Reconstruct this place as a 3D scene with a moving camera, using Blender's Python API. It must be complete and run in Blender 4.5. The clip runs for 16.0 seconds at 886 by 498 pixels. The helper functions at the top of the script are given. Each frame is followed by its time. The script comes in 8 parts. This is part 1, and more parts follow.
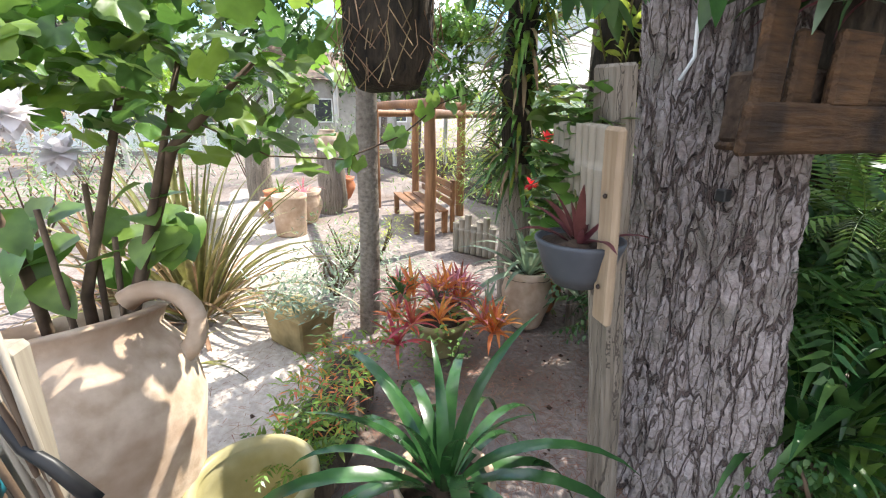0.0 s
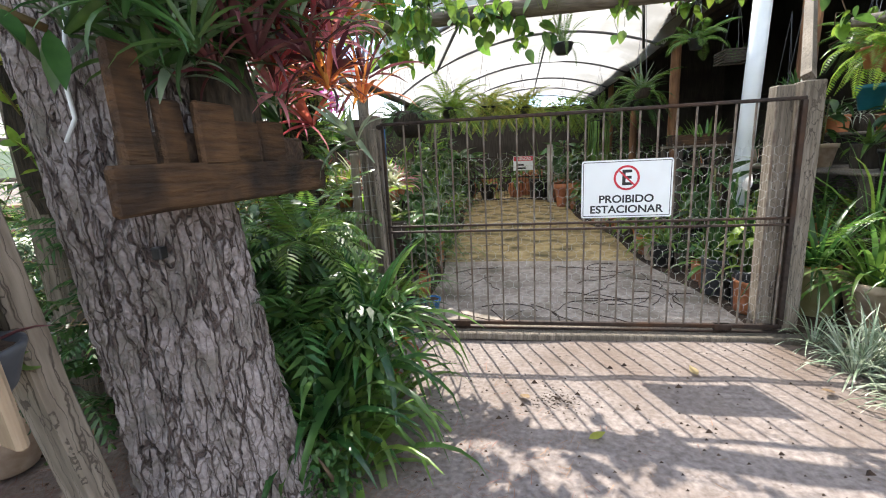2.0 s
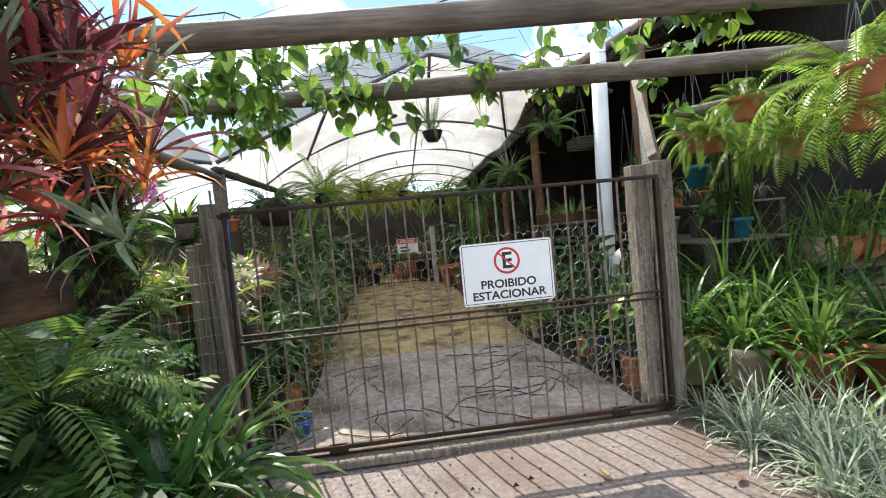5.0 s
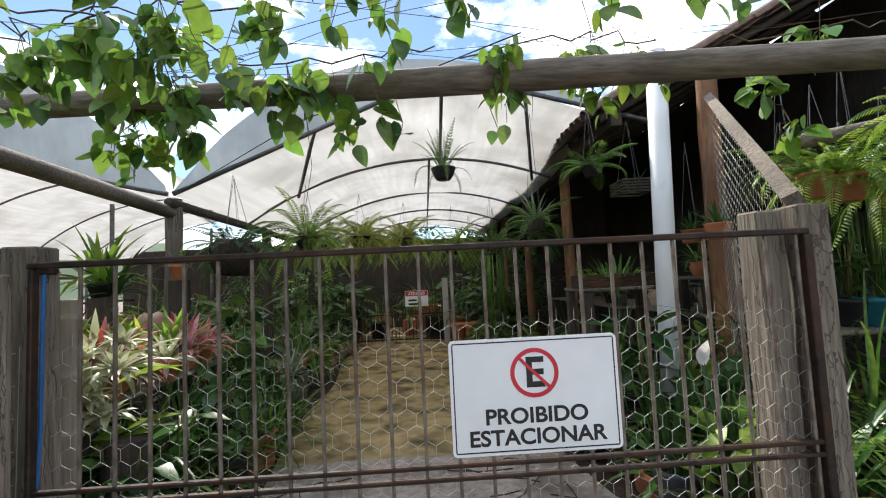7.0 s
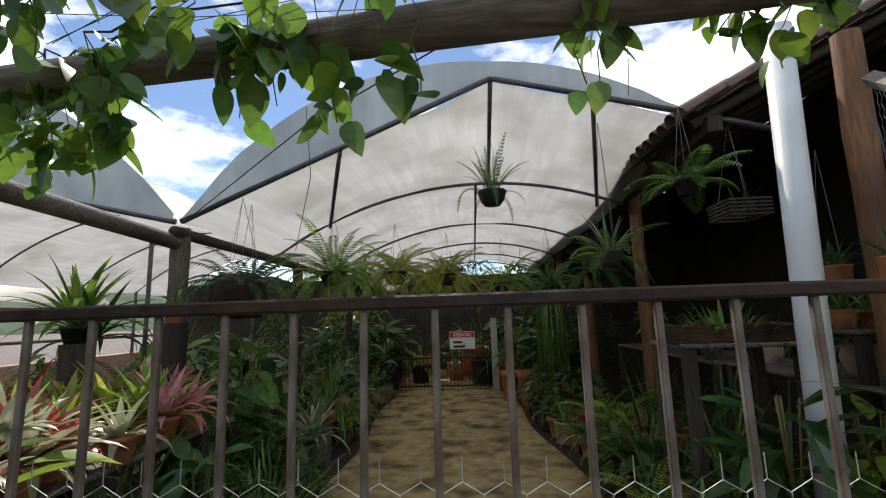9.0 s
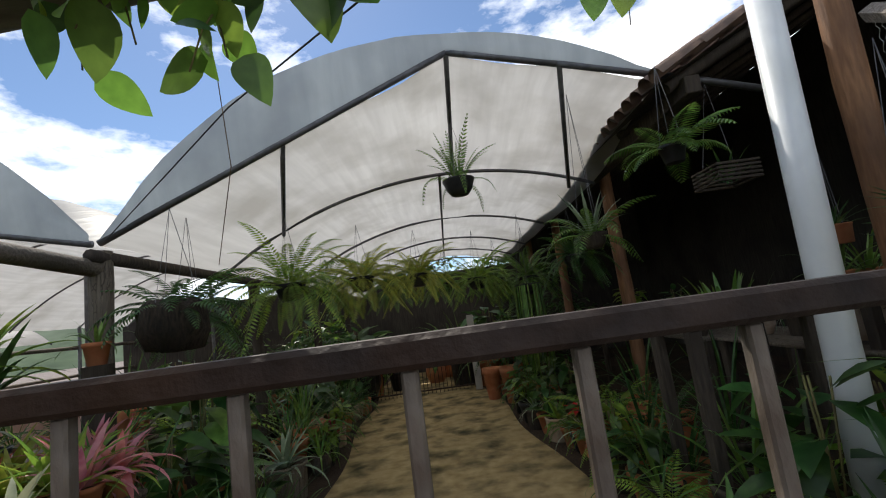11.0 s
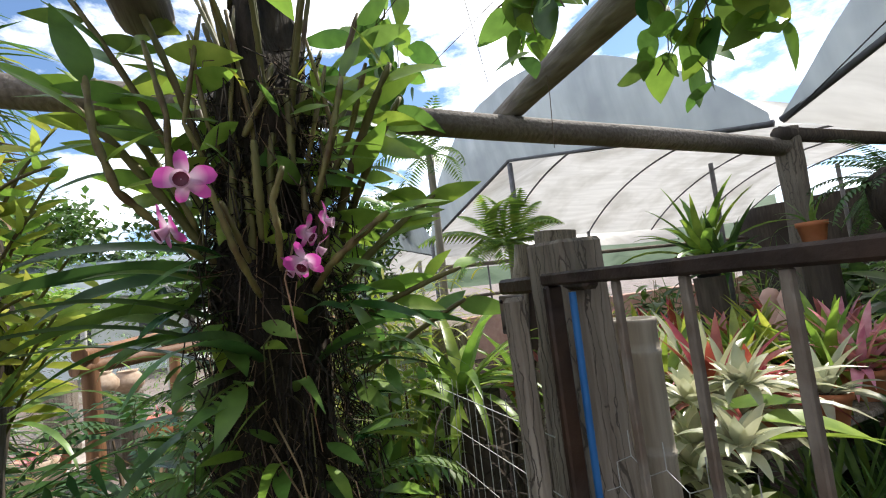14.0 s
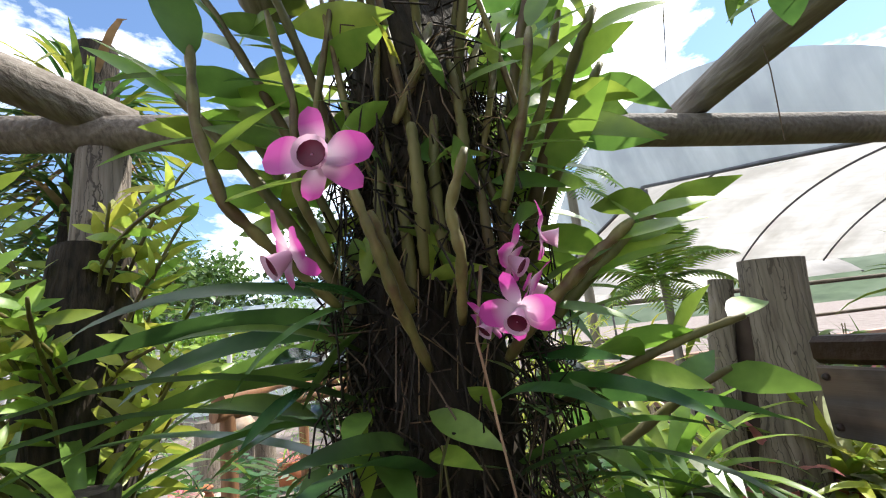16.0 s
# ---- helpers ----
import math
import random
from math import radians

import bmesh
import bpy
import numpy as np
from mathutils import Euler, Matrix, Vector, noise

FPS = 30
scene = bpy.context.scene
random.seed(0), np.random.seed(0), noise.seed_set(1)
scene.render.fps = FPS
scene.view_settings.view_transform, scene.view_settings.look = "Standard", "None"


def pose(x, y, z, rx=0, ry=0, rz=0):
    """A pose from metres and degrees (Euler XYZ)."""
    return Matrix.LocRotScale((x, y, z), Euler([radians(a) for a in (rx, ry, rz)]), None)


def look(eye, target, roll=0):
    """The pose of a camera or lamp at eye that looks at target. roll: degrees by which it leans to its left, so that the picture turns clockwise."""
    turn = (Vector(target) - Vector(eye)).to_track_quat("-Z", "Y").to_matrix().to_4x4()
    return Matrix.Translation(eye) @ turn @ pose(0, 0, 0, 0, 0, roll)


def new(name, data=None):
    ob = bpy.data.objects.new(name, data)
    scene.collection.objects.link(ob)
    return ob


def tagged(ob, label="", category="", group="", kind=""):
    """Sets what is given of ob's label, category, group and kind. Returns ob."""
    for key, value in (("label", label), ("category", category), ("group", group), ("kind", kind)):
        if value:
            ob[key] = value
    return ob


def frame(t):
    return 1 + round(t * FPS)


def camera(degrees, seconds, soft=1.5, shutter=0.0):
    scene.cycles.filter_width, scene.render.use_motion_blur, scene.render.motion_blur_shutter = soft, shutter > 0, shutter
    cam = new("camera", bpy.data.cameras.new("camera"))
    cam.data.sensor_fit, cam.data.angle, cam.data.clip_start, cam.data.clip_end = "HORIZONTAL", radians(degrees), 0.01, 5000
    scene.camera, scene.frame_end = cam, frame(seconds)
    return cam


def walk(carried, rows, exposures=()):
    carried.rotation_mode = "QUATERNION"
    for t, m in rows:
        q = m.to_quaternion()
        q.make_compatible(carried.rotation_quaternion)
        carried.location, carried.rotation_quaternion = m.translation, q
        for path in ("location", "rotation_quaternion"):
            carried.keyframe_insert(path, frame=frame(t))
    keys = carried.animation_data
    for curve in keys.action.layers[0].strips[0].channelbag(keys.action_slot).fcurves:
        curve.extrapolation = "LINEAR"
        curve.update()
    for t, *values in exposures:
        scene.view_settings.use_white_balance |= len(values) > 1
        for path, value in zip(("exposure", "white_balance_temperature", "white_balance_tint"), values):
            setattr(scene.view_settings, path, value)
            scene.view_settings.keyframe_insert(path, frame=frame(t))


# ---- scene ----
cam = camera(90.4, 16.0, soft=1.1)
PATH = [
    (0, (-0.721, -3.459, 1.359), (-2.449, -2.64, 0.773), 0.8),
    (0.5, (-0.687, -3.456, 1.367), (-2.338, -2.473, 0.811), -2.0),
    (1, (-0.64, -3.403, 1.375), (-1.98, -2.013, 0.851), -4.7),
    (1.5, (-0.551, -3.313, 1.375), (-1.393, -1.552, 0.941), -2.6),
    (2, (-0.494, -3.275, 1.377), (-0.84, -1.349, 0.966), -2.9),
    (2.5, (-0.478, -3.26, 1.407), (-0.542, -1.281, 1.124), -3.4),
    (3, (-0.472, -3.275, 1.436), (-0.486, -1.285, 1.237), -4.4),
    (3.5, (-0.469, -3.257, 1.429), (-0.375, -1.267, 1.26), -4.2),
    (3.7, (-0.47, -3.251, 1.423), (-0.302, -1.265, 1.26), -4.3),
    (5.8, (-0.243, -2.301, 1.395), (-0.089, -0.307, 1.34), -5.8),
    (6, (-0.192, -2.16, 1.409), (-0.05, -0.166, 1.351), -4.8),
    (6.5, (-0.13, -1.888, 1.444), (-0.036, 0.11, 1.445), -2.9),
    (7, (-0.13, -1.592, 1.512), (-0.045, 0.402, 1.651), -2.8),
    (7.5, (-0.106, -1.337, 1.547), (-0.088, 0.645, 1.819), -1.7),
    (8, (-0.082, -1.131, 1.583), (-0.154, 0.846, 1.878), -0.5),
    (8.2, (-0.085, -1.044, 1.582), (-0.176, 0.932, 1.877), -0.5),
    (10.5, (-0.098, -0.345, 1.654), (-0.172, 1.626, 1.986), -6.1),
    (11, (-0.124, -0.309, 1.651), (-0.105, 1.671, 1.939), -7.8),
    (11.5, (-0.121, -0.325, 1.651), (-0.094, 1.654, 1.942), -7.4),
    (12, (-0.163, -0.342, 1.661), (-0.337, 1.626, 1.96), -6.6),
    (12.5, (-0.179, -0.41, 1.642), (-0.98, 1.399, 1.935), -6.4),
    (13, (-0.37, -0.476, 1.662), (-1.644, 1.049, 1.891), -9.0),
    (13.5, (-0.617, -0.507, 1.639), (-2.205, 0.696, 1.807), -8.2),
    (14, (-0.816, -0.489, 1.638), (-2.656, 0.276, 1.808), -6.7),
    (14.5, (-0.969, -0.469, 1.64), (-2.912, -0.03, 1.822), -5.4),
    (15, (-1.075, -0.536, 1.663), (-3.029, -0.179, 1.898), -5.8),
    (15.5, (-1.176, -0.573, 1.672), (-3.124, -0.227, 1.96), -6.1),
    (16, (-1.241, -0.551, 1.692), (-3.173, -0.239, 2.101), -6.5),
]
walk(cam, [(t, look(eye, target, roll)) for t, eye, target, roll in PATH],
     [(0, 1.32), (1.0, 1.34), (2.0, 1.14), (3.0, 0.95), (3.5, 0.92), (6.0, 0.82), (7.0, 0.5), (8.0, 0.1), (10.5, -0.2), (11.5, -0.2), (12.5, -0.15), (13.5, 0.2), (14.5, 0.7), (16.0, 0.86)])

# ---------------- world and sun ----------------
SUN_AZ, SUN_EL = math.atan2(-0.32, 0.83), radians(51)
world = bpy.data.worlds.new("world")
scene.world = world
world.use_nodes = True
wn, wl = world.node_tree.nodes, world.node_tree.links
wn.clear()
w_out, w_bg = wn.new("ShaderNodeOutputWorld"), wn.new("ShaderNodeBackground")
w_sky = wn.new("ShaderNodeTexSky")
w_sky.sky_type, w_sky.sun_disc = "NISHITA", False
w_sky.sun_elevation, w_sky.sun_rotation = SUN_EL, SUN_AZ
w_sky.air_density, w_sky.dust_density, w_sky.ozone_density = 1.0, 0.15, 4.0
w_co, w_map = wn.new("ShaderNodeTexCoord"), wn.new("ShaderNodeMapping")
w_map.inputs["Scale"].default_value = (1.0, 1.0, 2.2)
w_cl = wn.new("ShaderNodeTexNoise")
w_cl.inputs["Scale"].default_value, w_cl.inputs["Detail"].default_value, w_cl.inputs["Roughness"].default_value = 3.2, 8.0, 0.6
w_cr = wn.new("ShaderNodeValToRGB")
w_cr.color_ramp.elements[0].position, w_cr.color_ramp.elements[1].position = 0.465, 0.60
w_mix = wn.new("ShaderNodeMix")
w_mix.data_type = "RGBA"
w_mix.inputs["B"].default_value = (13.0, 13.2, 13.6, 1)
wl.new(w_co.outputs["Generated"], w_map.inputs["Vector"])
wl.new(w_map.outputs["Vector"], w_cl.inputs["Vector"])
wl.new(w_cl.outputs["Fac"], w_cr.inputs["Fac"])
wl.new(w_cr.outputs["Color"], w_mix.inputs["Factor"])
wl.new(w_sky.outputs["Color"], w_mix.inputs["A"])
wl.new(w_mix.outputs["Result"], w_bg.inputs["Color"])
w_bg.inputs["Strength"].default_value = 0.15
wl.new(w_bg.outputs["Background"], w_out.inputs["Surface"])
sun = new("sun", bpy.data.lights.new("sun", "SUN"))
sun.data.energy, sun.data.angle, sun.data.color = 5.0, radians(0.5), (1.0, 0.95, 0.86)
sun.matrix_world = look((0, 0, 30), Vector((0, 0, 30)) - Vector((math.sin(SUN_AZ) * math.cos(SUN_EL), math.cos(SUN_AZ) * math.cos(SUN_EL), math.sin(SUN_EL))))

# ---------------- materials ----------------
MATS = {}


def surface(name, c1, c2, scale=8.0, rough=0.7, bump=0.2, stretch=(1, 1, 1), metal=0.0, c3=None, big=1.3, vary=0.0, thin=0.0, spec=0.3, coords="Object", fine=None):
    """Two-scale procedural surface: grain between c1 and c2, larger stains towards c3, optional tone change piece by piece, optional light passing through."""
    m = bpy.data.materials.new(name)
    m.use_nodes = True
    n, l = m.node_tree.nodes, m.node_tree.links
    b, out = n["Principled BSDF"], n["Material Output"]
    co, mp = n.new("ShaderNodeTexCoord"), n.new("ShaderNodeMapping")
    mp.inputs["Scale"].default_value = stretch
    l.new(co.outputs[coords], mp.inputs["Vector"])
    t1, t2 = n.new("ShaderNodeTexNoise"), n.new("ShaderNodeTexNoise")
    t1.inputs["Scale"].default_value, t1.inputs["Detail"].default_value = scale, 6
    t2.inputs["Scale"].default_value, t2.inputs["Detail"].default_value = big, 4
    l.new(mp.outputs["Vector"], t1.inputs["Vector"])
    l.new(co.outputs[coords], t2.inputs["Vector"])
    r1 = n.new("ShaderNodeValToRGB")
    r1.color_ramp.elements[0].position, r1.color_ramp.elements[1].position = 0.3, 0.7
    r1.color_ramp.elements[0].color, r1.color_ramp.elements[1].color = (*c1, 1), (*c2, 1)
    l.new(t1.outputs["Fac"], r1.inputs["Fac"])
    r2 = n.new("ShaderNodeValToRGB")
    r2.color_ramp.elements[0].position, r2.color_ramp.elements[1].position = 0.45, 0.7
    mx = n.new("ShaderNodeMix")
    mx.data_type = "RGBA"
    l.new(t2.outputs["Fac"], r2.inputs["Fac"])
    l.new(r2.outputs["Color"], mx.inputs["Factor"])
    l.new(r1.outputs["Color"], mx.inputs["A"])
    mx.inputs["B"].default_value = (*(c3 or tuple(0.75 * v for v in c1)), 1)
    col = mx.outputs["Result"]
    if vary:
        oi, ge, ad = n.new("ShaderNodeObjectInfo"), n.new("ShaderNodeNewGeometry"), n.new("ShaderNodeMath")
        ad.operation = "ADD"
        l.new(oi.outputs["Random"], ad.inputs[0])
        l.new(ge.outputs["Random Per Island"], ad.inputs[1])
        mr, hs = n.new("ShaderNodeMapRange"), n.new("ShaderNodeHueSaturation")
        mr.inputs["From Max"].default_value = 2.0
        mr.inputs["To Min"].default_value, mr.inputs["To Max"].default_value = 1 - vary, 1 + vary
        l.new(ad.outputs[0], mr.inputs["Value"])
        l.new(mr.outputs["Result"], hs.inputs["Value"])
        if vary > 0.3:
            hr, fr = n.new("ShaderNodeMapRange"), n.new("ShaderNodeMath")
            fr.operation = "FRACT"
            sc = n.new("ShaderNodeMath")
            sc.operation = "MULTIPLY"
            sc.inputs[1].default_value = 7.3
            l.new(ad.outputs[0], sc.inputs[0])
            l.new(sc.outputs[0], fr.inputs[0])
            l.new(fr.outputs[0], hr.inputs["Value"])
            hr.inputs["To Min"].default_value, hr.inputs["To Max"].default_value = 0.472, 0.516
            l.new(hr.outputs["Result"], hs.inputs["Hue"])
        l.new(col, hs.inputs["Color"])
        col = hs.outputs["Color"]
    l.new(col, b.inputs["Base Color"])
    b.inputs["Roughness"].default_value, b.inputs["Metallic"].default_value = rough, metal
    b.inputs["Specular IOR Level"].default_value = spec
    if bump:
        bp = n.new("ShaderNodeBump")
        bp.inputs["Strength"].default_value, bp.inputs["Distance"].default_value = bump, 0.02
        l.new(t1.outputs["Fac"], bp.inputs["Height"])
        l.new(bp.outputs["Normal"], b.inputs["Normal"])
    if thin:
        tr, ms = n.new("ShaderNodeBsdfTranslucent"), n.new("ShaderNodeMixShader")
        l.new(col, tr.inputs["Color"])
        ms.inputs["Fac"].default_value = thin
        l.new(b.outputs["BSDF"], ms.inputs[1])
        l.new(tr.outputs["BSDF"], ms.inputs[2])
        l.new(ms.outputs["Shader"], out.inputs["Surface"])
    MATS[name] = m
    return m


def leafmat(name, c1, c2, rough=0.36, vary=0.45, thin=0.38):
    return surface(name, c1, c2, scale=14, rough=rough, bump=0.10, big=5, vary=vary, thin=thin, spec=0.5)


WOOD_GREY = surface("weathered_wood", (0.13, 0.105, 0.08), (0.27, 0.23, 0.185), 9, 0.85, 0.5, (6, 6, 0.5), c3=(0.10, 0.085, 0.065), vary=0.15)
WOOD_LOG = surface("log_wood", (0.118, 0.095, 0.074), (0.245, 0.212, 0.175), 9, 0.8, 0.5, (0.6, 6, 6), c3=(0.08, 0.066, 0.052))
WOOD_BROWN = surface("brown_wood", (0.16, 0.075, 0.035), (0.30, 0.15, 0.07), 9, 0.6, 0.3, (5, 5, 0.6), c3=(0.11, 0.055, 0.03), vary=0.15)
WOOD_BOX = surface("rustic_board", (0.040, 0.020, 0.009), (0.100, 0.052, 0.022), 10, 0.75, 0.8, (0.8, 6, 6), c3=(0.010, 0.007, 0.005), vary=0.25, big=6)
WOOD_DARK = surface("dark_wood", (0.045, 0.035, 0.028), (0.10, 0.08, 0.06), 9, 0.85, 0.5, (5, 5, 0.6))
BAMBOO = surface("bamboo", (0.216, 0.143, 0.068), (0.346, 0.252, 0.136), 6, 0.5, 0.15, (8, 8, 0.5), c3=(0.144, 0.102, 0.056), vary=0.15)
BAMBOO_GREY = surface("grey_bamboo", (0.20, 0.17, 0.13), (0.34, 0.30, 0.24), 6, 0.6, 0.15, (8, 8, 0.5), c3=(0.13, 0.11, 0.08), vary=0.15)
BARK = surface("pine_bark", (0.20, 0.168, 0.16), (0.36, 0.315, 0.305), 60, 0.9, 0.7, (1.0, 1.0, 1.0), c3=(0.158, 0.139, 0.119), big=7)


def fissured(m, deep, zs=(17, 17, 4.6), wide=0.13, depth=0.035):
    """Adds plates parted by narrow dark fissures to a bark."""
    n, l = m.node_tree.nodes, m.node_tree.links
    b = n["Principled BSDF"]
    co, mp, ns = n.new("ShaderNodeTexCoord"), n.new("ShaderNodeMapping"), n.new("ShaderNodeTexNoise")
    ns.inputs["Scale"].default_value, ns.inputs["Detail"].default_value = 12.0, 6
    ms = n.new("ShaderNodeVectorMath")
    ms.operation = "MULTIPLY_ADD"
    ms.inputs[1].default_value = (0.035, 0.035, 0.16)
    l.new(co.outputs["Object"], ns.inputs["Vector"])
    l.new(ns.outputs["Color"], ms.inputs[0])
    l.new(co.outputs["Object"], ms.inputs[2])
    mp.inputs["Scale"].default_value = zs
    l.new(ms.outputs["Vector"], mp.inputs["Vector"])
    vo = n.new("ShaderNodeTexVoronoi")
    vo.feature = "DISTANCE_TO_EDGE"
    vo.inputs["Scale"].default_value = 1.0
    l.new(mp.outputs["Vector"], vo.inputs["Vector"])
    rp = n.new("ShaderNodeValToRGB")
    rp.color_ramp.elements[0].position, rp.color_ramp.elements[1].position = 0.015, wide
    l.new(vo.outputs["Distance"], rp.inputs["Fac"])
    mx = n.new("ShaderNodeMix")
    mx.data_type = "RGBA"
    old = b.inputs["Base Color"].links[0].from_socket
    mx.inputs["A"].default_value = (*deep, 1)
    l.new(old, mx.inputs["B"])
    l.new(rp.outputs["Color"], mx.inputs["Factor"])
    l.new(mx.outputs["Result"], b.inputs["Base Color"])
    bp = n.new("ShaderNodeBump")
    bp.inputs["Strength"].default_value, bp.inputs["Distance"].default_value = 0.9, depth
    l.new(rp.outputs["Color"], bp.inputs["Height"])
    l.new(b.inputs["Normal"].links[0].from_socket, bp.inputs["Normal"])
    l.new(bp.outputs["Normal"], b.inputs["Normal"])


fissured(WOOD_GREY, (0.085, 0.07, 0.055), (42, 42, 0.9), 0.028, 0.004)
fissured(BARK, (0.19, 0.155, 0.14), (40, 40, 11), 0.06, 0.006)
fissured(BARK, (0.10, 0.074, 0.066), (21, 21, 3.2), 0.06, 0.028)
PALE_BOARD = surface("pale_board", (0.25, 0.18, 0.115), (0.38, 0.29, 0.20), 7, 0.65, 0.2, (8, 8, 0.5), c3=(0.19, 0.13, 0.08), big=3)
BARK_DEEP = surface("bark_fissure", (0.03, 0.02, 0.017), (0.07, 0.05, 0.04), 10, 0.95, 0.6)
FIBRE = surface("fern_root_fibre", (0.012, 0.010, 0.008), (0.06, 0.045, 0.03), 30, 0.95, 0.8, (2, 2, 0.5))
DIRT = surface("packed_dirt", (0.155, 0.125, 0.112), (0.30, 0.255, 0.232), 34, 0.95, 0.7, c3=(0.15, 0.112, 0.09), big=1.1)
# Ochre grain with broad near-black olive blotches.
CONCRETE = surface("blotched_concrete", (0.30, 0.212, 0.092), (0.48, 0.36, 0.18), 7, 0.9, 0.4, c3=(0.050, 0.044, 0.016), big=2.6)
CONCRETE_GREY = surface("stamped_concrete", (0.23, 0.19, 0.16), (0.42, 0.36, 0.315), 18, 0.9, 0.35, c3=(0.12, 0.10, 0.075), big=2.0)
IRON_BAR = surface("weathered_bar_iron", (0.10, 0.082, 0.066), (0.24, 0.205, 0.17), 30, 0.7, 0.5, (1, 1, 0.5), metal=0.2, c3=(0.085, 0.042, 0.022), big=7, vary=0.15)
RUST = surface("rusty_iron", (0.018, 0.012, 0.010), (0.050, 0.034, 0.027), 25, 0.55, 0.35, metal=0.3, c3=(0.06, 0.028, 0.014), big=4)
WIRE = surface("galvanised_wire", (0.42, 0.42, 0.40), (0.58, 0.58, 0.55), 20, 0.45, 0.1, metal=0.4)
IRON = surface("grey_iron", (0.11, 0.11, 0.115), (0.19, 0.19, 0.20), 15, 0.5, 0.15, metal=0.5)
PVC = surface("white_pipe", (0.66, 0.68, 0.68), (0.76, 0.78, 0.78), 8, 0.35, 0.04, c3=(0.58, 0.6, 0.58), big=2)
FILM = surface("greenhouse_film", (0.47, 0.455, 0.43), (0.575, 0.56, 0.53), 2.4, 0.4, 0.35, (5, 0.4, 1), c3=(0.37, 0.352, 0.32), big=1.4, thin=0.56)
# Darker, bluer copy of the film: the front panel's shade put into its colour.
FILM_SHADE_BLUE = surface("shade_tinted_film", (0.33, 0.37, 0.40), (0.43, 0.475, 0.50), 3.0, 0.4, 0.4, (2.5, 1, 0.3), c3=(0.28, 0.315, 0.345), big=1.5, thin=0.22)
WHITE_PAINT = surface("white_paint", (0.76, 0.78, 0.78), (0.82, 0.84, 0.84), 6, 0.35, 0.02, c3=(0.72, 0.75, 0.74))
BLACK_PAINT = surface("black_paint", (0.02, 0.02, 0.022), (0.03, 0.03, 0.032), 6, 0.4, 0.0)
RED_PAINT = surface("red_paint", (0.55, 0.03, 0.05), (0.62, 0.05, 0.07), 6, 0.4, 0.0)
TERRACOTTA = surface("terracotta", (0.38, 0.13, 0.055), (0.52, 0.21, 0.10), 10, 0.8, 0.15, c3=(0.30, 0.12, 0.06), big=3, vary=0.12)
CLAY = surface("pale_clay", (0.40, 0.29, 0.20), (0.60, 0.47, 0.36), 16, 0.85, 0.35, c3=(0.30, 0.19, 0.12), big=2.5)
GLAZE = surface("olive_glaze", (0.24, 0.21, 0.09), (0.38, 0.34, 0.19), 9, 0.4, 0.1, c3=(0.22, 0.20, 0.08), big=4)
SAND = surface("pale_sand", (0.36, 0.31, 0.265), (0.52, 0.465, 0.41), 34, 0.95, 0.6, c3=(0.30, 0.245, 0.20), big=1.5)
PLASTIC_GREY = surface("grey_plastic", (0.05, 0.055, 0.065), (0.08, 0.085, 0.095), 12, 0.45, 0.05)
PLASTIC_BLACK = surface("black_plastic", (0.012, 0.012, 0.013), (0.03, 0.03, 0.03), 12, 0.4, 0.05)
BLUE = surface("blue_plastic", (0.02, 0.12, 0.34), (0.035, 0.17, 0.42), 10, 0.4, 0.03)
TEAL = surface("teal_plastic", (0.015, 0.13, 0.17), (0.03, 0.19, 0.24), 10, 0.4, 0.03)
SOIL = surface("potting_soil", (0.035, 0.022, 0.015), (0.09, 0.06, 0.04), 40, 0.95, 0.8)
TILE_ROOF = surface("roof_tile", (0.12, 0.085, 0.07), (0.24, 0.16, 0.12), 8, 0.85, 0.3, c3=(0.07, 0.06, 0.05), vary=0.2)
PLASTER = surface("old_plaster", (0.40, 0.38, 0.35), (0.52, 0.50, 0.46), 4, 0.9, 0.15, c3=(0.3, 0.28, 0.25))
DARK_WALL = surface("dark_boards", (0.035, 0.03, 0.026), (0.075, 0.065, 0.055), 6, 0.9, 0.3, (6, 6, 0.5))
PINK_STONE = surface("pink_plaster", (0.50, 0.30, 0.24), (0.62, 0.42, 0.34), 8, 0.8, 0.2)

L_DEEP = leafmat("deep_green_leaf", (0.030, 0.088, 0.022), (0.084, 0.188, 0.044), 0.35)
L_MID = leafmat("mid_green_leaf", (0.079, 0.162, 0.030), (0.176, 0.324, 0.061))
L_LIGHT = leafmat("light_green_leaf", (0.152, 0.276, 0.034), (0.304, 0.456, 0.068), thin=0.45)
L_YELLOW = leafmat("yellow_green_leaf", (0.275, 0.330, 0.039), (0.462, 0.506, 0.088), thin=0.45)
L_VINE = leafmat("vine_leaf", (0.114, 0.221, 0.031), (0.244, 0.416, 0.062), thin=0.5)
L_SILVER = leafmat("silver_leaf", (0.30, 0.36, 0.24), (0.52, 0.57, 0.44), thin=0.25)
L_CREAM = leafmat("cream_leaf", (0.40, 0.42, 0.24), (0.58, 0.58, 0.39), thin=0.3)
L_GREY = leafmat("grey_green_leaf", (0.161, 0.230, 0.138), (0.299, 0.380, 0.253), thin=0.25)
L_RED = leafmat("red_bromeliad_leaf", (0.299, 0.046, 0.040), (0.575, 0.138, 0.092), vary=0.45)
L_ORANGE = leafmat("orange_bromeliad_leaf", (0.552, 0.172, 0.034), (0.759, 0.322, 0.092), vary=0.4)
L_PINK = leafmat("pink_bromeliad_leaf", (0.572, 0.154, 0.176), (0.770, 0.374, 0.374), vary=0.4)
L_MAROON = leafmat("maroon_leaf", (0.091, 0.029, 0.033), (0.208, 0.065, 0.065), vary=0.4)
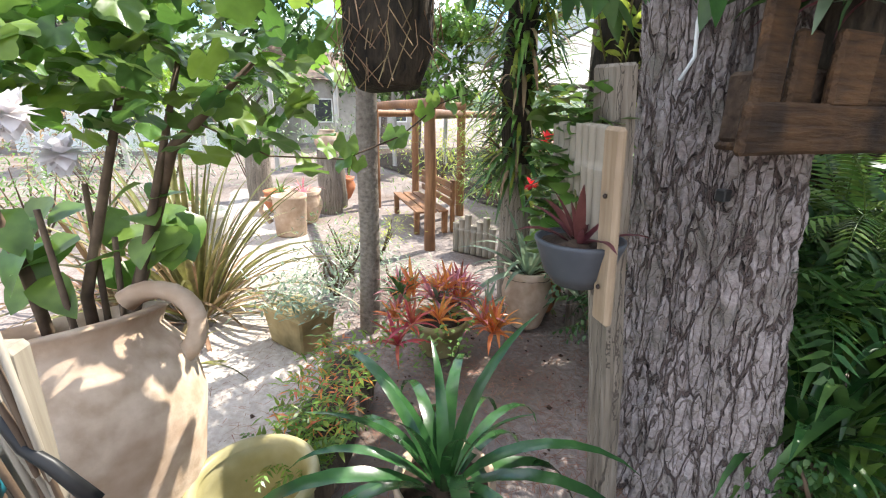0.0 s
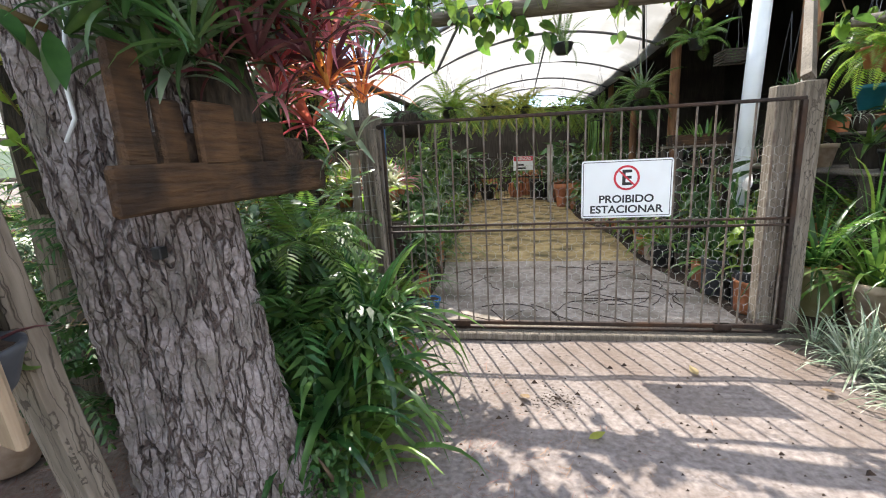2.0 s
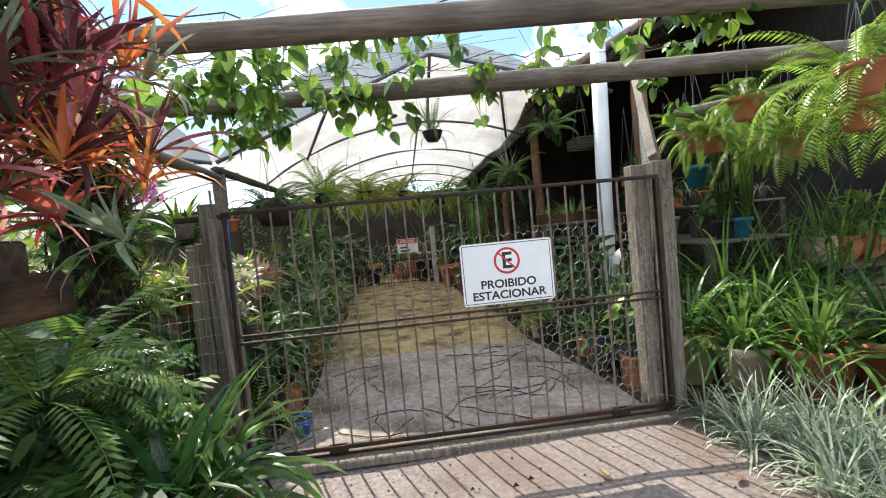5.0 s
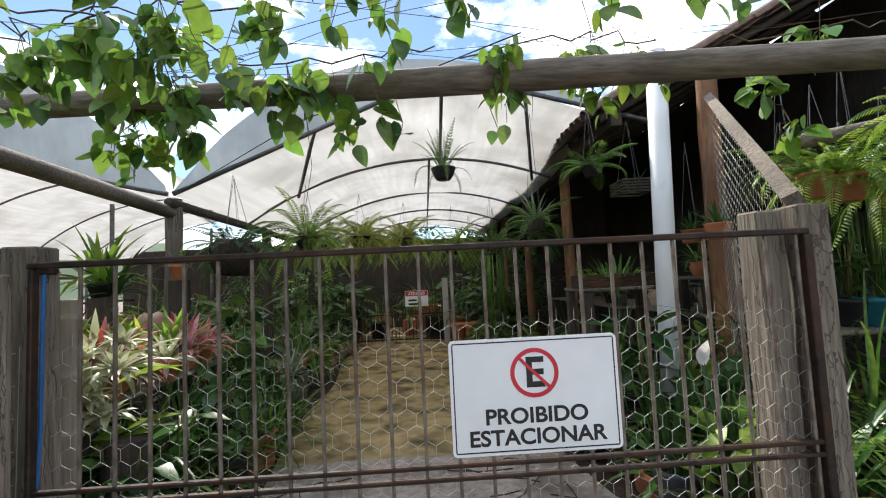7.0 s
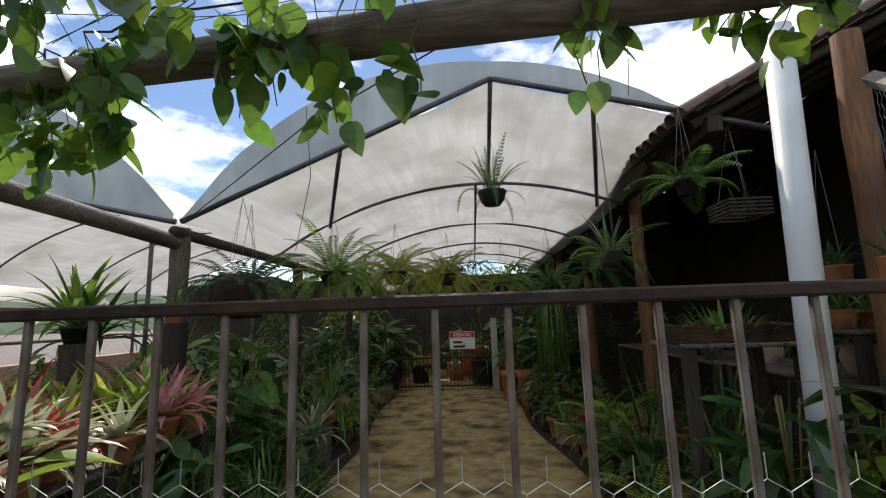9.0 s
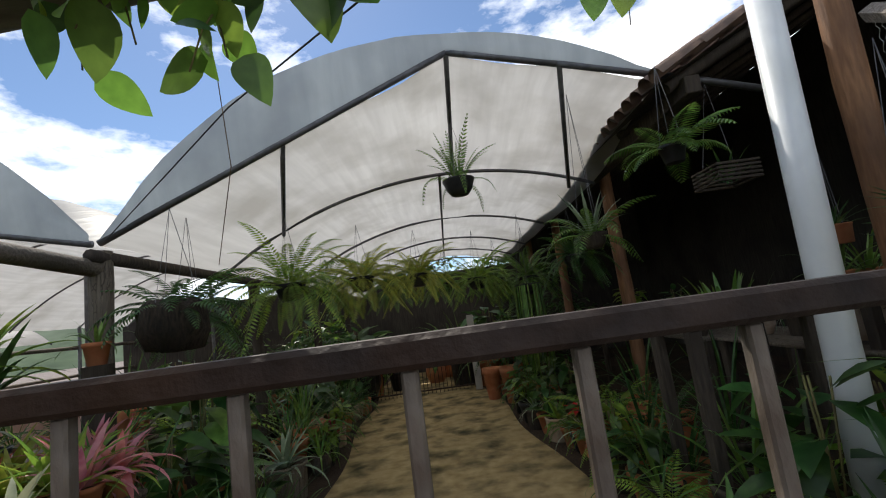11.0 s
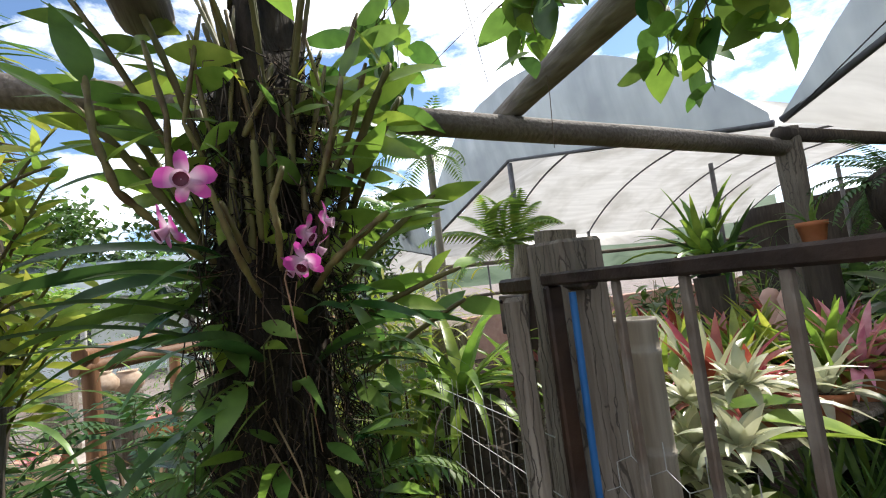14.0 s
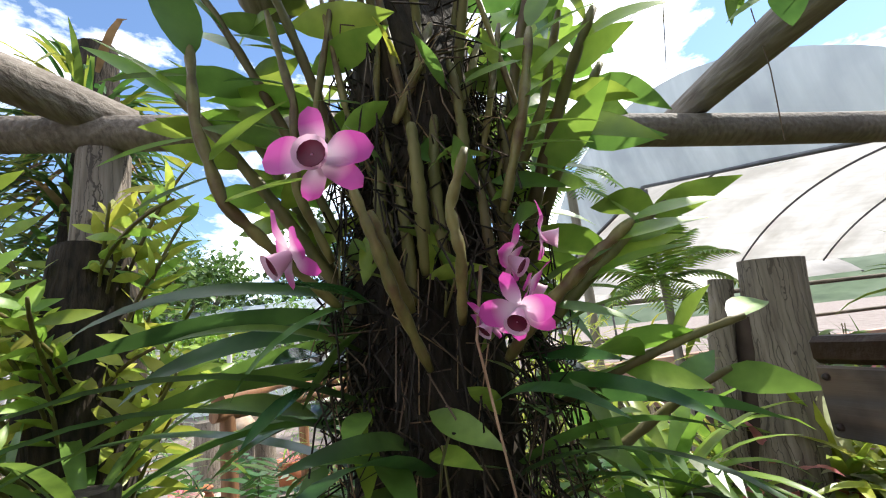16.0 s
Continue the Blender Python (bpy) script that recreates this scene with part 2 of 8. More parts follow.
L_DRY = leafmat("dry_leaf", (0.20, 0.13, 0.06), (0.36, 0.26, 0.14), rough=0.8, thin=0.2)
PETAL = leafmat("magenta_petal", (0.50, 0.06, 0.32), (0.72, 0.24, 0.55), vary=0.2, thin=0.4)
PETAL_PALE = leafmat("pale_pink_petal", (0.74, 0.44, 0.62), (0.84, 0.66, 0.76), vary=0.15, thin=0.4)


def petal_two_tone(name, inner, outer, r0, r1):
    """A petal pale at the flower's heart and deep at its tips."""
    m = leafmat(name, outer, outer, vary=0.12, thin=0.4)
    n, l = m.node_tree.nodes, m.node_tree.links
    co, ln, rp = n.new("ShaderNodeTexCoord"), n.new("ShaderNodeVectorMath"), n.new("ShaderNodeValToRGB")
    ln.operation = "LENGTH"
    mr = n.new("ShaderNodeMapRange")
    mr.inputs["From Min"].default_value, mr.inputs["From Max"].default_value = r0, r1
    rp.color_ramp.elements[0].color, rp.color_ramp.elements[1].color = (*inner, 1), (*outer, 1)
    l.new(co.outputs["Object"], ln.inputs[0])
    l.new(ln.outputs["Value"], mr.inputs["Value"])
    l.new(mr.outputs["Result"], rp.inputs["Fac"])
    l.new(rp.outputs["Color"], n["Principled BSDF"].inputs["Base Color"])
    l.new(rp.outputs["Color"], n["Translucent BSDF"].inputs["Color"])
    return m


PETAL_TIP = petal_two_tone("magenta_tipped_petal", (0.80, 0.60, 0.72), (0.56, 0.07, 0.37), 0.012, 0.036)
PETAL_DARK = leafmat("maroon_petal", (0.10, 0.006, 0.03), (0.18, 0.012, 0.05), vary=0.1)
PETAL_RED = leafmat("red_petal", (0.575, 0.014, 0.023), (0.782, 0.034, 0.040), vary=0.2, thin=0.4)
PETAL_WHITE = leafmat("white_petal", (0.76, 0.72, 0.72), (0.86, 0.82, 0.82), vary=0.1, thin=0.4)
STEM = surface("green_stem", (0.075, 0.080, 0.022), (0.17, 0.155, 0.05), 12, 0.55, 0.15, (3, 3, 0.6), c3=(0.085, 0.05, 0.025), big=6)
TWIG = surface("brown_twig", (0.07, 0.045, 0.03), (0.16, 0.11, 0.07), 20, 0.85, 0.3)


# ---------------- mesh tools ----------------
def part(name, data, material, parent=None, label="", smooth=False):
    """Links a bmesh or mesh as one object under a thing or a part."""
    if isinstance(data, bmesh.types.BMesh):
        me = bpy.data.meshes.new(name)
        data.to_mesh(me)
        data.free()
    else:
        me = data
    if material and not me.materials:
        me.materials.append(material)
    if smooth:
        me.shade_smooth()
    ob = new(name, me)
    if parent:
        ob.parent = parent
    if label:
        ob["label"] = label
    return ob


def thing(name, label, category, m=None, group="", kind=""):
    ob = tagged(new(name), label, category, group, kind)
    ob.empty_display_size = 0.1
    if m is not None:
        ob.matrix_basis = m
    return ob


class Sheet:
    """Gathers vertices and faces of many small pieces for one mesh."""

    def __init__(self):
        self.v, self.f = [], []

    def add(self, verts, faces):
        k = len(self.v)
        self.v.extend(verts)
        self.f.extend([tuple(k + i for i in fc) for fc in faces])

    def mesh(self, name, material, smooth=True):
        me = bpy.data.meshes.new(name)
        me.from_pydata([tuple(p) for p in self.v], [], self.f)
        me.materials.append(material)
        if smooth:
            me.shade_smooth()
        return me


def tube_into(sh, pts, radii, sides=6, cap=True):
    """A tube along points with a radius at each."""
    pts = [Vector(p) for p in pts]
    if not isinstance(radii, (list, tuple)):
        radii = [radii] * len(pts)
    k = len(sh.v)
    ref = Vector((0.31, 0.17, 0.93))
    for i, p in enumerate(pts):
        d = (pts[min(i + 1, len(pts) - 1)] - pts[max(i - 1, 0)]).normalized()
        if abs(d.dot(ref)) > 0.97:
            ref = Vector((0.9, -0.3, 0.1))
        a = d.cross(ref).normalized()
        b = d.cross(a)
        for j in range(sides):
            w = 2 * math.pi * j / sides
            sh.v.append(p + (a * math.cos(w) + b * math.sin(w)) * radii[i])
    for i in range(len(pts) - 1):
        for j in range(sides):
            q, r = k + i * sides + j, k + i * sides + (j + 1) % sides
            sh.f.append((q, r, r + sides, q + sides))
    if cap:
        sh.f.append(tuple(k + j for j in range(sides))[::-1])
        sh.f.append(tuple(k + (len(pts) - 1) * sides + j for j in range(sides)))


def box_into(sh, lo, hi):
    x0, y0, z0 = lo
    x1, y1, z1 = hi
    sh.add([(x0, y0, z0), (x1, y0, z0), (x1, y1, z0), (x0, y1, z0), (x0, y0, z1), (x1, y0, z1), (x1, y1, z1), (x0, y1, z1)],
           [(0, 3, 2, 1), (4, 5, 6, 7), (0, 1, 5, 4), (1, 2, 6, 5), (2, 3, 7, 6), (3, 0, 4, 7)])


def box(lo, hi, bevel=0.006, seg=1):
    bm = bmesh.new()
    bmesh.ops.create_cube(bm, size=1)
    for v in bm.verts:
        v.co = Vector([lo[i] + (v.co[i] + 0.5) * (hi[i] - lo[i]) for i in range(3)])
    if bevel:
        bmesh.ops.bevel(bm, geom=bm.edges[:], offset=bevel, segments=seg, affect="EDGES")
    return bm


def plank(lo, hi, rng, warp=0.006):
    """A worn board or beam: cut along its length, slightly uneven."""
    bm = box(lo, hi, 0.008, 1)
    ax = max(range(3), key=lambda i: hi[i] - lo[i])
    n = 5
    for k in range(1, n):
        co = [0, 0, 0]
        co[ax] = lo[ax] + (hi[ax] - lo[ax]) * k / n
        no = [0, 0, 0]
        no[ax] = 1
        bmesh.ops.bisect_plane(bm, geom=bm.verts[:] + bm.edges[:] + bm.faces[:], plane_co=co, plane_no=no)
    s = rng.random() * 50
    for v in bm.verts:
        v.co += Vector((noise.noise(v.co * 3 + Vector((s, 0, 0))), noise.noise(v.co * 3 + Vector((0, s, 0))), noise.noise(v.co * 3 + Vector((0, 0, s))))) * warp
    return bm


def log_mesh(a, b, r0, r1, rng, sides=12, seg=10, wob=0.015, material=None, name="log"):
    sh = Sheet()
    a, b = Vector(a), Vector(b)
    s = rng.random() * 100
    pts, rad = [], []
    for i in range(seg + 1):
        t = i / seg
        p = a.lerp(b, t) + Vector((noise.noise((s, t * 3, 0)), noise.noise((0, s, t * 3)), noise.noise((t * 3, 0, s)))) * wob
        pts.append(p)
        rad.append((r0 + (r1 - r0) * t) * (1 + 0.10 * noise.noise((s + 9, t * 7, 3))))
    tube_into(sh, pts, rad, sides)
    for i, v in enumerate(sh.v):
        sh.v[i] = Vector(v) + Vector((noise.noise(Vector(v) * 9), noise.noise(Vector(v) * 9 + Vector((5, 0, 0))), 0)) * 0.006
    me = sh.mesh(name, material, True)
    me.set_sharp_from_angle(angle=radians(50))
    return me


def lathe(profile, sides=28, close=False):
    """A turned shape from (radius, height) pairs."""
    sh = Sheet()
    k = len(profile)
    for j in range(sides):
        w = 2 * math.pi * j / sides
        for r, z in profile:
            sh.v.append(Vector((r * math.cos(w), r * math.sin(w), z)))
    for j in range(sides):
        for i in range(k - 1):
            a, b = j * k + i, ((j + 1) % sides) * k + i
            sh.f.append((a, b, b + 1, a + 1))
    return sh


def arc_points(p, d, length, droop, seg, curl=0.0, rng=None):
    """A bending line from p in direction d, sinking by droop radians along its length."""
    p, d = Vector(p), Vector(d).normalized()
    side = d.cross(Vector((0, 0, 1)))
    if side.length < 1e-3:
        side = Vector((1, 0, 0))
    side.normalize()
    pts, dirs = [p.copy()], [d.copy()]
    for i in range(seg):
        q = Matrix.Rotation(-droop / seg * (0.5 + i / seg), 3, side)
        nd = (q @ d)
        if nd.z > -0.97 or droop < 0:
            d = nd
        if curl:
            d = Matrix.Rotation(curl / seg, 3, "Z") @ d
        p = p + d * (length / seg)
        pts.append(p.copy())
        dirs.append(d.copy())
    return pts, dirs


def direction(az, el):
    return Vector((math.cos(az) * math.cos(el), math.sin(az) * math.cos(el), math.sin(el)))


def strap(sh, base, az, el, length, width, droop, seg=7, fold=0.25, tip=2.5, curl=0.0):
    """A long strap leaf with a folded midrib."""
    pts, dirs = arc_points(base, direction(az, el), length, droop, seg, curl)
    verts, faces = [], []
    for i, (p, d) in enumerate(zip(pts, dirs)):
        t = i / seg
        w = width * 0.5 * (0.45 + 0.55 * min(1, t * 4)) * (1 - t ** tip) + 0.0008
        s = d.cross(Vector((0, 0, 1)))
        s = s.normalized() if s.length > 1e-3 else Vector((math.sin(az), -math.cos(az), 0))
        u = s.cross(d)
        verts += [p - s * w + u * w * fold, p, p + s * w + u * w * fold]
    for i in range(seg):
        k = 3 * i
        faces += [(k, k + 1, k + 4, k + 3), (k + 1, k + 2, k + 5, k + 4)]
    sh.add(verts, faces)


def frond(sh, base, az, el, length, width, droop, pairs=16, seg=8, curl=0.0, lift=0.22, narrow=0.36):
    """A fern frond: a bending rib with paired leaflets."""
    pts, dirs = arc_points(base, direction(az, el), length, droop, seg, curl)
    tube_into(sh, pts, [0.003 * (1 - 0.7 * i / seg) for i in range(seg + 1)], 3, False)
    for k in range(pairs):
        t = 0.08 + 0.92 * (k + 0.5) / pairs
        i = min(int(t * seg), seg - 1)
        f = t * seg - i
        p, d = pts[i].lerp(pts[i + 1], f), dirs[i].lerp(dirs[i + 1], f).normalized()
        s = d.cross(Vector((0, 0, 1)))
        s = s.normalized() if s.length > 1e-3 else Vector((1, 0, 0))
        u = s.cross(d)
        w = width * 0.5 * (math.sin(math.pi * min(1, 0.16 + 0.84 * t)) ** 0.7 + 0.05)
        h = length / pairs * narrow
        for sg in (-1, 1):
            q = (s * sg + d * 0.35 - u * lift).normalized()
            sh.add([p, p + q * w * 0.35 + d * h * 1.05, p + q * w + d * h * 0.8 - u * w * 0.22, p + q * w * 0.35 - d * h * 0.8], [(0, 1, 2, 3)])


def blade(sh, base, d, up, length, width, bend=0.3, heart=0.0, fold=0.2, seg=4):
    """A broad leaf: outline swelling and narrowing to a tip, folded on its midrib and bent down."""
    base, d = Vector(base), Vector(d).normalized()
    s = d.cross(Vector(up))
    s = s.normalized() if s.length > 1e-3 else Vector((1, 0, 0))
    u = s.cross(d)
    verts, faces = [], []
    for i in range(seg + 1):
        t = i / seg
        u0 = t ** (0.85 - 0.30 * heart)
        w = width * 0.5 * (max(0.0, math.sin(math.pi * min(1.0, u0))) ** (1.0 - 0.45 * heart) + 0.015)
        p = base + d * (length * t) - u * (bend * length * t * t)
        verts += [p - s * w + u * w * fold, p, p + s * w + u * w * fold]
    for i in range(seg):
        k = 3 * i
        faces += [(k, k + 1, k + 4, k + 3), (k + 1, k + 2, k + 5, k + 4)]
    sh.add(verts, faces)


# ---------------- ground and paths ----------------
R = random.Random(7)


def height(x, y):
    return 0.035 * noise.noise((x * 0.7, y * 0.7, 0)) + 0.012 * noise.noise((x * 3.1, y * 3.1, 2))


def grid_mesh(name, xs, ys, fz, material):
    sh = Sheet()
    n = len(ys)
    for x in xs:
        for y in ys:
            sh.v.append((x, y, fz(x, y)))
    for i in range(len(xs) - 1):
        for j in range(n - 1):
            sh.f.append((i * n + j, (i + 1) * n + j, (i + 1) * n + j + 1, i * n + j + 1))
    return sh.mesh(name, material)


far = [-600, -200, -80, -40, -25, -18]
gx = far + list(np.linspace(-14, 6, 161)) + [10, 16, 30, 80, 300, 600]
gy = [-600, -200, -60, -25, -14] + list(np.linspace(-9, 1.0, 81)) + [3, 6, 12, 18, 30, 60, 200, 600]


def ground_z(x, y):
    if y > 0.0 or abs(x) > 15 or y < -10:
        return -0.03
    return height(x, y) - 0.01


tagged(part("ground", grid_mesh("ground", gx, gy, ground_z, DIRT), None), "grey-brown packed dirt with dry needles", "ground", kind="structure")


def path_edge(y, s):
    mid = -0.15 - 0.065 * max(0, y - 1)
    return mid + s * (1.28 - 0.012 * y) + 0.06 * math.sin(1.7 * y + s)


def path_mesh(name, y0, y1, material, z):
    sh = Sheet()
    ny, nx = max(3, int((y1 - y0) / 0.12)), 16
    for i in range(ny + 1):
        y = y0 + (y1 - y0) * i / ny
        a, b = path_edge(y, -1), path_edge(y, 1)
        for j in range(nx + 1):
            x = a + (b - a) * j / nx
            sh.v.append((x, y, z + 0.008 * noise.noise((x * 2, y * 2, 5))))
    for i in range(ny):
        for j in range(nx):
            k = i * (nx + 1) + j
            sh.f.append((k, k + 1, k + nx + 2, k + nx + 1))
    return sh.mesh(name, material)


tagged(part("pavement", path_mesh("pavement", 0.02, 2.3, CONCRETE_GREY, 0.015), None), "grey stamped concrete apron behind the gate", "path", kind="structure")
tagged(part("path", path_mesh("path", 2.3, 14.0, CONCRETE, 0.012), None), "ochre concrete path with dark blotches", "path", kind="structure")
tagged(part("floor", grid_mesh("floor", list(np.linspace(-18, 7, 30)), list(np.linspace(0.15, 14, 18)), lambda x, y: -0.004, SOIL), None), "dark damp soil of the planted beds", "soil", kind="structure")

sp = Sheet()
for i in range(70):
    t = i / 69
    x = -2.1 - 7.5 * t
    mid = -3.62 + 0.75 * t + 0.12 * math.sin(5 * t)
    for j in range(9):
        y = mid + (j / 8 - 0.5) * (0.75 + 0.5 * t + 0.12 * noise.noise((x * 1.5, 1, 0)))
        sp.v.append((x, y, ground_z(x, y) + 0.006 - 0.012 * abs(j / 4 - 1) ** 6))
for i in range(69):
    for j in range(8):
        k = i * 9 + j
        sp.f.append((k, k + 1, k + 10, k + 9))
tagged(part("garden_path", sp.mesh("garden_path", SAND), None), "pale sandy path winding through the garden", "path", kind="structure")

# ---------------- gate ----------------
GX0, GX1, GTOP, GMID, GBOT = -1.46, 1.31, 1.64, 0.845, 0.10


def build_gate():
    g = thing("metal_gate", "rusty iron bar gate with wire netting, shut", "gate")
    for nm, z, h, d in (("top_rail", GTOP, 0.023, 0.03), ("middle_rail", GMID + 0.022, 0.016, 0.024), ("middle_rail", GMID - 0.022, 0.016, 0.024), ("bottom_rail", GBOT, 0.03, 0.032)):
        a, b = GX0 - 0.05, GX1
        part(nm, box((a, -d / 2, z - h), (b, d / 2, z), 0.004), RUST, g)
    for x, hw in ((GX0 - 0.035, 0.009), (GX1 - 0.01, 0.017)):
        part("end_bar", box((x - hw, -0.017, GBOT), (x + hw, 0.017, GTOP - 0.023), 0.004), RUST, g)
    one = None
    x = -0.155 - 0.118 * 10
    while x < GX1 - 0.04:
        if one is None:
            one = box((-0.006, -0.006, GBOT - 0.01), (0.006, 0.006, GTOP - 0.023), 0.002)
            ob = part("bar", one, IRON_BAR, g)
            one = ob.data
        else:
            ob = part("bar", one, None, g)
        ob.location = (x, 0, 0)
        x += 0.118
    sh = Sheet()
    c, zmin, zmax = 0.066, 0.12, 1.44
    rows = int((zmax - zmin) / (c * 0.87))
    for r in range(rows):
        z = zmin + r * c * 0.87
        k = 0
        x = GX0 + 0.02 + (r % 2) * c / 2
        while x < GX1 - 0.05:
            y = 0.016 + 0.009 * noise.noise((x * 4, z * 4, 1))
            tube_into(sh, [(x, y, z), (x + c / 2, y, z + c * 0.29)], 0.0008, 3, False)
            tube_into(sh, [(x + c / 2, y, z + c * 0.29), (x + c, y, z)], 0.0008, 3, False)
            tube_into(sh, [(x + c / 2, y, z + c * 0.29), (x + c / 2, y, z + c * 0.87)], 0.0010, 3, False)
            x += c
    net = part("wire_netting", sh.mesh("wire_netting", WIRE), None, g, "galvanised hexagonal wire netting")
    net["kind"] = "stuff"
    for x in (-0.95, 0.93):
        w = part("wheel_bracket", box((x - 0.06, -0.022, 0.055), (x + 0.06, 0.022, 0.10), 0.004), RUST, g)
        sh = lathe([(0.001, -0.012), (0.036, -0.012), (0.03, 0.0), (0.036, 0.012), (0.001, 0.012)], 16)
        wh = part("wheel", sh.mesh("wheel", RUST, False), None, w)
        wh.matrix_basis = pose(x, 0, 0.052, 90)
    return g


def text_mesh(s, size, name, width=None):
    cu = bpy.data.curves.new(name, "FONT")
    cu.body, cu.size, cu.align_x, cu.extrude, cu.offset = s, size, "CENTER", 0.0006, size * 0.025
    ob = bpy.data.objects.new(name, cu)
    scene.collection.objects.link(ob)
    dg = bpy.context.evaluated_depsgraph_get()
    dg.update()
    me = bpy.data.meshes.new_from_object(ob.evaluated_get(dg))
    bpy.data.objects.remove(ob)
    xs = [v.co.x for v in me.vertices]
    if width and xs:
        k = width / (max(xs) - min(xs))
        for v in me.vertices:
            v.co.x *= k
    return me


def ring_mesh(r0, r1, d, n=40):
    sh = Sheet()
    for j in range(n):
        w = 2 * math.pi * j / n
        for r, z in ((r0, 0), (r1, 0), (r1, d), (r0, d)):
            sh.v.append((r * math.cos(w), r * math.sin(w), z))
    for j in range(n):
        a, b = 4 * j, 4 * ((j + 1) % n)
        for i in range(4):
            sh.f.append((a + i, b + i, b + (i + 1) % 4, a + (i + 1) % 4))
    return sh


def rounded_panel(w, h, r, d):
    bm = bmesh.new()
    vs = []
    for cx, cy, a0 in ((w / 2 - r, h / 2 - r, 0), (-w / 2 + r, h / 2 - r, 90), (-w / 2 + r, -h / 2 + r, 180), (w / 2 - r, -h / 2 + r, 270)):
        for k in range(5):
            a = radians(a0 + 22.5 * k)
            vs.append(bm.verts.new((cx + r * math.cos(a), cy + r * math.sin(a), 0)))
    f = bm.faces.new(vs)
    e = bmesh.ops.extrude_face_region(bm, geom=[f])
    for v in e["geom"]:
        if isinstance(v, bmesh.types.BMVert):
            v.co.z += d
    bmesh.ops.recalc_face_normals(bm, faces=bm.faces[:])
    return bm


def build_sign():
    s = thing("no_parking_sign", "white no-parking sign with black lettering hung on the gate", "sign", pose(0.238, -0.022, 1.094, 90, 0, 0))
    part("panel", rounded_panel(0.60, 0.40, 0.018, 0.004), WHITE_PAINT, s)
    sh = Sheet()
    for w, h, q in ((0.575, 0.375, 0.0022),):
        for lo, hi in (((-w / 2, h / 2 - q, 0.004), (w / 2, h / 2 + q, 0.0048)), ((-w / 2, -h / 2 - q, 0.004), (w / 2, -h / 2 + q, 0.0048)),
                       ((-w / 2 - q, -h / 2 + q, 0.004), (-w / 2 + q, h / 2 - q, 0.0048)), ((w / 2 - q, -h / 2 + q, 0.004), (w / 2 + q, h / 2 - q, 0.0048))):
            box_into(sh, lo, hi)
    part("border", sh.mesh("border", BLACK_PAINT, False), None, s, "thin black border line")
    ring = ring_mesh(0.071, 0.086, 0.0016)
    ob = part("red_ring", ring.mesh("red_ring", RED_PAINT, False), None, s, "red prohibition ring")
    ob.location = (0, 0.076, 0.004)
    bar = part("red_slash", box((-0.078, -0.0055, 0.0), (0.078, 0.0055, 0.0014), 0), RED_PAINT, s, "red slash bar")
    bar.matrix_basis = pose(0, 0.076, 0.0057, 0, 0, -45)
    e = part("letter", text_mesh("E", 0.145, "letter_e"), BLACK_PAINT, s, "bold black letter E")
    e.location = (0, 0.029, 0.0045)
    for tx, y, w in (("PROIBIDO", -0.094, 0.362), ("ESTACIONAR", -0.166, 0.485)):
        o = part("lettering", text_mesh(tx, 0.074, "lettering", w), BLACK_PAINT, s, "bold black lettering")
        o.location = (0, y, 0.0046)
    return s


build_gate()
build_sign()
sill = thing("gate_track", "worn timber sill with iron track under the gate", "track")
part("sill", plank((-1.55, -0.10, -0.02), (1.45, 0.09, 0.035), R, 0.008), WOOD_GREY, sill)
part("rail", box((-1.55, -0.012, 0.035), (1.45, 0.012, 0.05), 0.003), RUST, sill)


def build_post(name, label, x, y, w, d, h, material, rng, z0=-0.05, group="gate posts", lean=0.0):
    p = thing(name, label, "post", pose(x, y, 0, 0, lean, 0), group)
    part("timber", plank((-w / 2, -d / 2, z0), (w / 2, d / 2, h), rng, 0.012), material, p)
    return p


# right-hand gate posts
build_post("gate_post", "weathered square timber gate post", 1.225, 0.12, 0.11, 0.12, 1.72, WOOD_GREY, R)
build_post("gate_post", "weathered square timber gate post", 1.37, 0.10, 0.13, 0.13, 1.74, WOOD_GREY, R)
# left-hand posts and boards
build_post("gate_post", "grey weathered timber gate post", -1.575, 0.13, 0.13, 0.11, 1.71, WOOD_GREY, R, lean=-1.5)
build_post("gate_post", "thin grey weathered gate batten", -1.52, -0.045, 0.042, 0.035, 1.60, WOOD_GREY, R, lean=-1.5)
build_post("gate_post", "thin split weathered gate batten", -1.69, 0.12, 0.045, 0.045, 1.46, WOOD_GREY, R, lean=-1.0)


def round_log(name, label, a, b, r0, r1, material, category="post", group="", seg=10, sides=12, wob=0.015):
    t = tagged(part(name, log_mesh(a, b, r0, r1, R, sides, seg, wob, material, name), None), label, category, group)
    return t


split = thing("split_stump", "thick grey weathered log stump cleft down its middle", "stump", pose(0, 0, 0), "fence logs")
part("main_half", log_mesh((-2.80, 0.74, -0.05), (-2.705, 0.945, 1.86), 0.12, 0.105, R, 18, 16, 0.03, WOOD_GREY, "main_half"), None, split)
part("split_half", log_mesh((-2.90, 0.60, -0.05), (-2.83, 0.80, 1.80), 0.055, 0.045, R, 14, 16, 0.03, WOOD_GREY, "split_half"), None, split)
part("dark_heart", log_mesh((-2.86, 0.67, -0.05), (-2.785, 0.87, 1.66), 0.075, 0.06, R, 12, 10, 0.02, BARK_DEEP, "dark_heart"), None, split, "dark rotten heart wood")
round_log("stump", "dark grey weathered log stump", (-3.1, 0.42, -0.05), (-3.1, 0.40, 1.44), 0.15, 0.15, WOOD_GREY, "stump", "fence logs", 14, 16, 0.02)


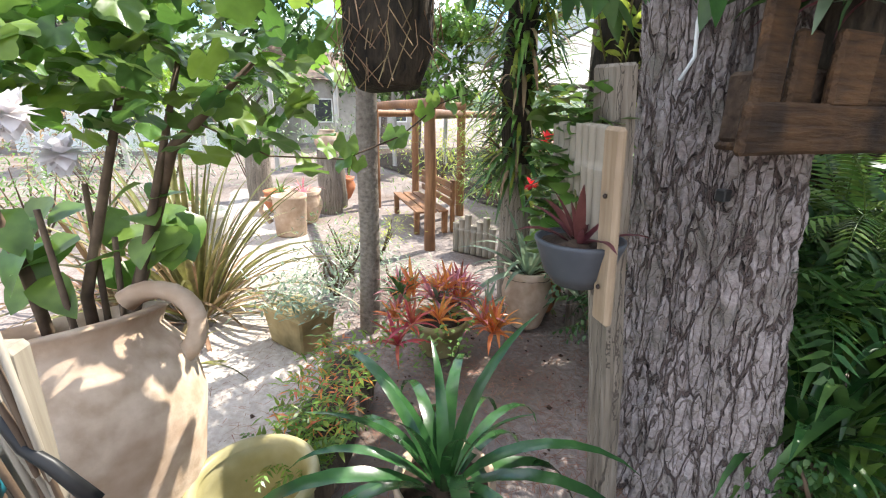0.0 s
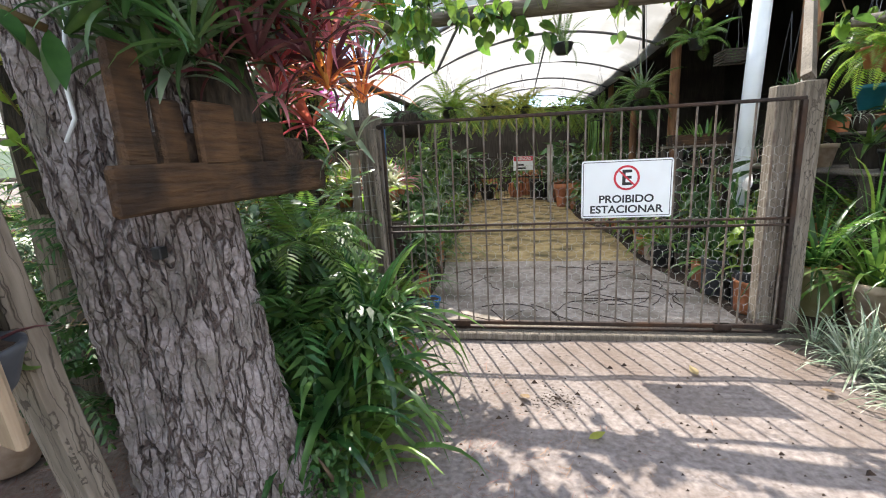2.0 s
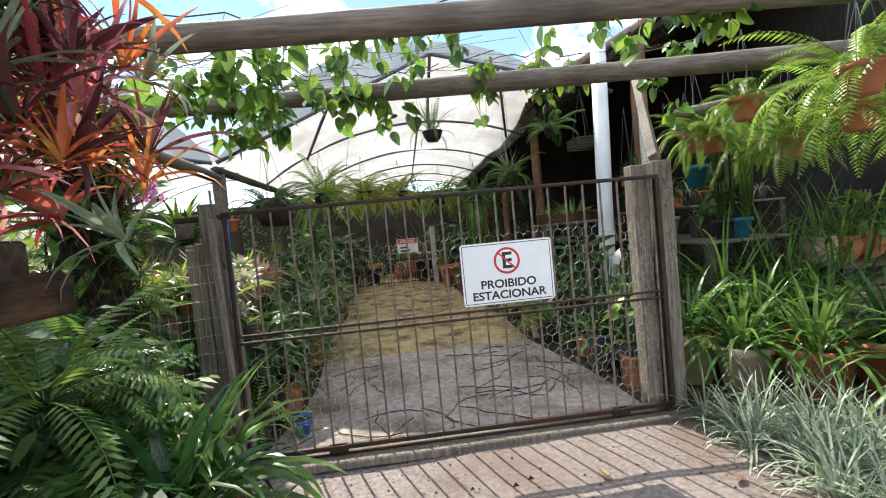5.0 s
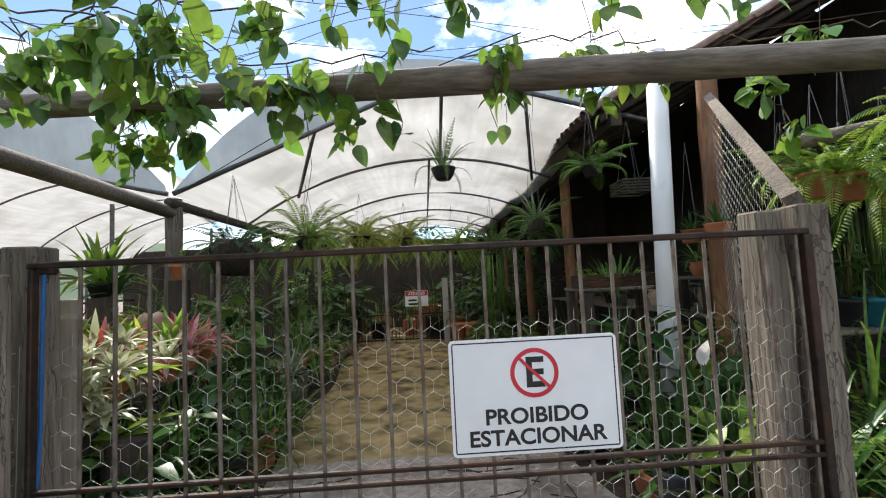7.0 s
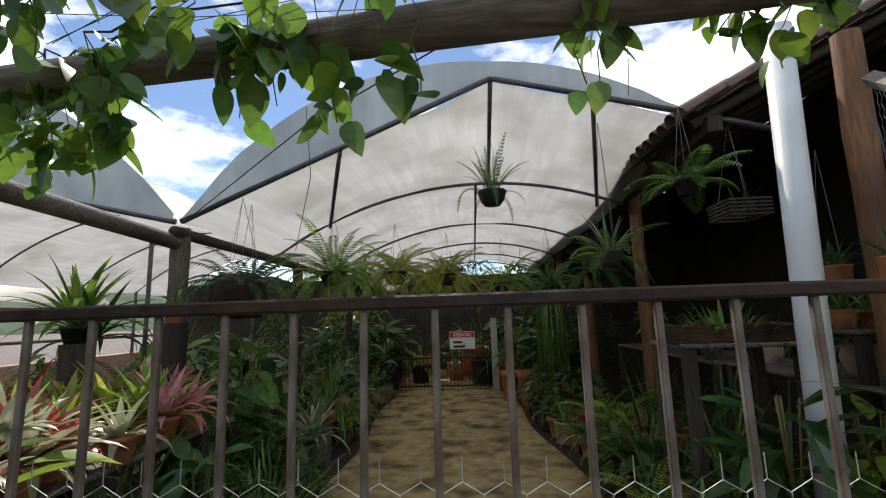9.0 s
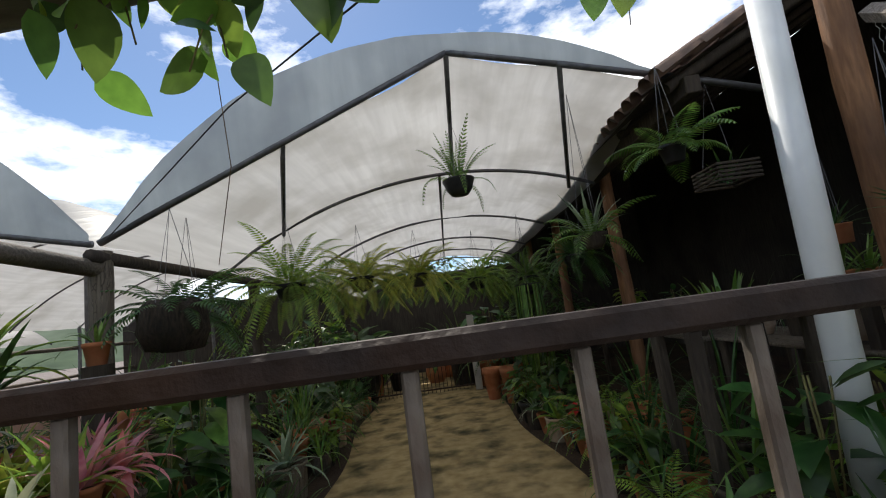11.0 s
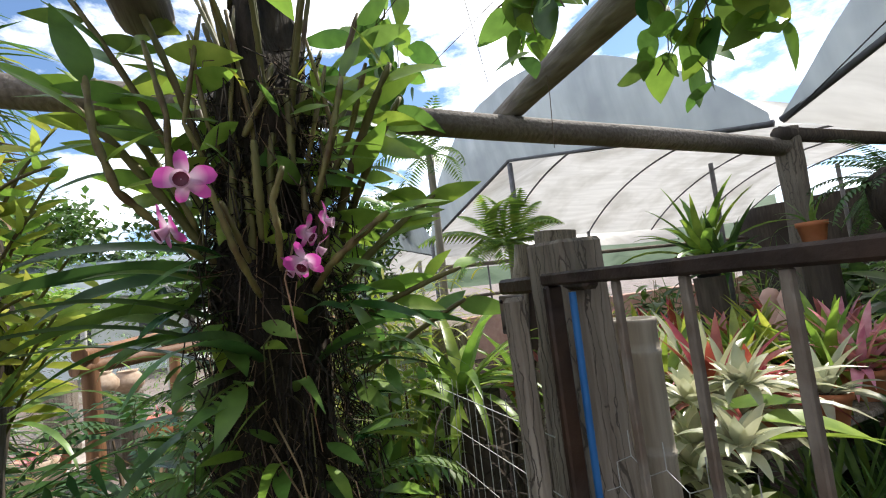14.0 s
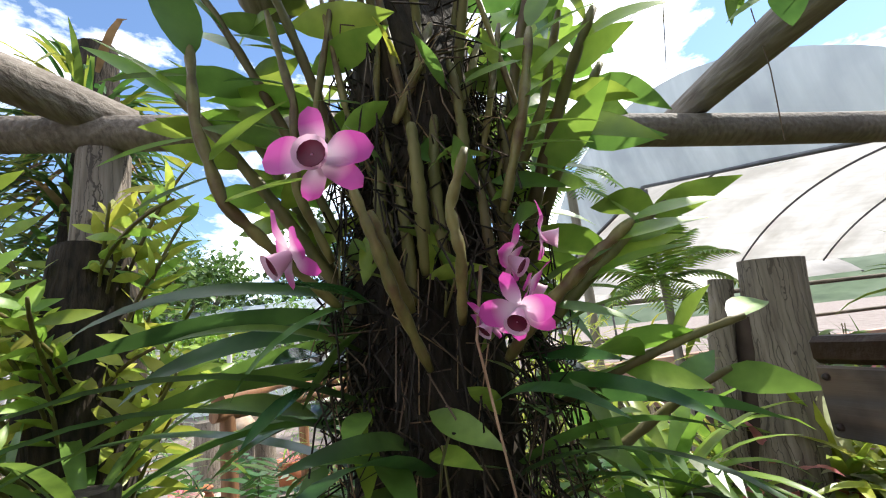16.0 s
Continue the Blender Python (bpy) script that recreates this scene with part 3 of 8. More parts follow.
def bamboo_mesh(r, h, name, material):
    prof, z = [(0.001, 0.0)], 0.0
    while z < h:
        n = min(h, z + 0.24)
        prof += [(r, z), (r * 0.985, z + 0.02), (r * 0.985, n - 0.02), (r * 1.07, n - 0.006), (r, n)]
        z = n
    prof += [(r * 0.82, h), (r * 0.80, h - 0.05), (0.001, h - 0.05)]
    return lathe(prof, 14).mesh(name, material)


for bx, by, bh, br in ((-1.765, 0.35, 1.51, 0.040), (-1.665, 0.36, 1.515, 0.044), (-1.86, 0.33, 1.47, 0.036)):
    tagged(part("bamboo_pole", bamboo_mesh(br, bh, "bamboo_pole", BAMBOO_GREY), None), "cut grey bamboo pole standing behind the gate", "bamboo pole", "bamboo poles").location = (bx, by, -0.01)
tagged(part("water_pipe", log_mesh((-1.515, 0.045, 0), (-1.50, 0.045, 1.6), 0.0075, 0.0075, R, 8, 6, 0.01, BLUE, "water_pipe"), None), "thin blue plastic water pipe tied to the gate post", "pipe")

er = thing("end_rail", "short dark iron rail joining the gate to its post", "rail")
part("rail", plank((-1.84, 0.078, 1.600), (-1.50, 0.118, 1.640), R, 0.003), RUST, er)
lp = thing("latch_plate", "rusted painted latch plate under the short rail", "latch", pose(-1.765, 0.068, 0))
part("plate", box((-0.06, 0.0, 1.50), (0.05, 0.010, 1.598), 0.003), surface("faded_plate", (0.07, 0.075, 0.085), (0.19, 0.12, 0.075), 5, 0.6, 0.3, (0.3, 1, 5), c3=(0.05, 0.035, 0.03), big=12), lp)
for bx, bz in ((-0.045, 1.515), (-0.045, 1.583), (0.035, 1.515)):
    bs = lathe([(0.001, 0), (0.006, 0), (0.004, 0.005), (0.001, 0.006)], 8)
    part("bolt", bs.mesh("bolt", RUST), None, lp).matrix_basis = pose(bx, 0.0, bz, 90)

# ---------------- pergola ----------------
PG = "pergola logs"
round_log("pergola_beam", "grey round log pergola beam with vine on it", (-1.98, -0.70, 2.37), (3.6, -0.68, 2.48), 0.062, 0.075, WOOD_LOG, "beam", PG, 16)
round_log("pergola_beam", "grey round log pergola beam with vine on it", (-2.96, 0.835, 2.54), (4.0, -0.096, 2.36), 0.06, 0.08, WOOD_LOG, "beam", PG, 16)
round_log("pergola_beam", "long grey log beam carried to the greenhouse post", (-2.80, -2.3, 2.55), (-2.66, 3.0, 2.32), 0.065, 0.065, WOOD_LOG, "beam", PG, 16)
round_log("pergola_beam", "grey round log pergola beam reaching over the walk", (-2.86, -1.40, 2.58), (-0.9, -2.6, 2.66), 0.07, 0.075, WOOD_LOG, "beam", PG, 12)
round_log("pergola_post", "weathered round pergola post", (-2.80, -1.45, -0.05), (-2.82, -1.45, 2.46), 0.085, 0.08, WOOD_GREY, "post", PG)
round_log("pergola_post", "weathered round pergola post", (3.55, -0.69, -0.05), (3.55, -0.69, 2.42), 0.085, 0.08, WOOD_GREY, "post", PG)
round_log("pergola_post", "weathered round pergola post", (3.7, -0.055, -0.05), (3.7, -0.055, 2.31), 0.085, 0.08, WOOD_GREY, "post", PG)

# ---------------- greenhouses ----------------
def arc(xa, xb, z0, rise, n=28):
    w = (xb - xa) / 2
    rad = (w * w + rise * rise) / (2 * rise)
    mid, cz = (xa + xb) / 2, z0 + rise - rad
    out = []
    for i in range(n + 1):
        x = xa + (xb - xa) * i / n
        out.append((x, cz + math.sqrt(max(0, rad * rad - (x - mid) ** 2))))
    return out


def loft(name, sections, material, folds=0.0):
    sh = Sheet()
    n = len(sections[0][1])
    for y, sec in sections:
        for i, (x, z) in enumerate(sec):
            sh.v.append((x, y, z + folds * noise.noise((x * 2.2, y * 0.5, 3)) * (1 if 0 < i < n - 1 else 0)))
    for k in range(len(sections) - 1):
        for i in range(n - 1):
            a = k * n + i
            sh.f.append((a, a + 1, a + n + 1, a + n))
    return sh.mesh(name, material)


def poly_line(pts, n=28):
    xs = np.linspace(pts[0][0], pts[-1][0], n + 1)
    return list(zip(xs, np.interp(xs, [p[0] for p in pts], [p[1] for p in pts])))


def greenhouse(xa, xb, z0, rise, gable, y0, inner, rise_in, label, cut=99, lift=0.0):
    g = thing("greenhouse", label, "greenhouse")
    outer = [q for q in arc(xa, xb, z0, rise) if q[0] <= cut]
    low = [(x, float(np.interp(x, [g0[0] for g0 in gable], [g0[1] for g0 in gable]))) for x, _ in outer]
    secs = [(y0 + 0.01, [(x, z - 0.02) for x, z in low])]
    prev = y0
    for k, y in enumerate(inner):
        tgt = [(x, z + lift * (x - xa) / (xb - xa)) for x, z in arc(xa, xb, z0 - 0.05, rise_in) if x <= cut]
        if k == 0:
            for f in (0.2, 0.4, 0.6, 0.8):
                g0 = f * f * (3 - 2 * f)
                secs.append((y0 + (y - y0) * f, [(a[0], a[1] * (1 - g0) + b[1] * g0) for a, b in zip(low, tgt)]))
        else:
            sag = [(x, z - 0.03) for x, z in tgt]
            secs.append(((prev + y) / 2, sag))
        secs.append((y, tgt))
        prev = y
    part("roof", loft("roof", secs, FILM, 0.07), None, g, "white translucent plastic film")
    # folded front panel between the gable rafters and the arch
    sh = Sheet()
    n = len(outer)
    for i in range(n):
        (x, zo), (_, zl) = outer[i], low[i]
        for f in range(5):
            t = f / 4
            sh.v.append((x, y0 - 0.02 - 0.18 * math.sin(math.pi * t * 0.5) * max(0, zo - zl) + 0.02 * noise.noise((x * 3, t * 2, 1)), zl + (max(zo, zl + 0.01) - zl) * t))
    for i in range(n - 1):
        for f in range(4):
            a = i * 5 + f
            sh.f.append((a, a + 5, a + 6, a + 1))
    part("front_film", sh.mesh("front_film", FILM_SHADE_BLUE), None, g, "folded plastic film with blue-grey shade in its colour")
    for i in range(len(gable) - 1):
        (x0, q0), (x1, q1) = gable[i], gable[i + 1]
        s2 = Sheet()
        tube_into(s2, [(x0, y0, q0), (x1, y0, q1)], 0.028, 8)
        part("rafter", s2.mesh("rafter", IRON), None, g, "dark iron pipe")
    for y in inner:
        s2 = Sheet()
        tube_into(s2, [(x, y, z - 0.03 + lift * (x - xa) / (xb - xa)) for x, z in arc(xa, xb, z0 - 0.05, rise_in) if x <= cut], 0.020, 7)
        part("hoop", s2.mesh("hoop", IRON), None, g, "grey iron hoop")
    return g


def rod(parent, name, a, b, r, material, label=""):
    s2 = Sheet()
    tube_into(s2, [a, b], r, 8)
    return part(name, s2.mesh(name, material), None, parent, label)


gh = greenhouse(-2.66, 2.55, 2.48, 1.36, [(-2.66, 2.52), (0.14, 3.70), (1.0, 3.48), (1.9, 3.24), (2.55, 3.05)], 2.95, [4.75, 7.2, 9.4, 11.2, 13.0], 0.82, "arched greenhouse roofed with white translucent film", 1.95, 0.12)
rod(gh, "strut", (-1.22, 2.95, 3.12), (-1.9, 4.75, 2.80), 0.022, IRON)
rod(gh, "strut", (1.02, 2.95, 3.46), (1.50, 4.75, 2.92), 0.022, IRON)
rod(gh, "strut", (0.14, 2.95, 3.68), (0.16, 4.75, 3.27), 0.022, IRON)
for i in range(4):
    y0, y1 = (4.75, 7.2, 9.4, 11.2, 13.0)[i], (4.75, 7.2, 9.4, 11.2, 13.0)[i + 1]
    rod(gh, "purlin", (0.0, y0, 3.27), (0.0, y1, 3.27), 0.018, IRON)
rod(gh, "valley_beam", (-2.62, 2.8, 2.40), (-2.62, 13.2, 2.40), 0.05, WOOD_DARK, "dark timber valley beam")
gh2 = greenhouse(-9.7, -2.72, 2.60, 1.72, [(-9.7, 2.62), (-6.2, 3.35), (-2.72, 2.52)][::1], 2.95, [4.75, 7.2, 9.4, 11.2, 13.0], 1.3, "second arched greenhouse of grey-white film")
gh3 = greenhouse(-16.8, -10.2, 2.3, 1.85, [(-16.8, 2.32), (-13.5, 2.9), (-10.2, 2.32)], 3.4, [5.5, 8.0, 11.0], 1.3, "far arched greenhouse of white film")
for y in (2.95, 7.2, 11.2):
    rod(gh2, "post", (-6.2, y, 0), (-6.2, y, 3.3), 0.04, IRON)
    rod(gh2, "post", (-9.65, y, 0), (-9.65, y, 2.6), 0.04, IRON)
for x in (-16.7, -10.25):
    for y in (3.4, 8.0):
        rod(gh3, "post", (x, y, 0), (x, y, 2.35), 0.04, IRON)
round_log("greenhouse_post", "square-cut dark timber greenhouse post", (-2.66, 2.95, -0.05), (-2.66, 2.95, 2.46), 0.085, 0.08, WOOD_GREY, "post", "greenhouse posts")
for y in (5.6, 8.3, 11.0):
    round_log("greenhouse_post", "dark timber greenhouse post", (-2.66, y, -0.05), (-2.66, y, 2.42), 0.075, 0.07, WOOD_DARK, "post", "greenhouse posts")

# white stack pipe
sh = Sheet()
tube_into(sh, [(1.87, 2.08, 0.0), (1.92, 2.08, 1.6), (1.98, 2.08, 3.42)], 0.085, 20)
tagged(part("stack_pipe", sh.mesh("stack_pipe", PVC), None), "tall white plastic pipe beside the shed", "pipe")

# ---------------- shed on the right ----------------
shed = thing("shed", "open dark timber shed under an old tiled roof", "shed")
for y in (5.4, 8.2, 11.0):
    part("shed_post", log_mesh((2.2, y, -0.02), (2.2, y, 3.3), 0.085, 0.08, R, 10, 8, 0.01, WOOD_BROWN, "shed_post"), None, shed)
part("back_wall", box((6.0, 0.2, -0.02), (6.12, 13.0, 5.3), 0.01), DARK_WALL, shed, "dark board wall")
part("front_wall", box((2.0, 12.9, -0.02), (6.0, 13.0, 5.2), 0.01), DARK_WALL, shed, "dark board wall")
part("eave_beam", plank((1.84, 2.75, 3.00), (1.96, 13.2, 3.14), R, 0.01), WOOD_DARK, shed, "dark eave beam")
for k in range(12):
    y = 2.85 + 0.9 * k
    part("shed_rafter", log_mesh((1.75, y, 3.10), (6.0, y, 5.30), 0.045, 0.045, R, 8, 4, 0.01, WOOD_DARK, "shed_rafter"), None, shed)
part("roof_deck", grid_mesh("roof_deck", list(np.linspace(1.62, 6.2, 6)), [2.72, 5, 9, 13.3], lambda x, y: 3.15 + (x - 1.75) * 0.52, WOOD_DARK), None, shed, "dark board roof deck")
# curved clay tiles at the front verge and along the eave
tile = Sheet()
for i in range(7):
    a = math.pi * i / 6
    for x, r in ((0, 0.085), (0.46, 0.07)):
        tile.v.append((x, r * math.cos(a), r * math.sin(a)))
for i in range(6):
    tile.f.append((2 * i, 2 * i + 1, 2 * i + 3, 2 * i + 2))
tile_me = tile.mesh("roof_tile", TILE_ROOF)
for r in range(14):
    for c in range(11):
        o = part("roof_tile", tile_me, None, shed)
        sl = math.degrees(math.atan(0.52))
        u = 0.40 * c
        o.matrix_basis = pose(1.62 + u * math.cos(radians(sl)), 2.70 + 0.17 * r, 3.12 + u * math.sin(radians(sl)) + (0.012 if r % 2 else 0), 0, -sl - 3, R.uniform(-2, 2))

# ---------------- pine ----------------
def pine_trunk():
    t = thing("pine_tree", "thick pine trunk with deep fissured grey bark", "tree", pose(-1.61, -1.93, 0))
    sh = Sheet()
    n, m = 240, 330
    for j in range(m + 1):
        z = -0.05 + 3.4 * j / m
        for i in range(n):
            a = 2 * math.pi * i / n
            r = 0.245 + 0.075 * math.exp(-z * 4.0) - 0.008 * z + 0.015 * math.sin(3 * a + 1 + z)
            wv = 0.35 * noise.noise((math.cos(a) * 3, math.sin(a) * 3, z * 3))
            q = Vector((math.cos(a) * 5.2 + wv, math.sin(a) * 5.2 - wv, z * 3.2 + wv))
            d = noise.voronoi(q)[0]
            edge = min(1.0, max(0.0, (d[1] - d[0]) * 4.5))
            q2 = noise.voronoi(Vector((q.x * 1.7, q.y * 1.7, q.z * 2.6)) + Vector((3, 1, 0)))[0]
            fine = min(1.0, (q2[1] - q2[0]) * 3.0)
            r += 0.024 * (edge ** 0.5 - 0.8) + 0.008 * (fine ** 0.6) + 0.010 * noise.noise(Vector((math.cos(a), math.sin(a), z)) * 18)
            sh.v.append((r * math.cos(a) - 0.055 * z, r * math.sin(a) - 0.055 * z, z))
    for j in range(m):
        for i in range(n):
            a, b = j * n + i, j * n + (i + 1) % n
            sh.f.append((a, b, b + n, a + n))
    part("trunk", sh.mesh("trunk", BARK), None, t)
    for run in (CABLE_PTS):
        cb = Sheet()
        tube_into(cb, [Vector(q) - Vector((-1.61, -1.93, 0)) for q in run], 0.006, 6)
        part("cable", cb.mesh("cable", PVC), None, t, "dirty white cable tied to the bark")
    part("bracket", box((0.085, -0.285, 1.13), (0.115, -0.255, 1.165), 0.003), PLASTIC_BLACK, t, "small black bracket")
    return t


CABLE_PTS = [[(-1.58, -2.20, 2.1), (-1.60, -2.235, 1.85), (-1.615, -2.25, 1.74), (-1.635, -2.262, 1.61), (-1.625, -2.265, 1.52), (-1.65, -2.28, 1.46)]]
pine = pine_trunk()

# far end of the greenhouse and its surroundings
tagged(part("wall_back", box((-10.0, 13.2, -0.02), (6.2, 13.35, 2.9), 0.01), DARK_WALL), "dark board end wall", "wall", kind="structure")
rod(gh2, "side_rail", (-9.68, 2.9, 2.05), (-9.68, 13.2, 2.05), 0.05, WOOD_GREY, "grey timber side rail")
rod(gh2, "side_rail", (-9.68, 2.9, 1.35), (-9.68, 13.2, 1.35), 0.04, WOOD_GREY, "grey timber side rail")
tagged(part("wall_low", box((-9.9, 2.9, -0.02), (-9.6, 13.2, 0.9), 0.01), PINK_STONE), "low pinkish rendered side wall", "wall", kind="structure")
# sloping netted board from the gate post to the shed
br = thing("brace_board", "sloping weathered board with wire netting to the shed", "board")
sh = Sheet()
tube_into(sh, [(1.36, 0.10, 1.76), (2.2, 1.75, 2.86)], 0.045, 4)
part("board", sh.mesh("board", WOOD_GREY, False), None, br)
sh = Sheet()
for i in range(34):
    t = i / 34
    a = Vector((1.36, 0.10, 1.74)).lerp(Vector((2.2, 1.75, 2.84)), t)
    for k in range(int(a.z / 0.07)):
        z = a.z - 0.07 * k
        b = a + Vector((0.013, 0.025, 0))
        tube_into(sh, [(a.x, a.y, z), (b.x, b.y, z - 0.035)], 0.001, 3, False)
        tube_into(sh, [(b.x, b.y, z - 0.035), (a.x, a.y, z - 0.07)], 0.001, 3, False)
part("wire_netting", sh.mesh("wire_netting", WIRE), None, br)["kind"] = "stuff"
round_log("rail_log", "pale round log rail resting on posts", (2.12, 1.02, 2.24), (3.9, -0.15, 2.36), 0.045, 0.05, WOOD_LOG, "rail", "", 10)
round_log("shed_prop", "brown timber post at the shed corner", (2.46, 2.2, -0.05), (2.50, 2.2, 3.42), 0.09, 0.085, WOOD_BROWN, "post")
# far gate with its warning sign
bg = thing("metal_gate", "far iron bar gate closing the path", "gate", pose(0, 9.2, 0))
for z in (0.12, 0.72, 1.28):
    part("rail", box((-2.5, -0.015, z - 0.015), (0.25, 0.015, z + 0.015), 0.003), RUST, bg)
barm = None
for k in range(34):
    o = part("bar", barm or box((-0.006, -0.006, 0.05), (0.006, 0.006, 1.28), 0), None if barm else RUST, bg)
    barm = o.data
    o.location = (-2.48 + k * 0.083, 0, 0)
ws = thing("warning_sign", "red and white warning sign on the far gate", "sign", pose(-0.37, 9.17, 1.09, 90, 0, 0))
part("panel", box((-0.28, -0.19, 0), (0.28, 0.19, 0.006), 0), WHITE_PAINT, ws)
part("red_band", box((-0.27, 0.06, 0.006), (0.27, 0.18, 0.010), 0), RED_PAINT, ws)
o = part("lettering", text_mesh("ATEN\u00c7\u00c3O", 0.10, "lettering", 0.40), WHITE_PAINT, ws)
o.location = (0, 0.085, 0.0105)
for i, w in enumerate((0.2, 0.26)):
    part("text_bar", box((-0.2, -0.04 - 0.09 * i - 0.025, 0.006), (-0.2 + w, -0.04 - 0.09 * i + 0.02, 0.009), 0), BLACK_PAINT, ws)
build_post("far_gate_post", "pale timber post at the far gate", 0.33, 9.2, 0.14, 0.14, 1.55, PLASTER, R, group="")

# needles, dead leaves and grit on the ground
nl = Sheet()
for i in range(9000):
    x, y = R.gauss(-2.0, 0.9), R.gauss(-2.3, 0.8)
    if y > -0.3 or (x + 1.6) ** 2 + (y + 1.95) ** 2 < 0.09:
        continue
    z, a, l = ground_z(x, y) + 0.004 + R.uniform(0, 0.008), R.uniform(0, 6.28), R.uniform(0.04, 0.10)
    dx, dy = math.cos(a) * l, math.sin(a) * l
    nl.add([(x - dy * 0.02, y + dx * 0.02, z), (x + dy * 0.02, y - dx * 0.02, z), (x + dx, y + dy, z + R.uniform(0, 0.01))], [(0, 1, 2)])
tagged(part("pine_needles", nl.mesh("pine_needles", surface("dry_needles", (0.16, 0.085, 0.055), (0.30, 0.17, 0.11), 9, 0.9, 0.0, vary=0.4)), None), "dry brown pine needles strewn over the dirt", "needles", kind="stuff")
gr = Sheet()
for i in range(1500):
    x, y = R.uniform(-4.5, 2.0), R.uniform(-3.6, -0.1)
    z, q = ground_z(x, y), R.uniform(0.003, 0.011) * (1 if R.random() > 0.06 else 2.2)
    gr.add([(x - q, y - q * 0.6, z), (x + q, y - q * 0.4, z), (x + q * 0.3, y + q, z), (x, y, z + q * 0.9)], [(0, 1, 3), (1, 2, 3), (2, 0, 3)])
tagged(part("grit", gr.mesh("grit", SOIL, False), None), "small stones and crumbs of bark on the dirt", "gravel", kind="stuff")
ck = Sheet()
for i in range(34):
    x, y = R.uniform(-1.3, 1.0), R.uniform(0.1, 2.2)
    pts = [Vector((x, y, 0.022))]
    a = R.uniform(0, 6.28)
    for k in range(5):
        a += R.uniform(-0.7, 0.7)
        pts.append(pts[-1] + Vector((math.cos(a) * 0.12, math.sin(a) * 0.12, 0)))
    pts = [q for q in pts if path_edge(q.y, -1) < q.x < path_edge(q.y, 1) and 0.1 < q.y < 2.25]
    if len(pts) > 2:
        tube_into(ck, pts, 0.0042, 4)
tagged(part("crack_roots", ck.mesh("crack_roots", BARK_DEEP), None), "dark root-filled cracks across the concrete apron", "cracks", kind="stuff")
for x, y, rz in ((-0.18, -1.30, 20), (0.55, -0.62, 100), (1.2, -0.75, 200), (-0.5, -0.9, 300)):
    dl = Sheet()
    blade(dl, (0, 0, 0.012), (1, 0, 0.1), (0, 0, 1), 0.09, 0.05, -0.15, seg=5)
    tagged(part("fallen_leaf", dl.mesh("fallen_leaf", L_DRY if rz != 20 else L_YELLOW), None), "curled fallen leaf lying on the dirt", "leaf", "fallen leaves").matrix_basis = pose(x, y, ground_z(x, y) + 0.004, 0, 0, rz)


# ---------------- plants ----------------
L_BRONZE = leafmat("bronze_flax_leaf", (0.11, 0.10, 0.035), (0.25, 0.25, 0.07), 0.4, 0.45, 0.3)
L_LILY = leafmat("glossy_lily_leaf", (0.018, 0.062, 0.018), (0.045, 0.120, 0.032), 0.22, 0.3, 0.2)
RNG = random.Random(11)
U = RNG.uniform
LEAF_SETS = {}


def leaf_set(kind, material, length, width, els, droops, **kw):
    """A few leaf or frond meshes of one kind, to be shared by the plants."""
    key = (kind, material.name, length, width, tuple(els), tuple(droops), tuple(sorted(kw.items())))
    if key not in LEAF_SETS:
        out = []
        for el, dr in zip(els, droops):
            sh = Sheet()
            if kind == "strap":
                strap(sh, (0, 0, 0), 0, el, length * U(0.85, 1.1), width, dr, **kw)
            elif kind == "frond":
                frond(sh, (0, 0, 0), 0, el, length * U(0.85, 1.1), width, dr, **kw)
            else:
                blade(sh, (0, 0, 0), direction(0, el), (0, 0, 1), length * U(0.85, 1.1), width, dr, **kw)
            out.append(sh.mesh(kind, material))
        LEAF_SETS[key] = out
    return LEAF_SETS[key]


RAW = {}
JOIN = False


def raw(me):
    if me.name not in RAW:
        RAW[me.name] = ([v.co.copy() for v in me.vertices], [tuple(q.vertices) for q in me.polygons])
    return RAW[me.name]


def spread(parent, meshes, n, name="leaf", z=0.0, r=0.02, smin=0.7, smax=1.15, az0=0.0, az1=6.2832, tilt=8):
    """Places n leaves round a crown, young upright ones inside and old bent ones outside."""
    joined = Sheet() if JOIN else None
    for i in range(n):
        me = meshes[min(len(meshes) - 1, int(len(meshes) * i / n))]
        az = az0 + (az1 - az0) * ((i * 0.618034) % 1.0) + U(-0.2, 0.2)
        rr = r * (0.3 + 0.7 * i / n)
        s = U(smin, smax)
        mm = pose(rr * math.cos(az), rr * math.sin(az), z + U(-0.01, 0.01), U(-tilt, tilt), U(-tilt, tilt), math.degrees(az)) @ Matrix.Diagonal((s, s, s, 1))
        if joined is not None:
            vs, fs = raw(me)
            joined.add([mm @ v for v in vs], fs)
        else:
            part(name, me, None, parent).matrix_basis = mm
    if joined is not None:
        part(name + "_tuft", joined.mesh(name, meshes[0].materials[0]), None, parent)["kind"] = "stuff"


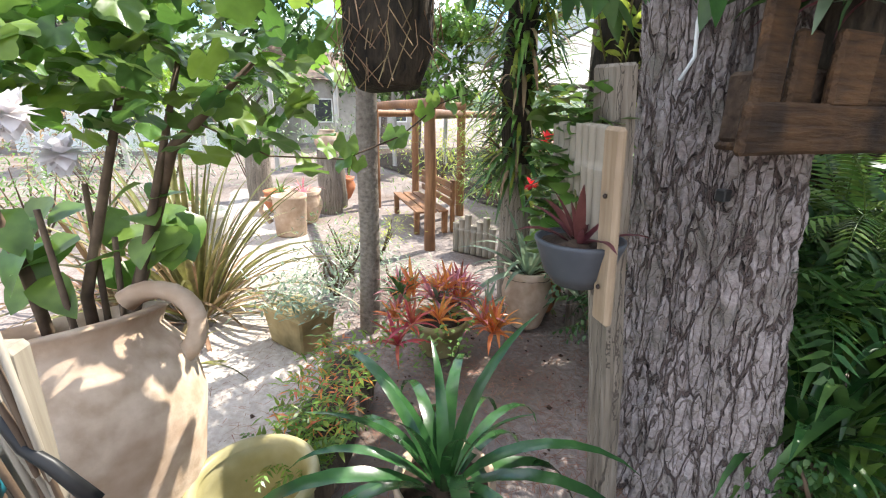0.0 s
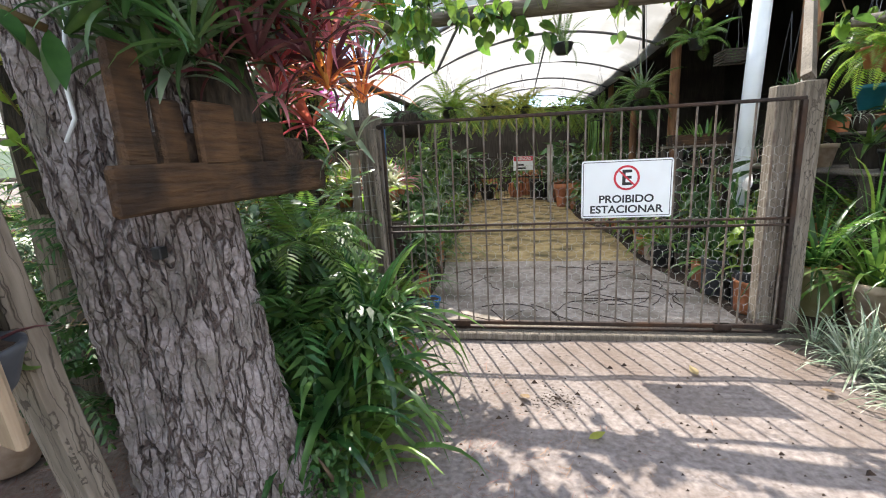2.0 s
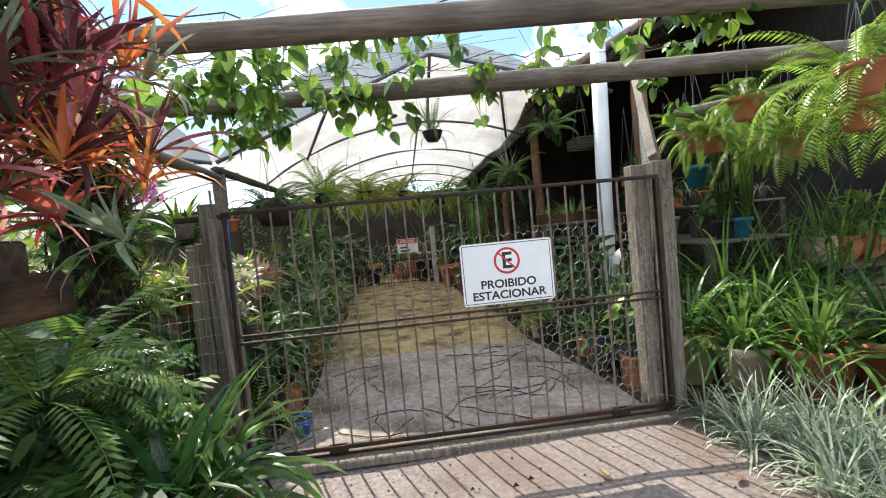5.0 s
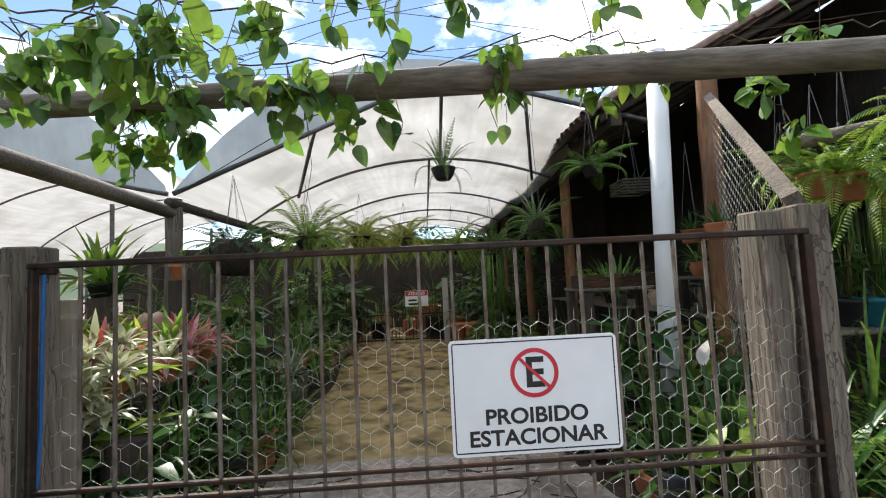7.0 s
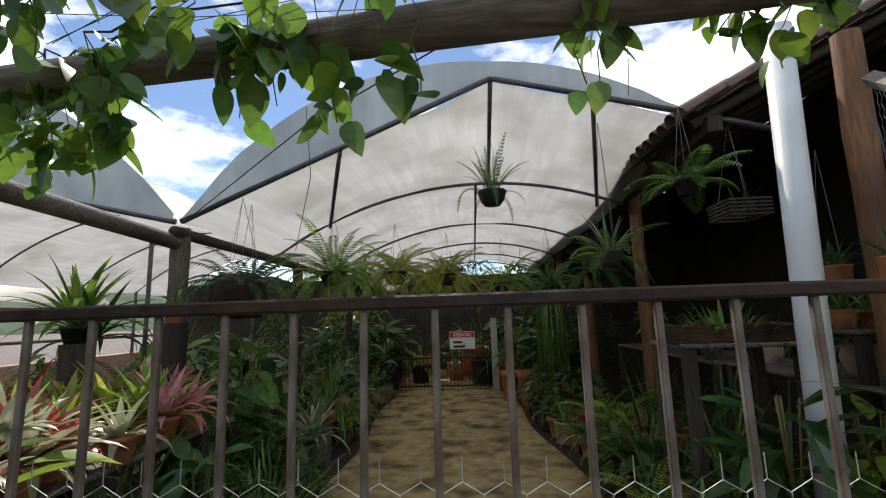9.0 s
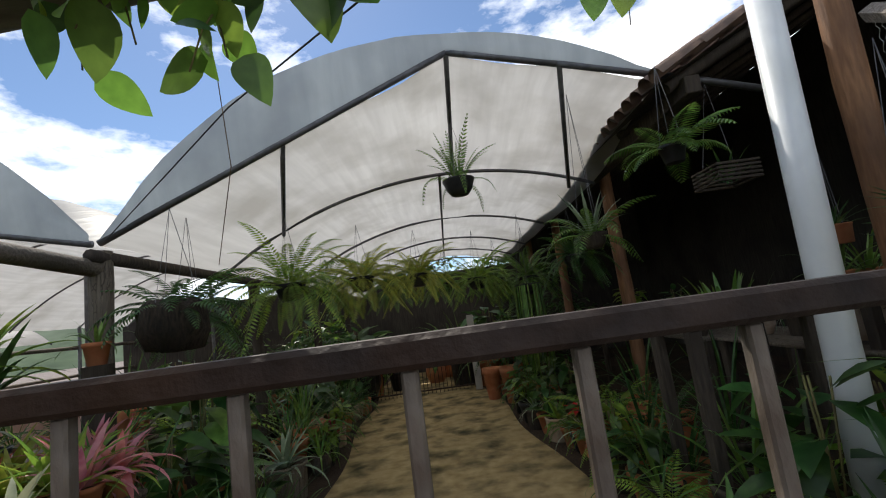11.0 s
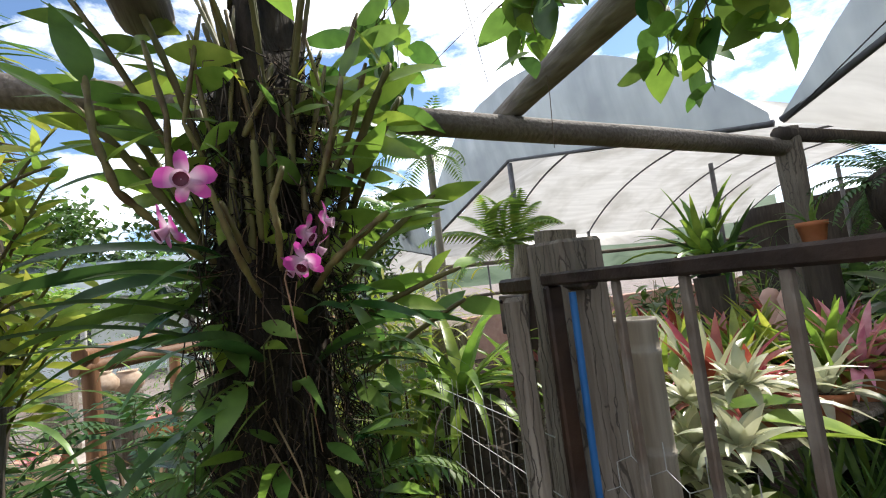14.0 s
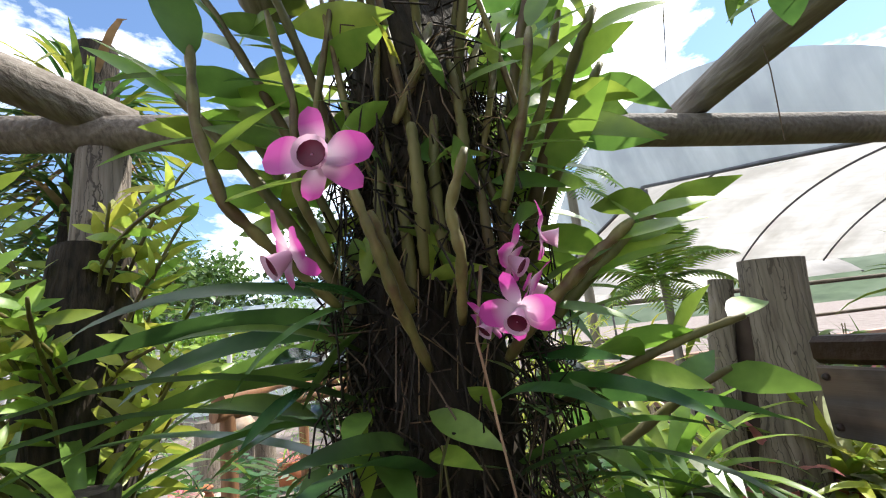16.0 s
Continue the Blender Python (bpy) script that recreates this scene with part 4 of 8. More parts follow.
POTS = {
    "flared": [(0.001, 0), (0.62, 0), (0.66, 0.03), (0.92, 0.80), (1.0, 0.81), (1.02, 1.0), (0.93, 1.0), (0.86, 0.86), (0.001, 0.86)],
    "bowl": [(0.001, 0), (0.55, 0), (0.80, 0.30), (0.96, 0.75), (1.04, 0.92), (1.04, 1.0), (0.95, 1.0), (0.86, 0.82), (0.001, 0.82)],
    "drum": [(0.001, 0), (0.86, 0), (0.90, 0.05), (0.98, 0.9), (1.02, 0.93), (1.02, 1.0), (0.92, 1.0), (0.90, 0.86), (0.001, 0.86)],
    "hollow": [(0.001, 0), (0.86, 0), (0.90, 0.05), (0.98, 0.9), (1.04, 0.93), (1.06, 0.97), (1.02, 1.0), (0.92, 0.98), (0.88, 0.8), (0.78, 0.12), (0.001, 0.10)],
    "urn": [(0.001, 0), (0.6, 0), (0.66, 0.05), (0.95, 0.45), (0.98, 0.62), (0.85, 0.85), (0.95, 1.0), (0.84, 1.0), (0.75, 0.84), (0.001, 0.84)],
}
POT_CACHE = {}


def pot(parent, kind, r, h, material, label="", z=0.0, soil=True):
    key = (kind, r, h, material.name)
    if key not in POT_CACHE:
        POT_CACHE[key] = lathe([(a * r, b * h) for a, b in POTS[kind]], 28).mesh("pot", material)
    p = part("pot", POT_CACHE[key], None, parent, label)
    p.location = (0, 0, z)
    if soil:
        k = ("soil", r)
        if k not in POT_CACHE:
            sh = lathe([(0.001, 0.012), (r * 0.5, 0.01), (r * 0.9, 0.0)], 20)
            sh.v = [Vector(v) + Vector((0, 0, 0.012 * noise.noise(Vector(v) * 30))) for v in sh.v]
            POT_CACHE[k] = sh.mesh("soil", SOIL)
        q = part("soil", POT_CACHE[k], None, parent)
        q.location = (0, 0, z + h * 0.875)
    return z + h * 0.87


def strap_plant(name, label, category, at, material, n=18, length=0.5, width=0.03, els=(1.35, 1.1, 0.85, 0.55), droops=(0.5, 1.2, 1.7, 1.9), container=None, group="", r=0.03, fold=0.25, seg=7, tip=2.5, rz=0.0, part_name="leaf", smin=0.7):
    t = thing(name, label, category, pose(*at, 0, 0, rz), group)
    z = pot(t, *container) if container else 0.0
    spread(t, leaf_set("strap", material, length, width, els, droops, fold=fold, seg=seg, tip=tip), n, part_name, z, r, smin)
    return t


def fern(name, label, at, material, n=16, length=0.5, width=0.13, els=(1.2, 0.9, 0.6, 0.3), droops=(1.2, 1.8, 2.2, 2.2), container=None, group="", pairs=18, category="fern", z0=0.0, smin=0.65):
    t = thing(name, label, category, pose(*at, 0, 0, U(0, 360)), group)
    z = pot(t, *container) if container else z0
    spread(t, leaf_set("frond", material, length, width, els, droops, pairs=pairs), n, "frond", z, 0.05, smin)
    return t


def hanger(t, h, r, top):
    """Three thin wires from a pot's rim to one hook."""
    for k in range(3):
        a = 2.1 * k + 0.4
        sh = Sheet()
        tube_into(sh, [(r * math.cos(a), r * math.sin(a), h), (0, 0, top)], 0.0022, 4, False)
        part("hanger_wire", sh.mesh("hanger_wire", IRON), None, t)


def bush(name, label, at, size, material, n=500, leaf=(0.07, 0.04), category="shrub", group="", stems=6, kind="blade", seed=1, drop=0.3, bottom=0.15, twig=TWIG, shape=1.0):
    """A leafy shrub: thin stems and a crown of many leaves with gaps."""
    rg = random.Random(seed)
    t = thing(name, label, category, pose(*at), group)
    sx, sy, sz = size
    st = Sheet()
    ends = []
    for k in range(stems):
        a = 6.283 * k / stems + rg.uniform(-0.4, 0.4)
        q = rg.uniform(0.3, 0.8)
        e = Vector((math.cos(a) * sx * q, math.sin(a) * sy * q, sz * rg.uniform(0.6, 0.95)))
        m = e * 0.5 + Vector((rg.uniform(-0.05, 0.05), rg.uniform(-0.05, 0.05), 0.08 * sz))
        tube_into(st, [Vector((rg.uniform(-0.03, 0.03), rg.uniform(-0.03, 0.03), 0)), m, e], [0.012, 0.009, 0.004], 5)
        ends += [m, e, m.lerp(e, 0.5)]
    part("stem_tangle", st.mesh("stem_tangle", twig), None, t)
    clumps = [Vector((rg.uniform(-1, 1) * sx, rg.uniform(-1, 1) * sy, (bottom + (1 - bottom) * rg.random() ** shape) * sz)) for _ in range(max(5, n // 26))]
    clumps = [c for c in clumps if (c.x / sx) ** 2 + (c.y / sy) ** 2 < 1.05 - 0.5 * max(0, c.z / sz - 0.6)] + ends
    sh = Sheet()
    for i in range(n):
        c = clumps[rg.randrange(len(clumps))]
        s = 0.16 * (sx + sy)
        p = c + Vector((rg.gauss(0, s), rg.gauss(0, s), rg.gauss(0, s * 0.8)))
        if p.z < 0.01:
            p.z = rg.uniform(0.02, 0.1)
        a = math.atan2(p.y, p.x) + rg.uniform(-1.2, 1.2)
        L = leaf[0] * rg.uniform(0.6, 1.2)
        if kind == "blade":
            blade(sh, p, direction(a, rg.uniform(-0.7, 0.6)), (rg.uniform(-0.4, 0.4), rg.uniform(-0.4, 0.4), 1), L, leaf[1] * rg.uniform(0.7, 1.1), drop, seg=3)
        elif kind == "strap":
            strap(sh, p, a, rg.uniform(-0.1, 1.1), L, leaf[1], rg.uniform(0.5, 1.8), seg=4)
        else:
            frond(sh, p, a, rg.uniform(-0.1, 1.0), L, leaf[1], rg.uniform(0.8, 1.8), pairs=10, seg=5)
    f = part("foliage", sh.mesh("foliage", material), None, t)
    f["kind"] = "stuff"
    return t


# ----- pine: planter crate, air plants, bushes at its foot -----
crate = thing("planter_crate", "rustic wooden crate planter nailed to the pine", "planter", pose(-1.38, -2.08, 1.30, 0, 0, 86))
part("front_board", plank((-0.42, -0.11, -0.02), (0.46, -0.085, 0.09), R, 0.008), WOOD_BOX, crate)
part("bottom_board", plank((-0.24, -0.085, -0.02), (0.42, 0.10, 0.0), R, 0.004), WOOD_BOX, crate)
for x0, x1, z1, y in ((-0.34, -0.25, 0.36, -0.09), (-0.24, -0.16, 0.25, -0.10), (-0.155, -0.01, 0.25, -0.135), (0.0, 0.13, 0.21, -0.10), (0.14, 0.28, 0.22, -0.095)):
    part("slat", plank((x0, y + 0.03, 0.085), (x1, y + 0.055, z1), R, 0.008), WOOD_BOX, crate)
part("soil", box((-0.23, -0.06, 0.0), (0.40, 0.10, 0.17), 0.01), SOIL, crate)
cw = crate.matrix_basis


def brom(at, material, n=14, length=0.22, width=0.025, name="bromeliad", label="spiky bromeliad rosette", els=(1.3, 1.0, 0.7, 0.35), droops=(0.3, 0.7, 1.0, 1.2), rz=0.0, group="bromeliads", lean=0.0):
    t = thing(name, label, "bromeliad", pose(*at, lean, lean, rz), group)
    spread(t, leaf_set("strap", material, length, width, els, droops, fold=0.5, seg=5, tip=3), n, "leaf", 0, 0.015)
    return t


BR = [(L_MAROON, "dark maroon bromeliad rosette"), (L_DEEP, "dark green spiky bromeliad"), (L_GREY, "grey-green striped bromeliad rosette"), (L_RED, "red bromeliad rosette"), (L_PINK, "pink-tipped bromeliad rosette"), (L_ORANGE, "orange bromeliad rosette")]
JOIN = True
for i in range(120):
    u, v = U(-0.34, 0.66), U(-0.30, 0.08)
    w = U(-0.02 if u > 0.36 else 0.14, 0.9)
    k = RNG.choice((0, 2, 1, 1, 2, 2, 1)) if u < 0.26 else RNG.choice((4, 5, 0, 3, 1, 2))
    if w > 0.55 and u > 0.2:
        k = RNG.choice((5, 3, 5))
    p = cw @ Vector((u, v * (1.0 - 0.4 * w), 0.14 + w))
    brom(tuple(p), BR[k][0], 14, U(0.18, 0.26), RNG.choice((0.014, 0.018, 0.026)), label=BR[k][1] + " mounted on the pine trunk", lean=U(-35, 35), rz=U(0, 360))
JOIN = False

mount = tagged(part("root_mat", log_mesh((-1.44, -1.95, 1.36), (-1.50, -1.90, 2.3), 0.12, 0.10, R, 14, 10, 0.05, FIBRE, "root_mat"), None), "dark mat of roots holding the bromeliads", "root mat")

# leafy mass between the pine and the gate
G2 = "plants at the foot of the pine"
for k in range(17):
    x, y = -1.36 + U(-0.16, 0.14), -1.66 + 0.048 * k + U(-0.05, 0.05)
    strap_plant("strap_lily", "dark green strap-leaved lily clump", "lily", (x, y, U(0.0, 0.55)), RNG.choice((L_DEEP, L_MID, L_MID, L_LILY)), 20, U(0.52, 0.68), 0.044, (1.35, 1.1, 0.9, 0.5), (0.9, 1.6, 2.0, 2.2), group=G2, rz=U(0, 360), r=0.06)
for k in range(5):
    x, y = -1.52 + U(-0.12, 0.14), -1.60 + 0.15 * k
    fern("polypody_fern", "glossy green fern with broad lobes", (x, y, U(0.45, 0.95)), RNG.choice((L_MID, L_DEEP, L_MID)), 13, 0.5, 0.26, (1.0, 0.7, 0.4, 0.0), (1.2, 1.6, 1.6, 1.4), group=G2, pairs=8)
for k in range(4):
    fern("sword_fern", "bright green sword fern", (-1.50 + U(-0.1, 0.2), -1.55 + 0.18 * k, U(0.80, 1.05)), L_MID, 12, 0.42, 0.12, (1.2, 0.8, 0.5, 0.2), (1.0, 1.5, 1.8, 1.8), group=G2, pairs=18)
bush("leafy_shrub", "dense dark green shrub behind the ferns", (-1.78, -1.15, 0), (0.26, 0.40, 1.15), L_DEEP, 900, (0.12, 0.045), seed=3)
bush("ground_ivy", "small-leaved creeping plant at the pine's foot", (-1.28, -1.75, 0), (0.14, 0.22, 0.30), L_DEEP, 350, (0.035, 0.02), seed=4, stems=4)
for x, y, z in ((-1.17, -0.98, 0.34), (-1.2, -1.12, 0.22), (-1.1, -0.92, 0.2)):
    brom((x, y, z), L_ORANGE if z > 0.3 else L_RED, 12, 0.10, 0.02, label="small red flowering bromeliad among the ferns", rz=U(0, 360))
t = thing("bucket", "small blue plastic pot by the gate", "pot", pose(-1.28, 0.42, 0.01))
pot(t, "flared", 0.08, 0.13, BLUE)

# ----- grey post with bamboo panel and half basket -----
tp = thing("timber_post", "split grey timber post standing beside the pine", "post", pose(-1.64, -2.36, 0, 8.5, 1.5, 0))
part("timber", plank((-0.045, -0.035, -0.05), (0.045, 0.035, 1.50), R, 0.010), WOOD_GREY, tp)
pan = thing("bamboo_screen", "panel of split bamboo canes nailed to the post", "screen", pose(-1.60, -2.63, 1.0, 4, 2, -12))
for k in range(8):
    o = part("cane", bamboo_mesh(0.0155, 0.34, "cane", BAMBOO_GREY), None, pan)
    o.location = (-0.145 + 0.031 * k, 0.0, U(-0.006, 0.006))
part("wide_board", plank((0.135, -0.040, -0.12), (0.20, -0.018, 0.35), R, 0.004), PALE_BOARD, pan, "pale flat board")
for z in (-0.02, 0.20):
    sh = lathe([(0.001, 0), (0.006, 0), (0.005, 0.004), (0.001, 0.004)], 10)
    o = part("screw_head", sh.mesh("screw_head", BARK_DEEP), None, pan)
    o.matrix_basis = pose(0.168, -0.043, z, 90)

hb = thing("wall_basket", "dark grey plastic half basket with plants", "planter", pose(-1.545, -2.685, 0.945, 0, 0, -25))
pot(hb, "bowl", 0.108, 0.12, PLASTIC_GREY)
spread(hb, leaf_set("strap", L_MAROON, 0.15, 0.024, (1.3, 1.0, 0.7), (0.3, 0.6, 0.9), fold=0.5, seg=5, tip=3), 14, "bromeliad_leaf", 0.10, 0.03)
sh = Sheet()
for i in range(300):
    a, q = U(0, 6.28), U(0.05, 0.30)
    c = Vector((-0.20 + 0.11 * math.cos(a) * q / 0.2, 0.03 + 0.09 * math.sin(a), 0.14 + U(-0.14, 0.34)))
    blade(sh, c, direction(U(0, 6.28), U(-0.4, 0.6)), (U(-0.4, 0.4), U(-0.4, 0.4), 1), U(0.04, 0.07), U(0.04, 0.07), 0.15, heart=0.6, seg=5)
part("geranium_leaves", sh.mesh("geranium_leaves", L_MID), None, hb)["kind"] = "stuff"
for i in range(4):
    sh = Sheet()
    a = 2.2 + 0.6 * i
    e = Vector((-0.20 - 0.09 * i, 0.05 * math.sin(a), 0.36 + 0.05 * (i % 3) - 0.06 * i))
    tube_into(sh, [(-0.05, 0, 0.18), (-0.12, 0, 0.30), e], 0.003, 5)
    part("flower_stalk", sh.mesh("flower_stalk", STEM), None, hb)
    fl = Sheet()
    for k in range(16):
        blade(fl, e, direction(U(0, 6.28), U(-0.5, 1.2)), (0, 0, 1), 0.035, 0.02, 0.1, seg=2)
    part("flower", fl.mesh("flower", PETAL_RED), None, hb, "bright red flower head")

# ----- garden seen from the start -----
big = thing("clay_jar", "large pale clay jar with a loop handle, chipped rim", "jar", Matrix.Translation((-1.95, -3.90, 0.05)) @ Matrix.Rotation(radians(16), 4, Vector((0.3, -0.95, 0))) @ pose(0, 0, 0, 0, 0, 48) @ Matrix.Diagonal((0.95, 0.95, 0.90, 1)))
prof = [(0.001, 0), (0.17, 0), (0.20, 0.04), (0.30, 0.30), (0.355, 0.55), (0.34, 0.70), (0.27, 0.80), (0.285, 0.84), (0.30, 0.85), (0.27, 0.86), (0.245, 0.80), (0.30, 0.68), (0.32, 0.5), (0.25, 0.2), (0.001, 0.12)]
sh = lathe(prof, 48)
sh.v = [Vector(v) + Vector((noise.noise(Vector(v) * 5), noise.noise(Vector(v) * 5 + Vector((7, 0, 0))), 0)) * 0.012 for v in sh.v]
part("body", sh.mesh("body", CLAY), None, big)
sh = Sheet()
tube_into(sh, [(0.27 + 0.115 * math.sin(a) * 1.0, 0, 0.74 + 0.12 * math.cos(a) + 0.05) for a in np.linspace(-0.6, 3.3, 14)], [0.036, 0.034, 0.032, 0.03, 0.03, 0.03, 0.03, 0.03, 0.03, 0.03, 0.032, 0.034, 0.038, 0.04], 10)
o = part("handle", sh.mesh("handle", CLAY), None, big)
o.rotation_euler = (0, 0, radians(30))

mnt = thing("driftwood_mount", "weathered driftwood slab with rope and roots", "plant mount", pose(-1.54, -3.815, 0.0, 0, 0, 70) @ Matrix.Diagonal((1, 1, 1.2, 1)))
part("slab", plank((-0.07, -0.02, 0.0), (0.03, 0.03, 0.84), R, 0.03), BAMBOO_GREY, mnt)
for k in range(9):
    sh = Sheet()
    x0 = U(-0.06, 0.06)
    tube_into(sh, [(x0, -0.05, 0.90), (x0 + 0.03 + U(-0.02, 0.04), -0.07, 0.75), (x0 + 0.06 + U(-0.03, 0.05), -0.07, 0.5), (x0 + 0.06, -0.06, 0.3 + U(-0.1, 0.1))], [0.005, 0.006, 0.005, 0.003], 5)
    part("root", sh.mesh("root", BAMBOO_GREY if k % 2 else TWIG), None, mnt)
sh = Sheet()
tube_into(sh, [(0.0, -0.06, 0.86), (0.06, -0.07, 0.74), (0.10, -0.08, 0.72), (0.15, -0.08, 0.66)], [0.008, 0.009, 0.010, 0.012], 7)
part("rope_end", sh.mesh("rope_end", PLASTIC_BLACK), None, mnt, "black rope end")
t = thing("plant_pot", "teal plastic pot beside the jar", "pot", pose(-1.47, -3.90, 0.66))
pot(t, "flared", 0.075, 0.18, TEAL)
t = thing("pot_stand", "upright cut log under the teal pot", "log", pose(-1.47, -3.90, 0))
part("log", log_mesh((0, 0, -0.03), (0, 0, 0.66), 0.085, 0.08, R, 14, 4, 0.004, WOOD_GREY, "log"), None, t)

t = thing("empty_pot", "empty olive-glazed clay pot with a thick rim", "pot", pose(-1.87, -3.51, 0.0))
pot(t, "hollow", 0.17, 0.35, GLAZE, soil=False)
rim = lathe([(0.150, 0.335), (0.158, 0.354), (0.172, 0.358), (0.184, 0.350), (0.186, 0.332), (0.178, 0.322)], 36)
part("rim", rim.mesh("rim", GLAZE), None, t, "thick rounded olive rim")
strap_plant("crinum_lily", "large glossy dark green strap lily in a pale pot", "lily", (-1.66, -3.00, 0), L_LILY, 30, 0.62, 0.048, (1.35, 1.1, 0.85, 0.6), (1.0, 1.9, 2.3, 2.5), ("drum", 0.15, 0.34, CLAY, "pale clay pot"), r=0.05, seg=9, fold=0.18)

tr = thing("log_planter", "low hollow log planter full of succulents", "planter", pose(-2.36, -3.20, 0, 0, 0, -28))
part("log", log_mesh((-0.34, 0, 0.10), (0.34, 0, 0.10), 0.13, 0.12, R, 14, 8, 0.02, WOOD_DARK, "log"), None, tr)
sh = Sheet()
for i in range(520):
    c = Vector((U(-0.42, 0.38), U(-0.16, 0.16), 0.22 + abs(RNG.gauss(0, 0.07))))
    blade(sh, c, direction(U(0, 6.28), U(-0.2, 1.1)), (0, 0, 1), U(0.03, 0.07), U(0.008, 0.02), 0.2, seg=2)
part("succulent_mat", sh.mesh("succulent_mat", L_LIGHT), None, tr)["kind"] = "stuff"
sh = Sheet()
for i in range(260):
    c = Vector((U(-0.36, 0.30), U(-0.15, 0.15), 0.22 + abs(RNG.gauss(0, 0.05))))
    blade(sh, c, direction(U(0, 6.28), U(-0.2, 1.1)), (0, 0, 1), U(0.03, 0.07), U(0.006, 0.014), 0.2, seg=2)
part("dry_growth", sh.mesh("dry_growth", L_ORANGE), None, tr)["kind"] = "stuff"
sh = Sheet()
for i in range(30):
    frond(sh, (U(0.1, 0.42), U(-0.1, 0.12), 0.22), U(0, 6.28), U(0.3, 1.1), U(0.12, 0.2), 0.07, 1.2, 8, 5)
part("fern_leaves", sh.mesh("fern_leaves", L_MID), None, tr)["kind"] = "stuff"

t = thing("planter_box", "square concrete planter with dry silvery succulents", "planter", pose(-3.28, -3.20, 0, 0, 0, 28))
bm = box((-0.19, -0.13, 0), (0.19, 0.13, 0.24), 0.012)
for v in bm.verts:
    v.co.x *= 0.82 + 0.18 * v.co.z / 0.24
    v.co.y *= 0.82 + 0.18 * v.co.z / 0.24
part("box", bm, CONCRETE, t)
sh = Sheet()
for i in range(520):
    blade(sh, (RNG.gauss(0, 0.15), RNG.gauss(0, 0.12), 0.24 + abs(RNG.gauss(0, 0.10))), direction(U(0, 6.28), U(-0.3, 1.0)), (0, 0, 1), U(0.03, 0.07), U(0.012, 0.02), 0.1, seg=2)
part("foliage", sh.mesh("foliage", L_GREY), None, t)["kind"] = "stuff"

bp = thing("clay_planter", "round clay planter brimming with red bromeliads", "planter", pose(-2.86, -2.46, 0))
zb = pot(bp, "flared", 0.17, 0.22, GLAZE)
for i in range(26):
    a, q = U(0, 6.28), 0.36 * math.sqrt(RNG.random())
    k = RNG.choice((3, 4, 5, 4, 2, 1, 5))
    brom((-2.86 + q * math.cos(a), -2.46 + q * math.sin(a), 0.27 + U(0, 0.14) - 0.25 * q), BR[k][0], 15, U(0.15, 0.21), 0.022, label=BR[k][1] + " in the clay planter", rz=U(0, 360), lean=U(-20, 20))
sh = Sheet()
for i in range(320):
    a, q = U(0, 6.28), U(0.1, 0.28)
    c = Vector((0.13 + q * math.cos(a), -0.14 + q * math.sin(a), 0.16 + U(-0.06, 0.16)))
    blade(sh, c, direction(U(0, 6.28), U(-0.4, 0.8)), (0, 0, 1), U(0.025, 0.05), U(0.015, 0.025), 0.2, seg=2)
part("creeper_leaves", sh.mesh("creeper_leaves", L_MID), None, bp)["kind"] = "stuff"

for x, y, h, m in ((-2.95, -1.78, 0.40, CLAY), (-3.12, -1.55, 0.36, TERRACOTTA)):
    strap_plant("agave_pot", "clay pot with spiky grey-green agave", "potted plant", (x, y, 0), L_GREY, 26, 0.50, 0.05, (1.3, 1.0, 0.7, 0.35), (0.4, 0.8, 1.2, 1.5), ("urn", 0.17, h, m), "agave pots", fold=0.4, rz=U(0, 360))

strap_plant("flax_plant", "tall bronze and green flax clump", "flax", (-4.0, -3.80, 0), L_BRONZE, 80, 1.15, 0.040, (1.45, 1.25, 1.05, 0.8), (0.3, 0.8, 1.2, 1.7), r=0.16, fold=0.5)
strap_plant("flax_plant", "dry brown flax leaves under the clump", "flax", (-3.98, -3.80, 0), L_DRY, 60, 0.9, 0.03, (1.3, 1.0, 0.7, 0.4), (0.8, 1.3, 1.8, 1.8), r=0.2, fold=0.5)
strap_plant("flax_plant", "bronze flax clump by the path", "flax", (-4.3, -4.3, 0), L_DRY, 40, 0.95, 0.03, (1.4, 1.1, 0.9, 0.6), (0.5, 1.0, 1.4, 1.8), r=0.2, fold=0.5)
strap_plant("iris_clump", "arching yellow-green leaves at the path's edge", "iris", (-3.2, -3.95, 0), L_BRONZE, 20, 0.55, 0.018, (1.3, 1.0, 0.8, 0.5), (1.0, 1.5, 1.8, 2.0), r=0.1)

GB = "silvery shrubs of the garden beds"
for x, y, sx, sz, m, n in ((-3.95, -2.85, 0.40, 0.45, L_GREY, 900), (-4.3, -2.65, 0.40, 0.5, L_MID, 600), (-4.6, -2.3, 0.3, 0.45, L_YELLOW, 400), (-3.6, -2.45, 0.25, 0.35, L_GREY, 350), (-3.3, -1.25, 0.35, 0.4, L_MID, 400), (-4.0, -0.9, 0.45, 0.7, L_MID, 600)):
    bush("garden_shrub", "low fine-leaved shrub in the garden bed", (x, y, 0), (sx, sx, sz), m, n, (0.06, 0.012), group=GB, seed=int(abs(x * 100)), drop=0.1)

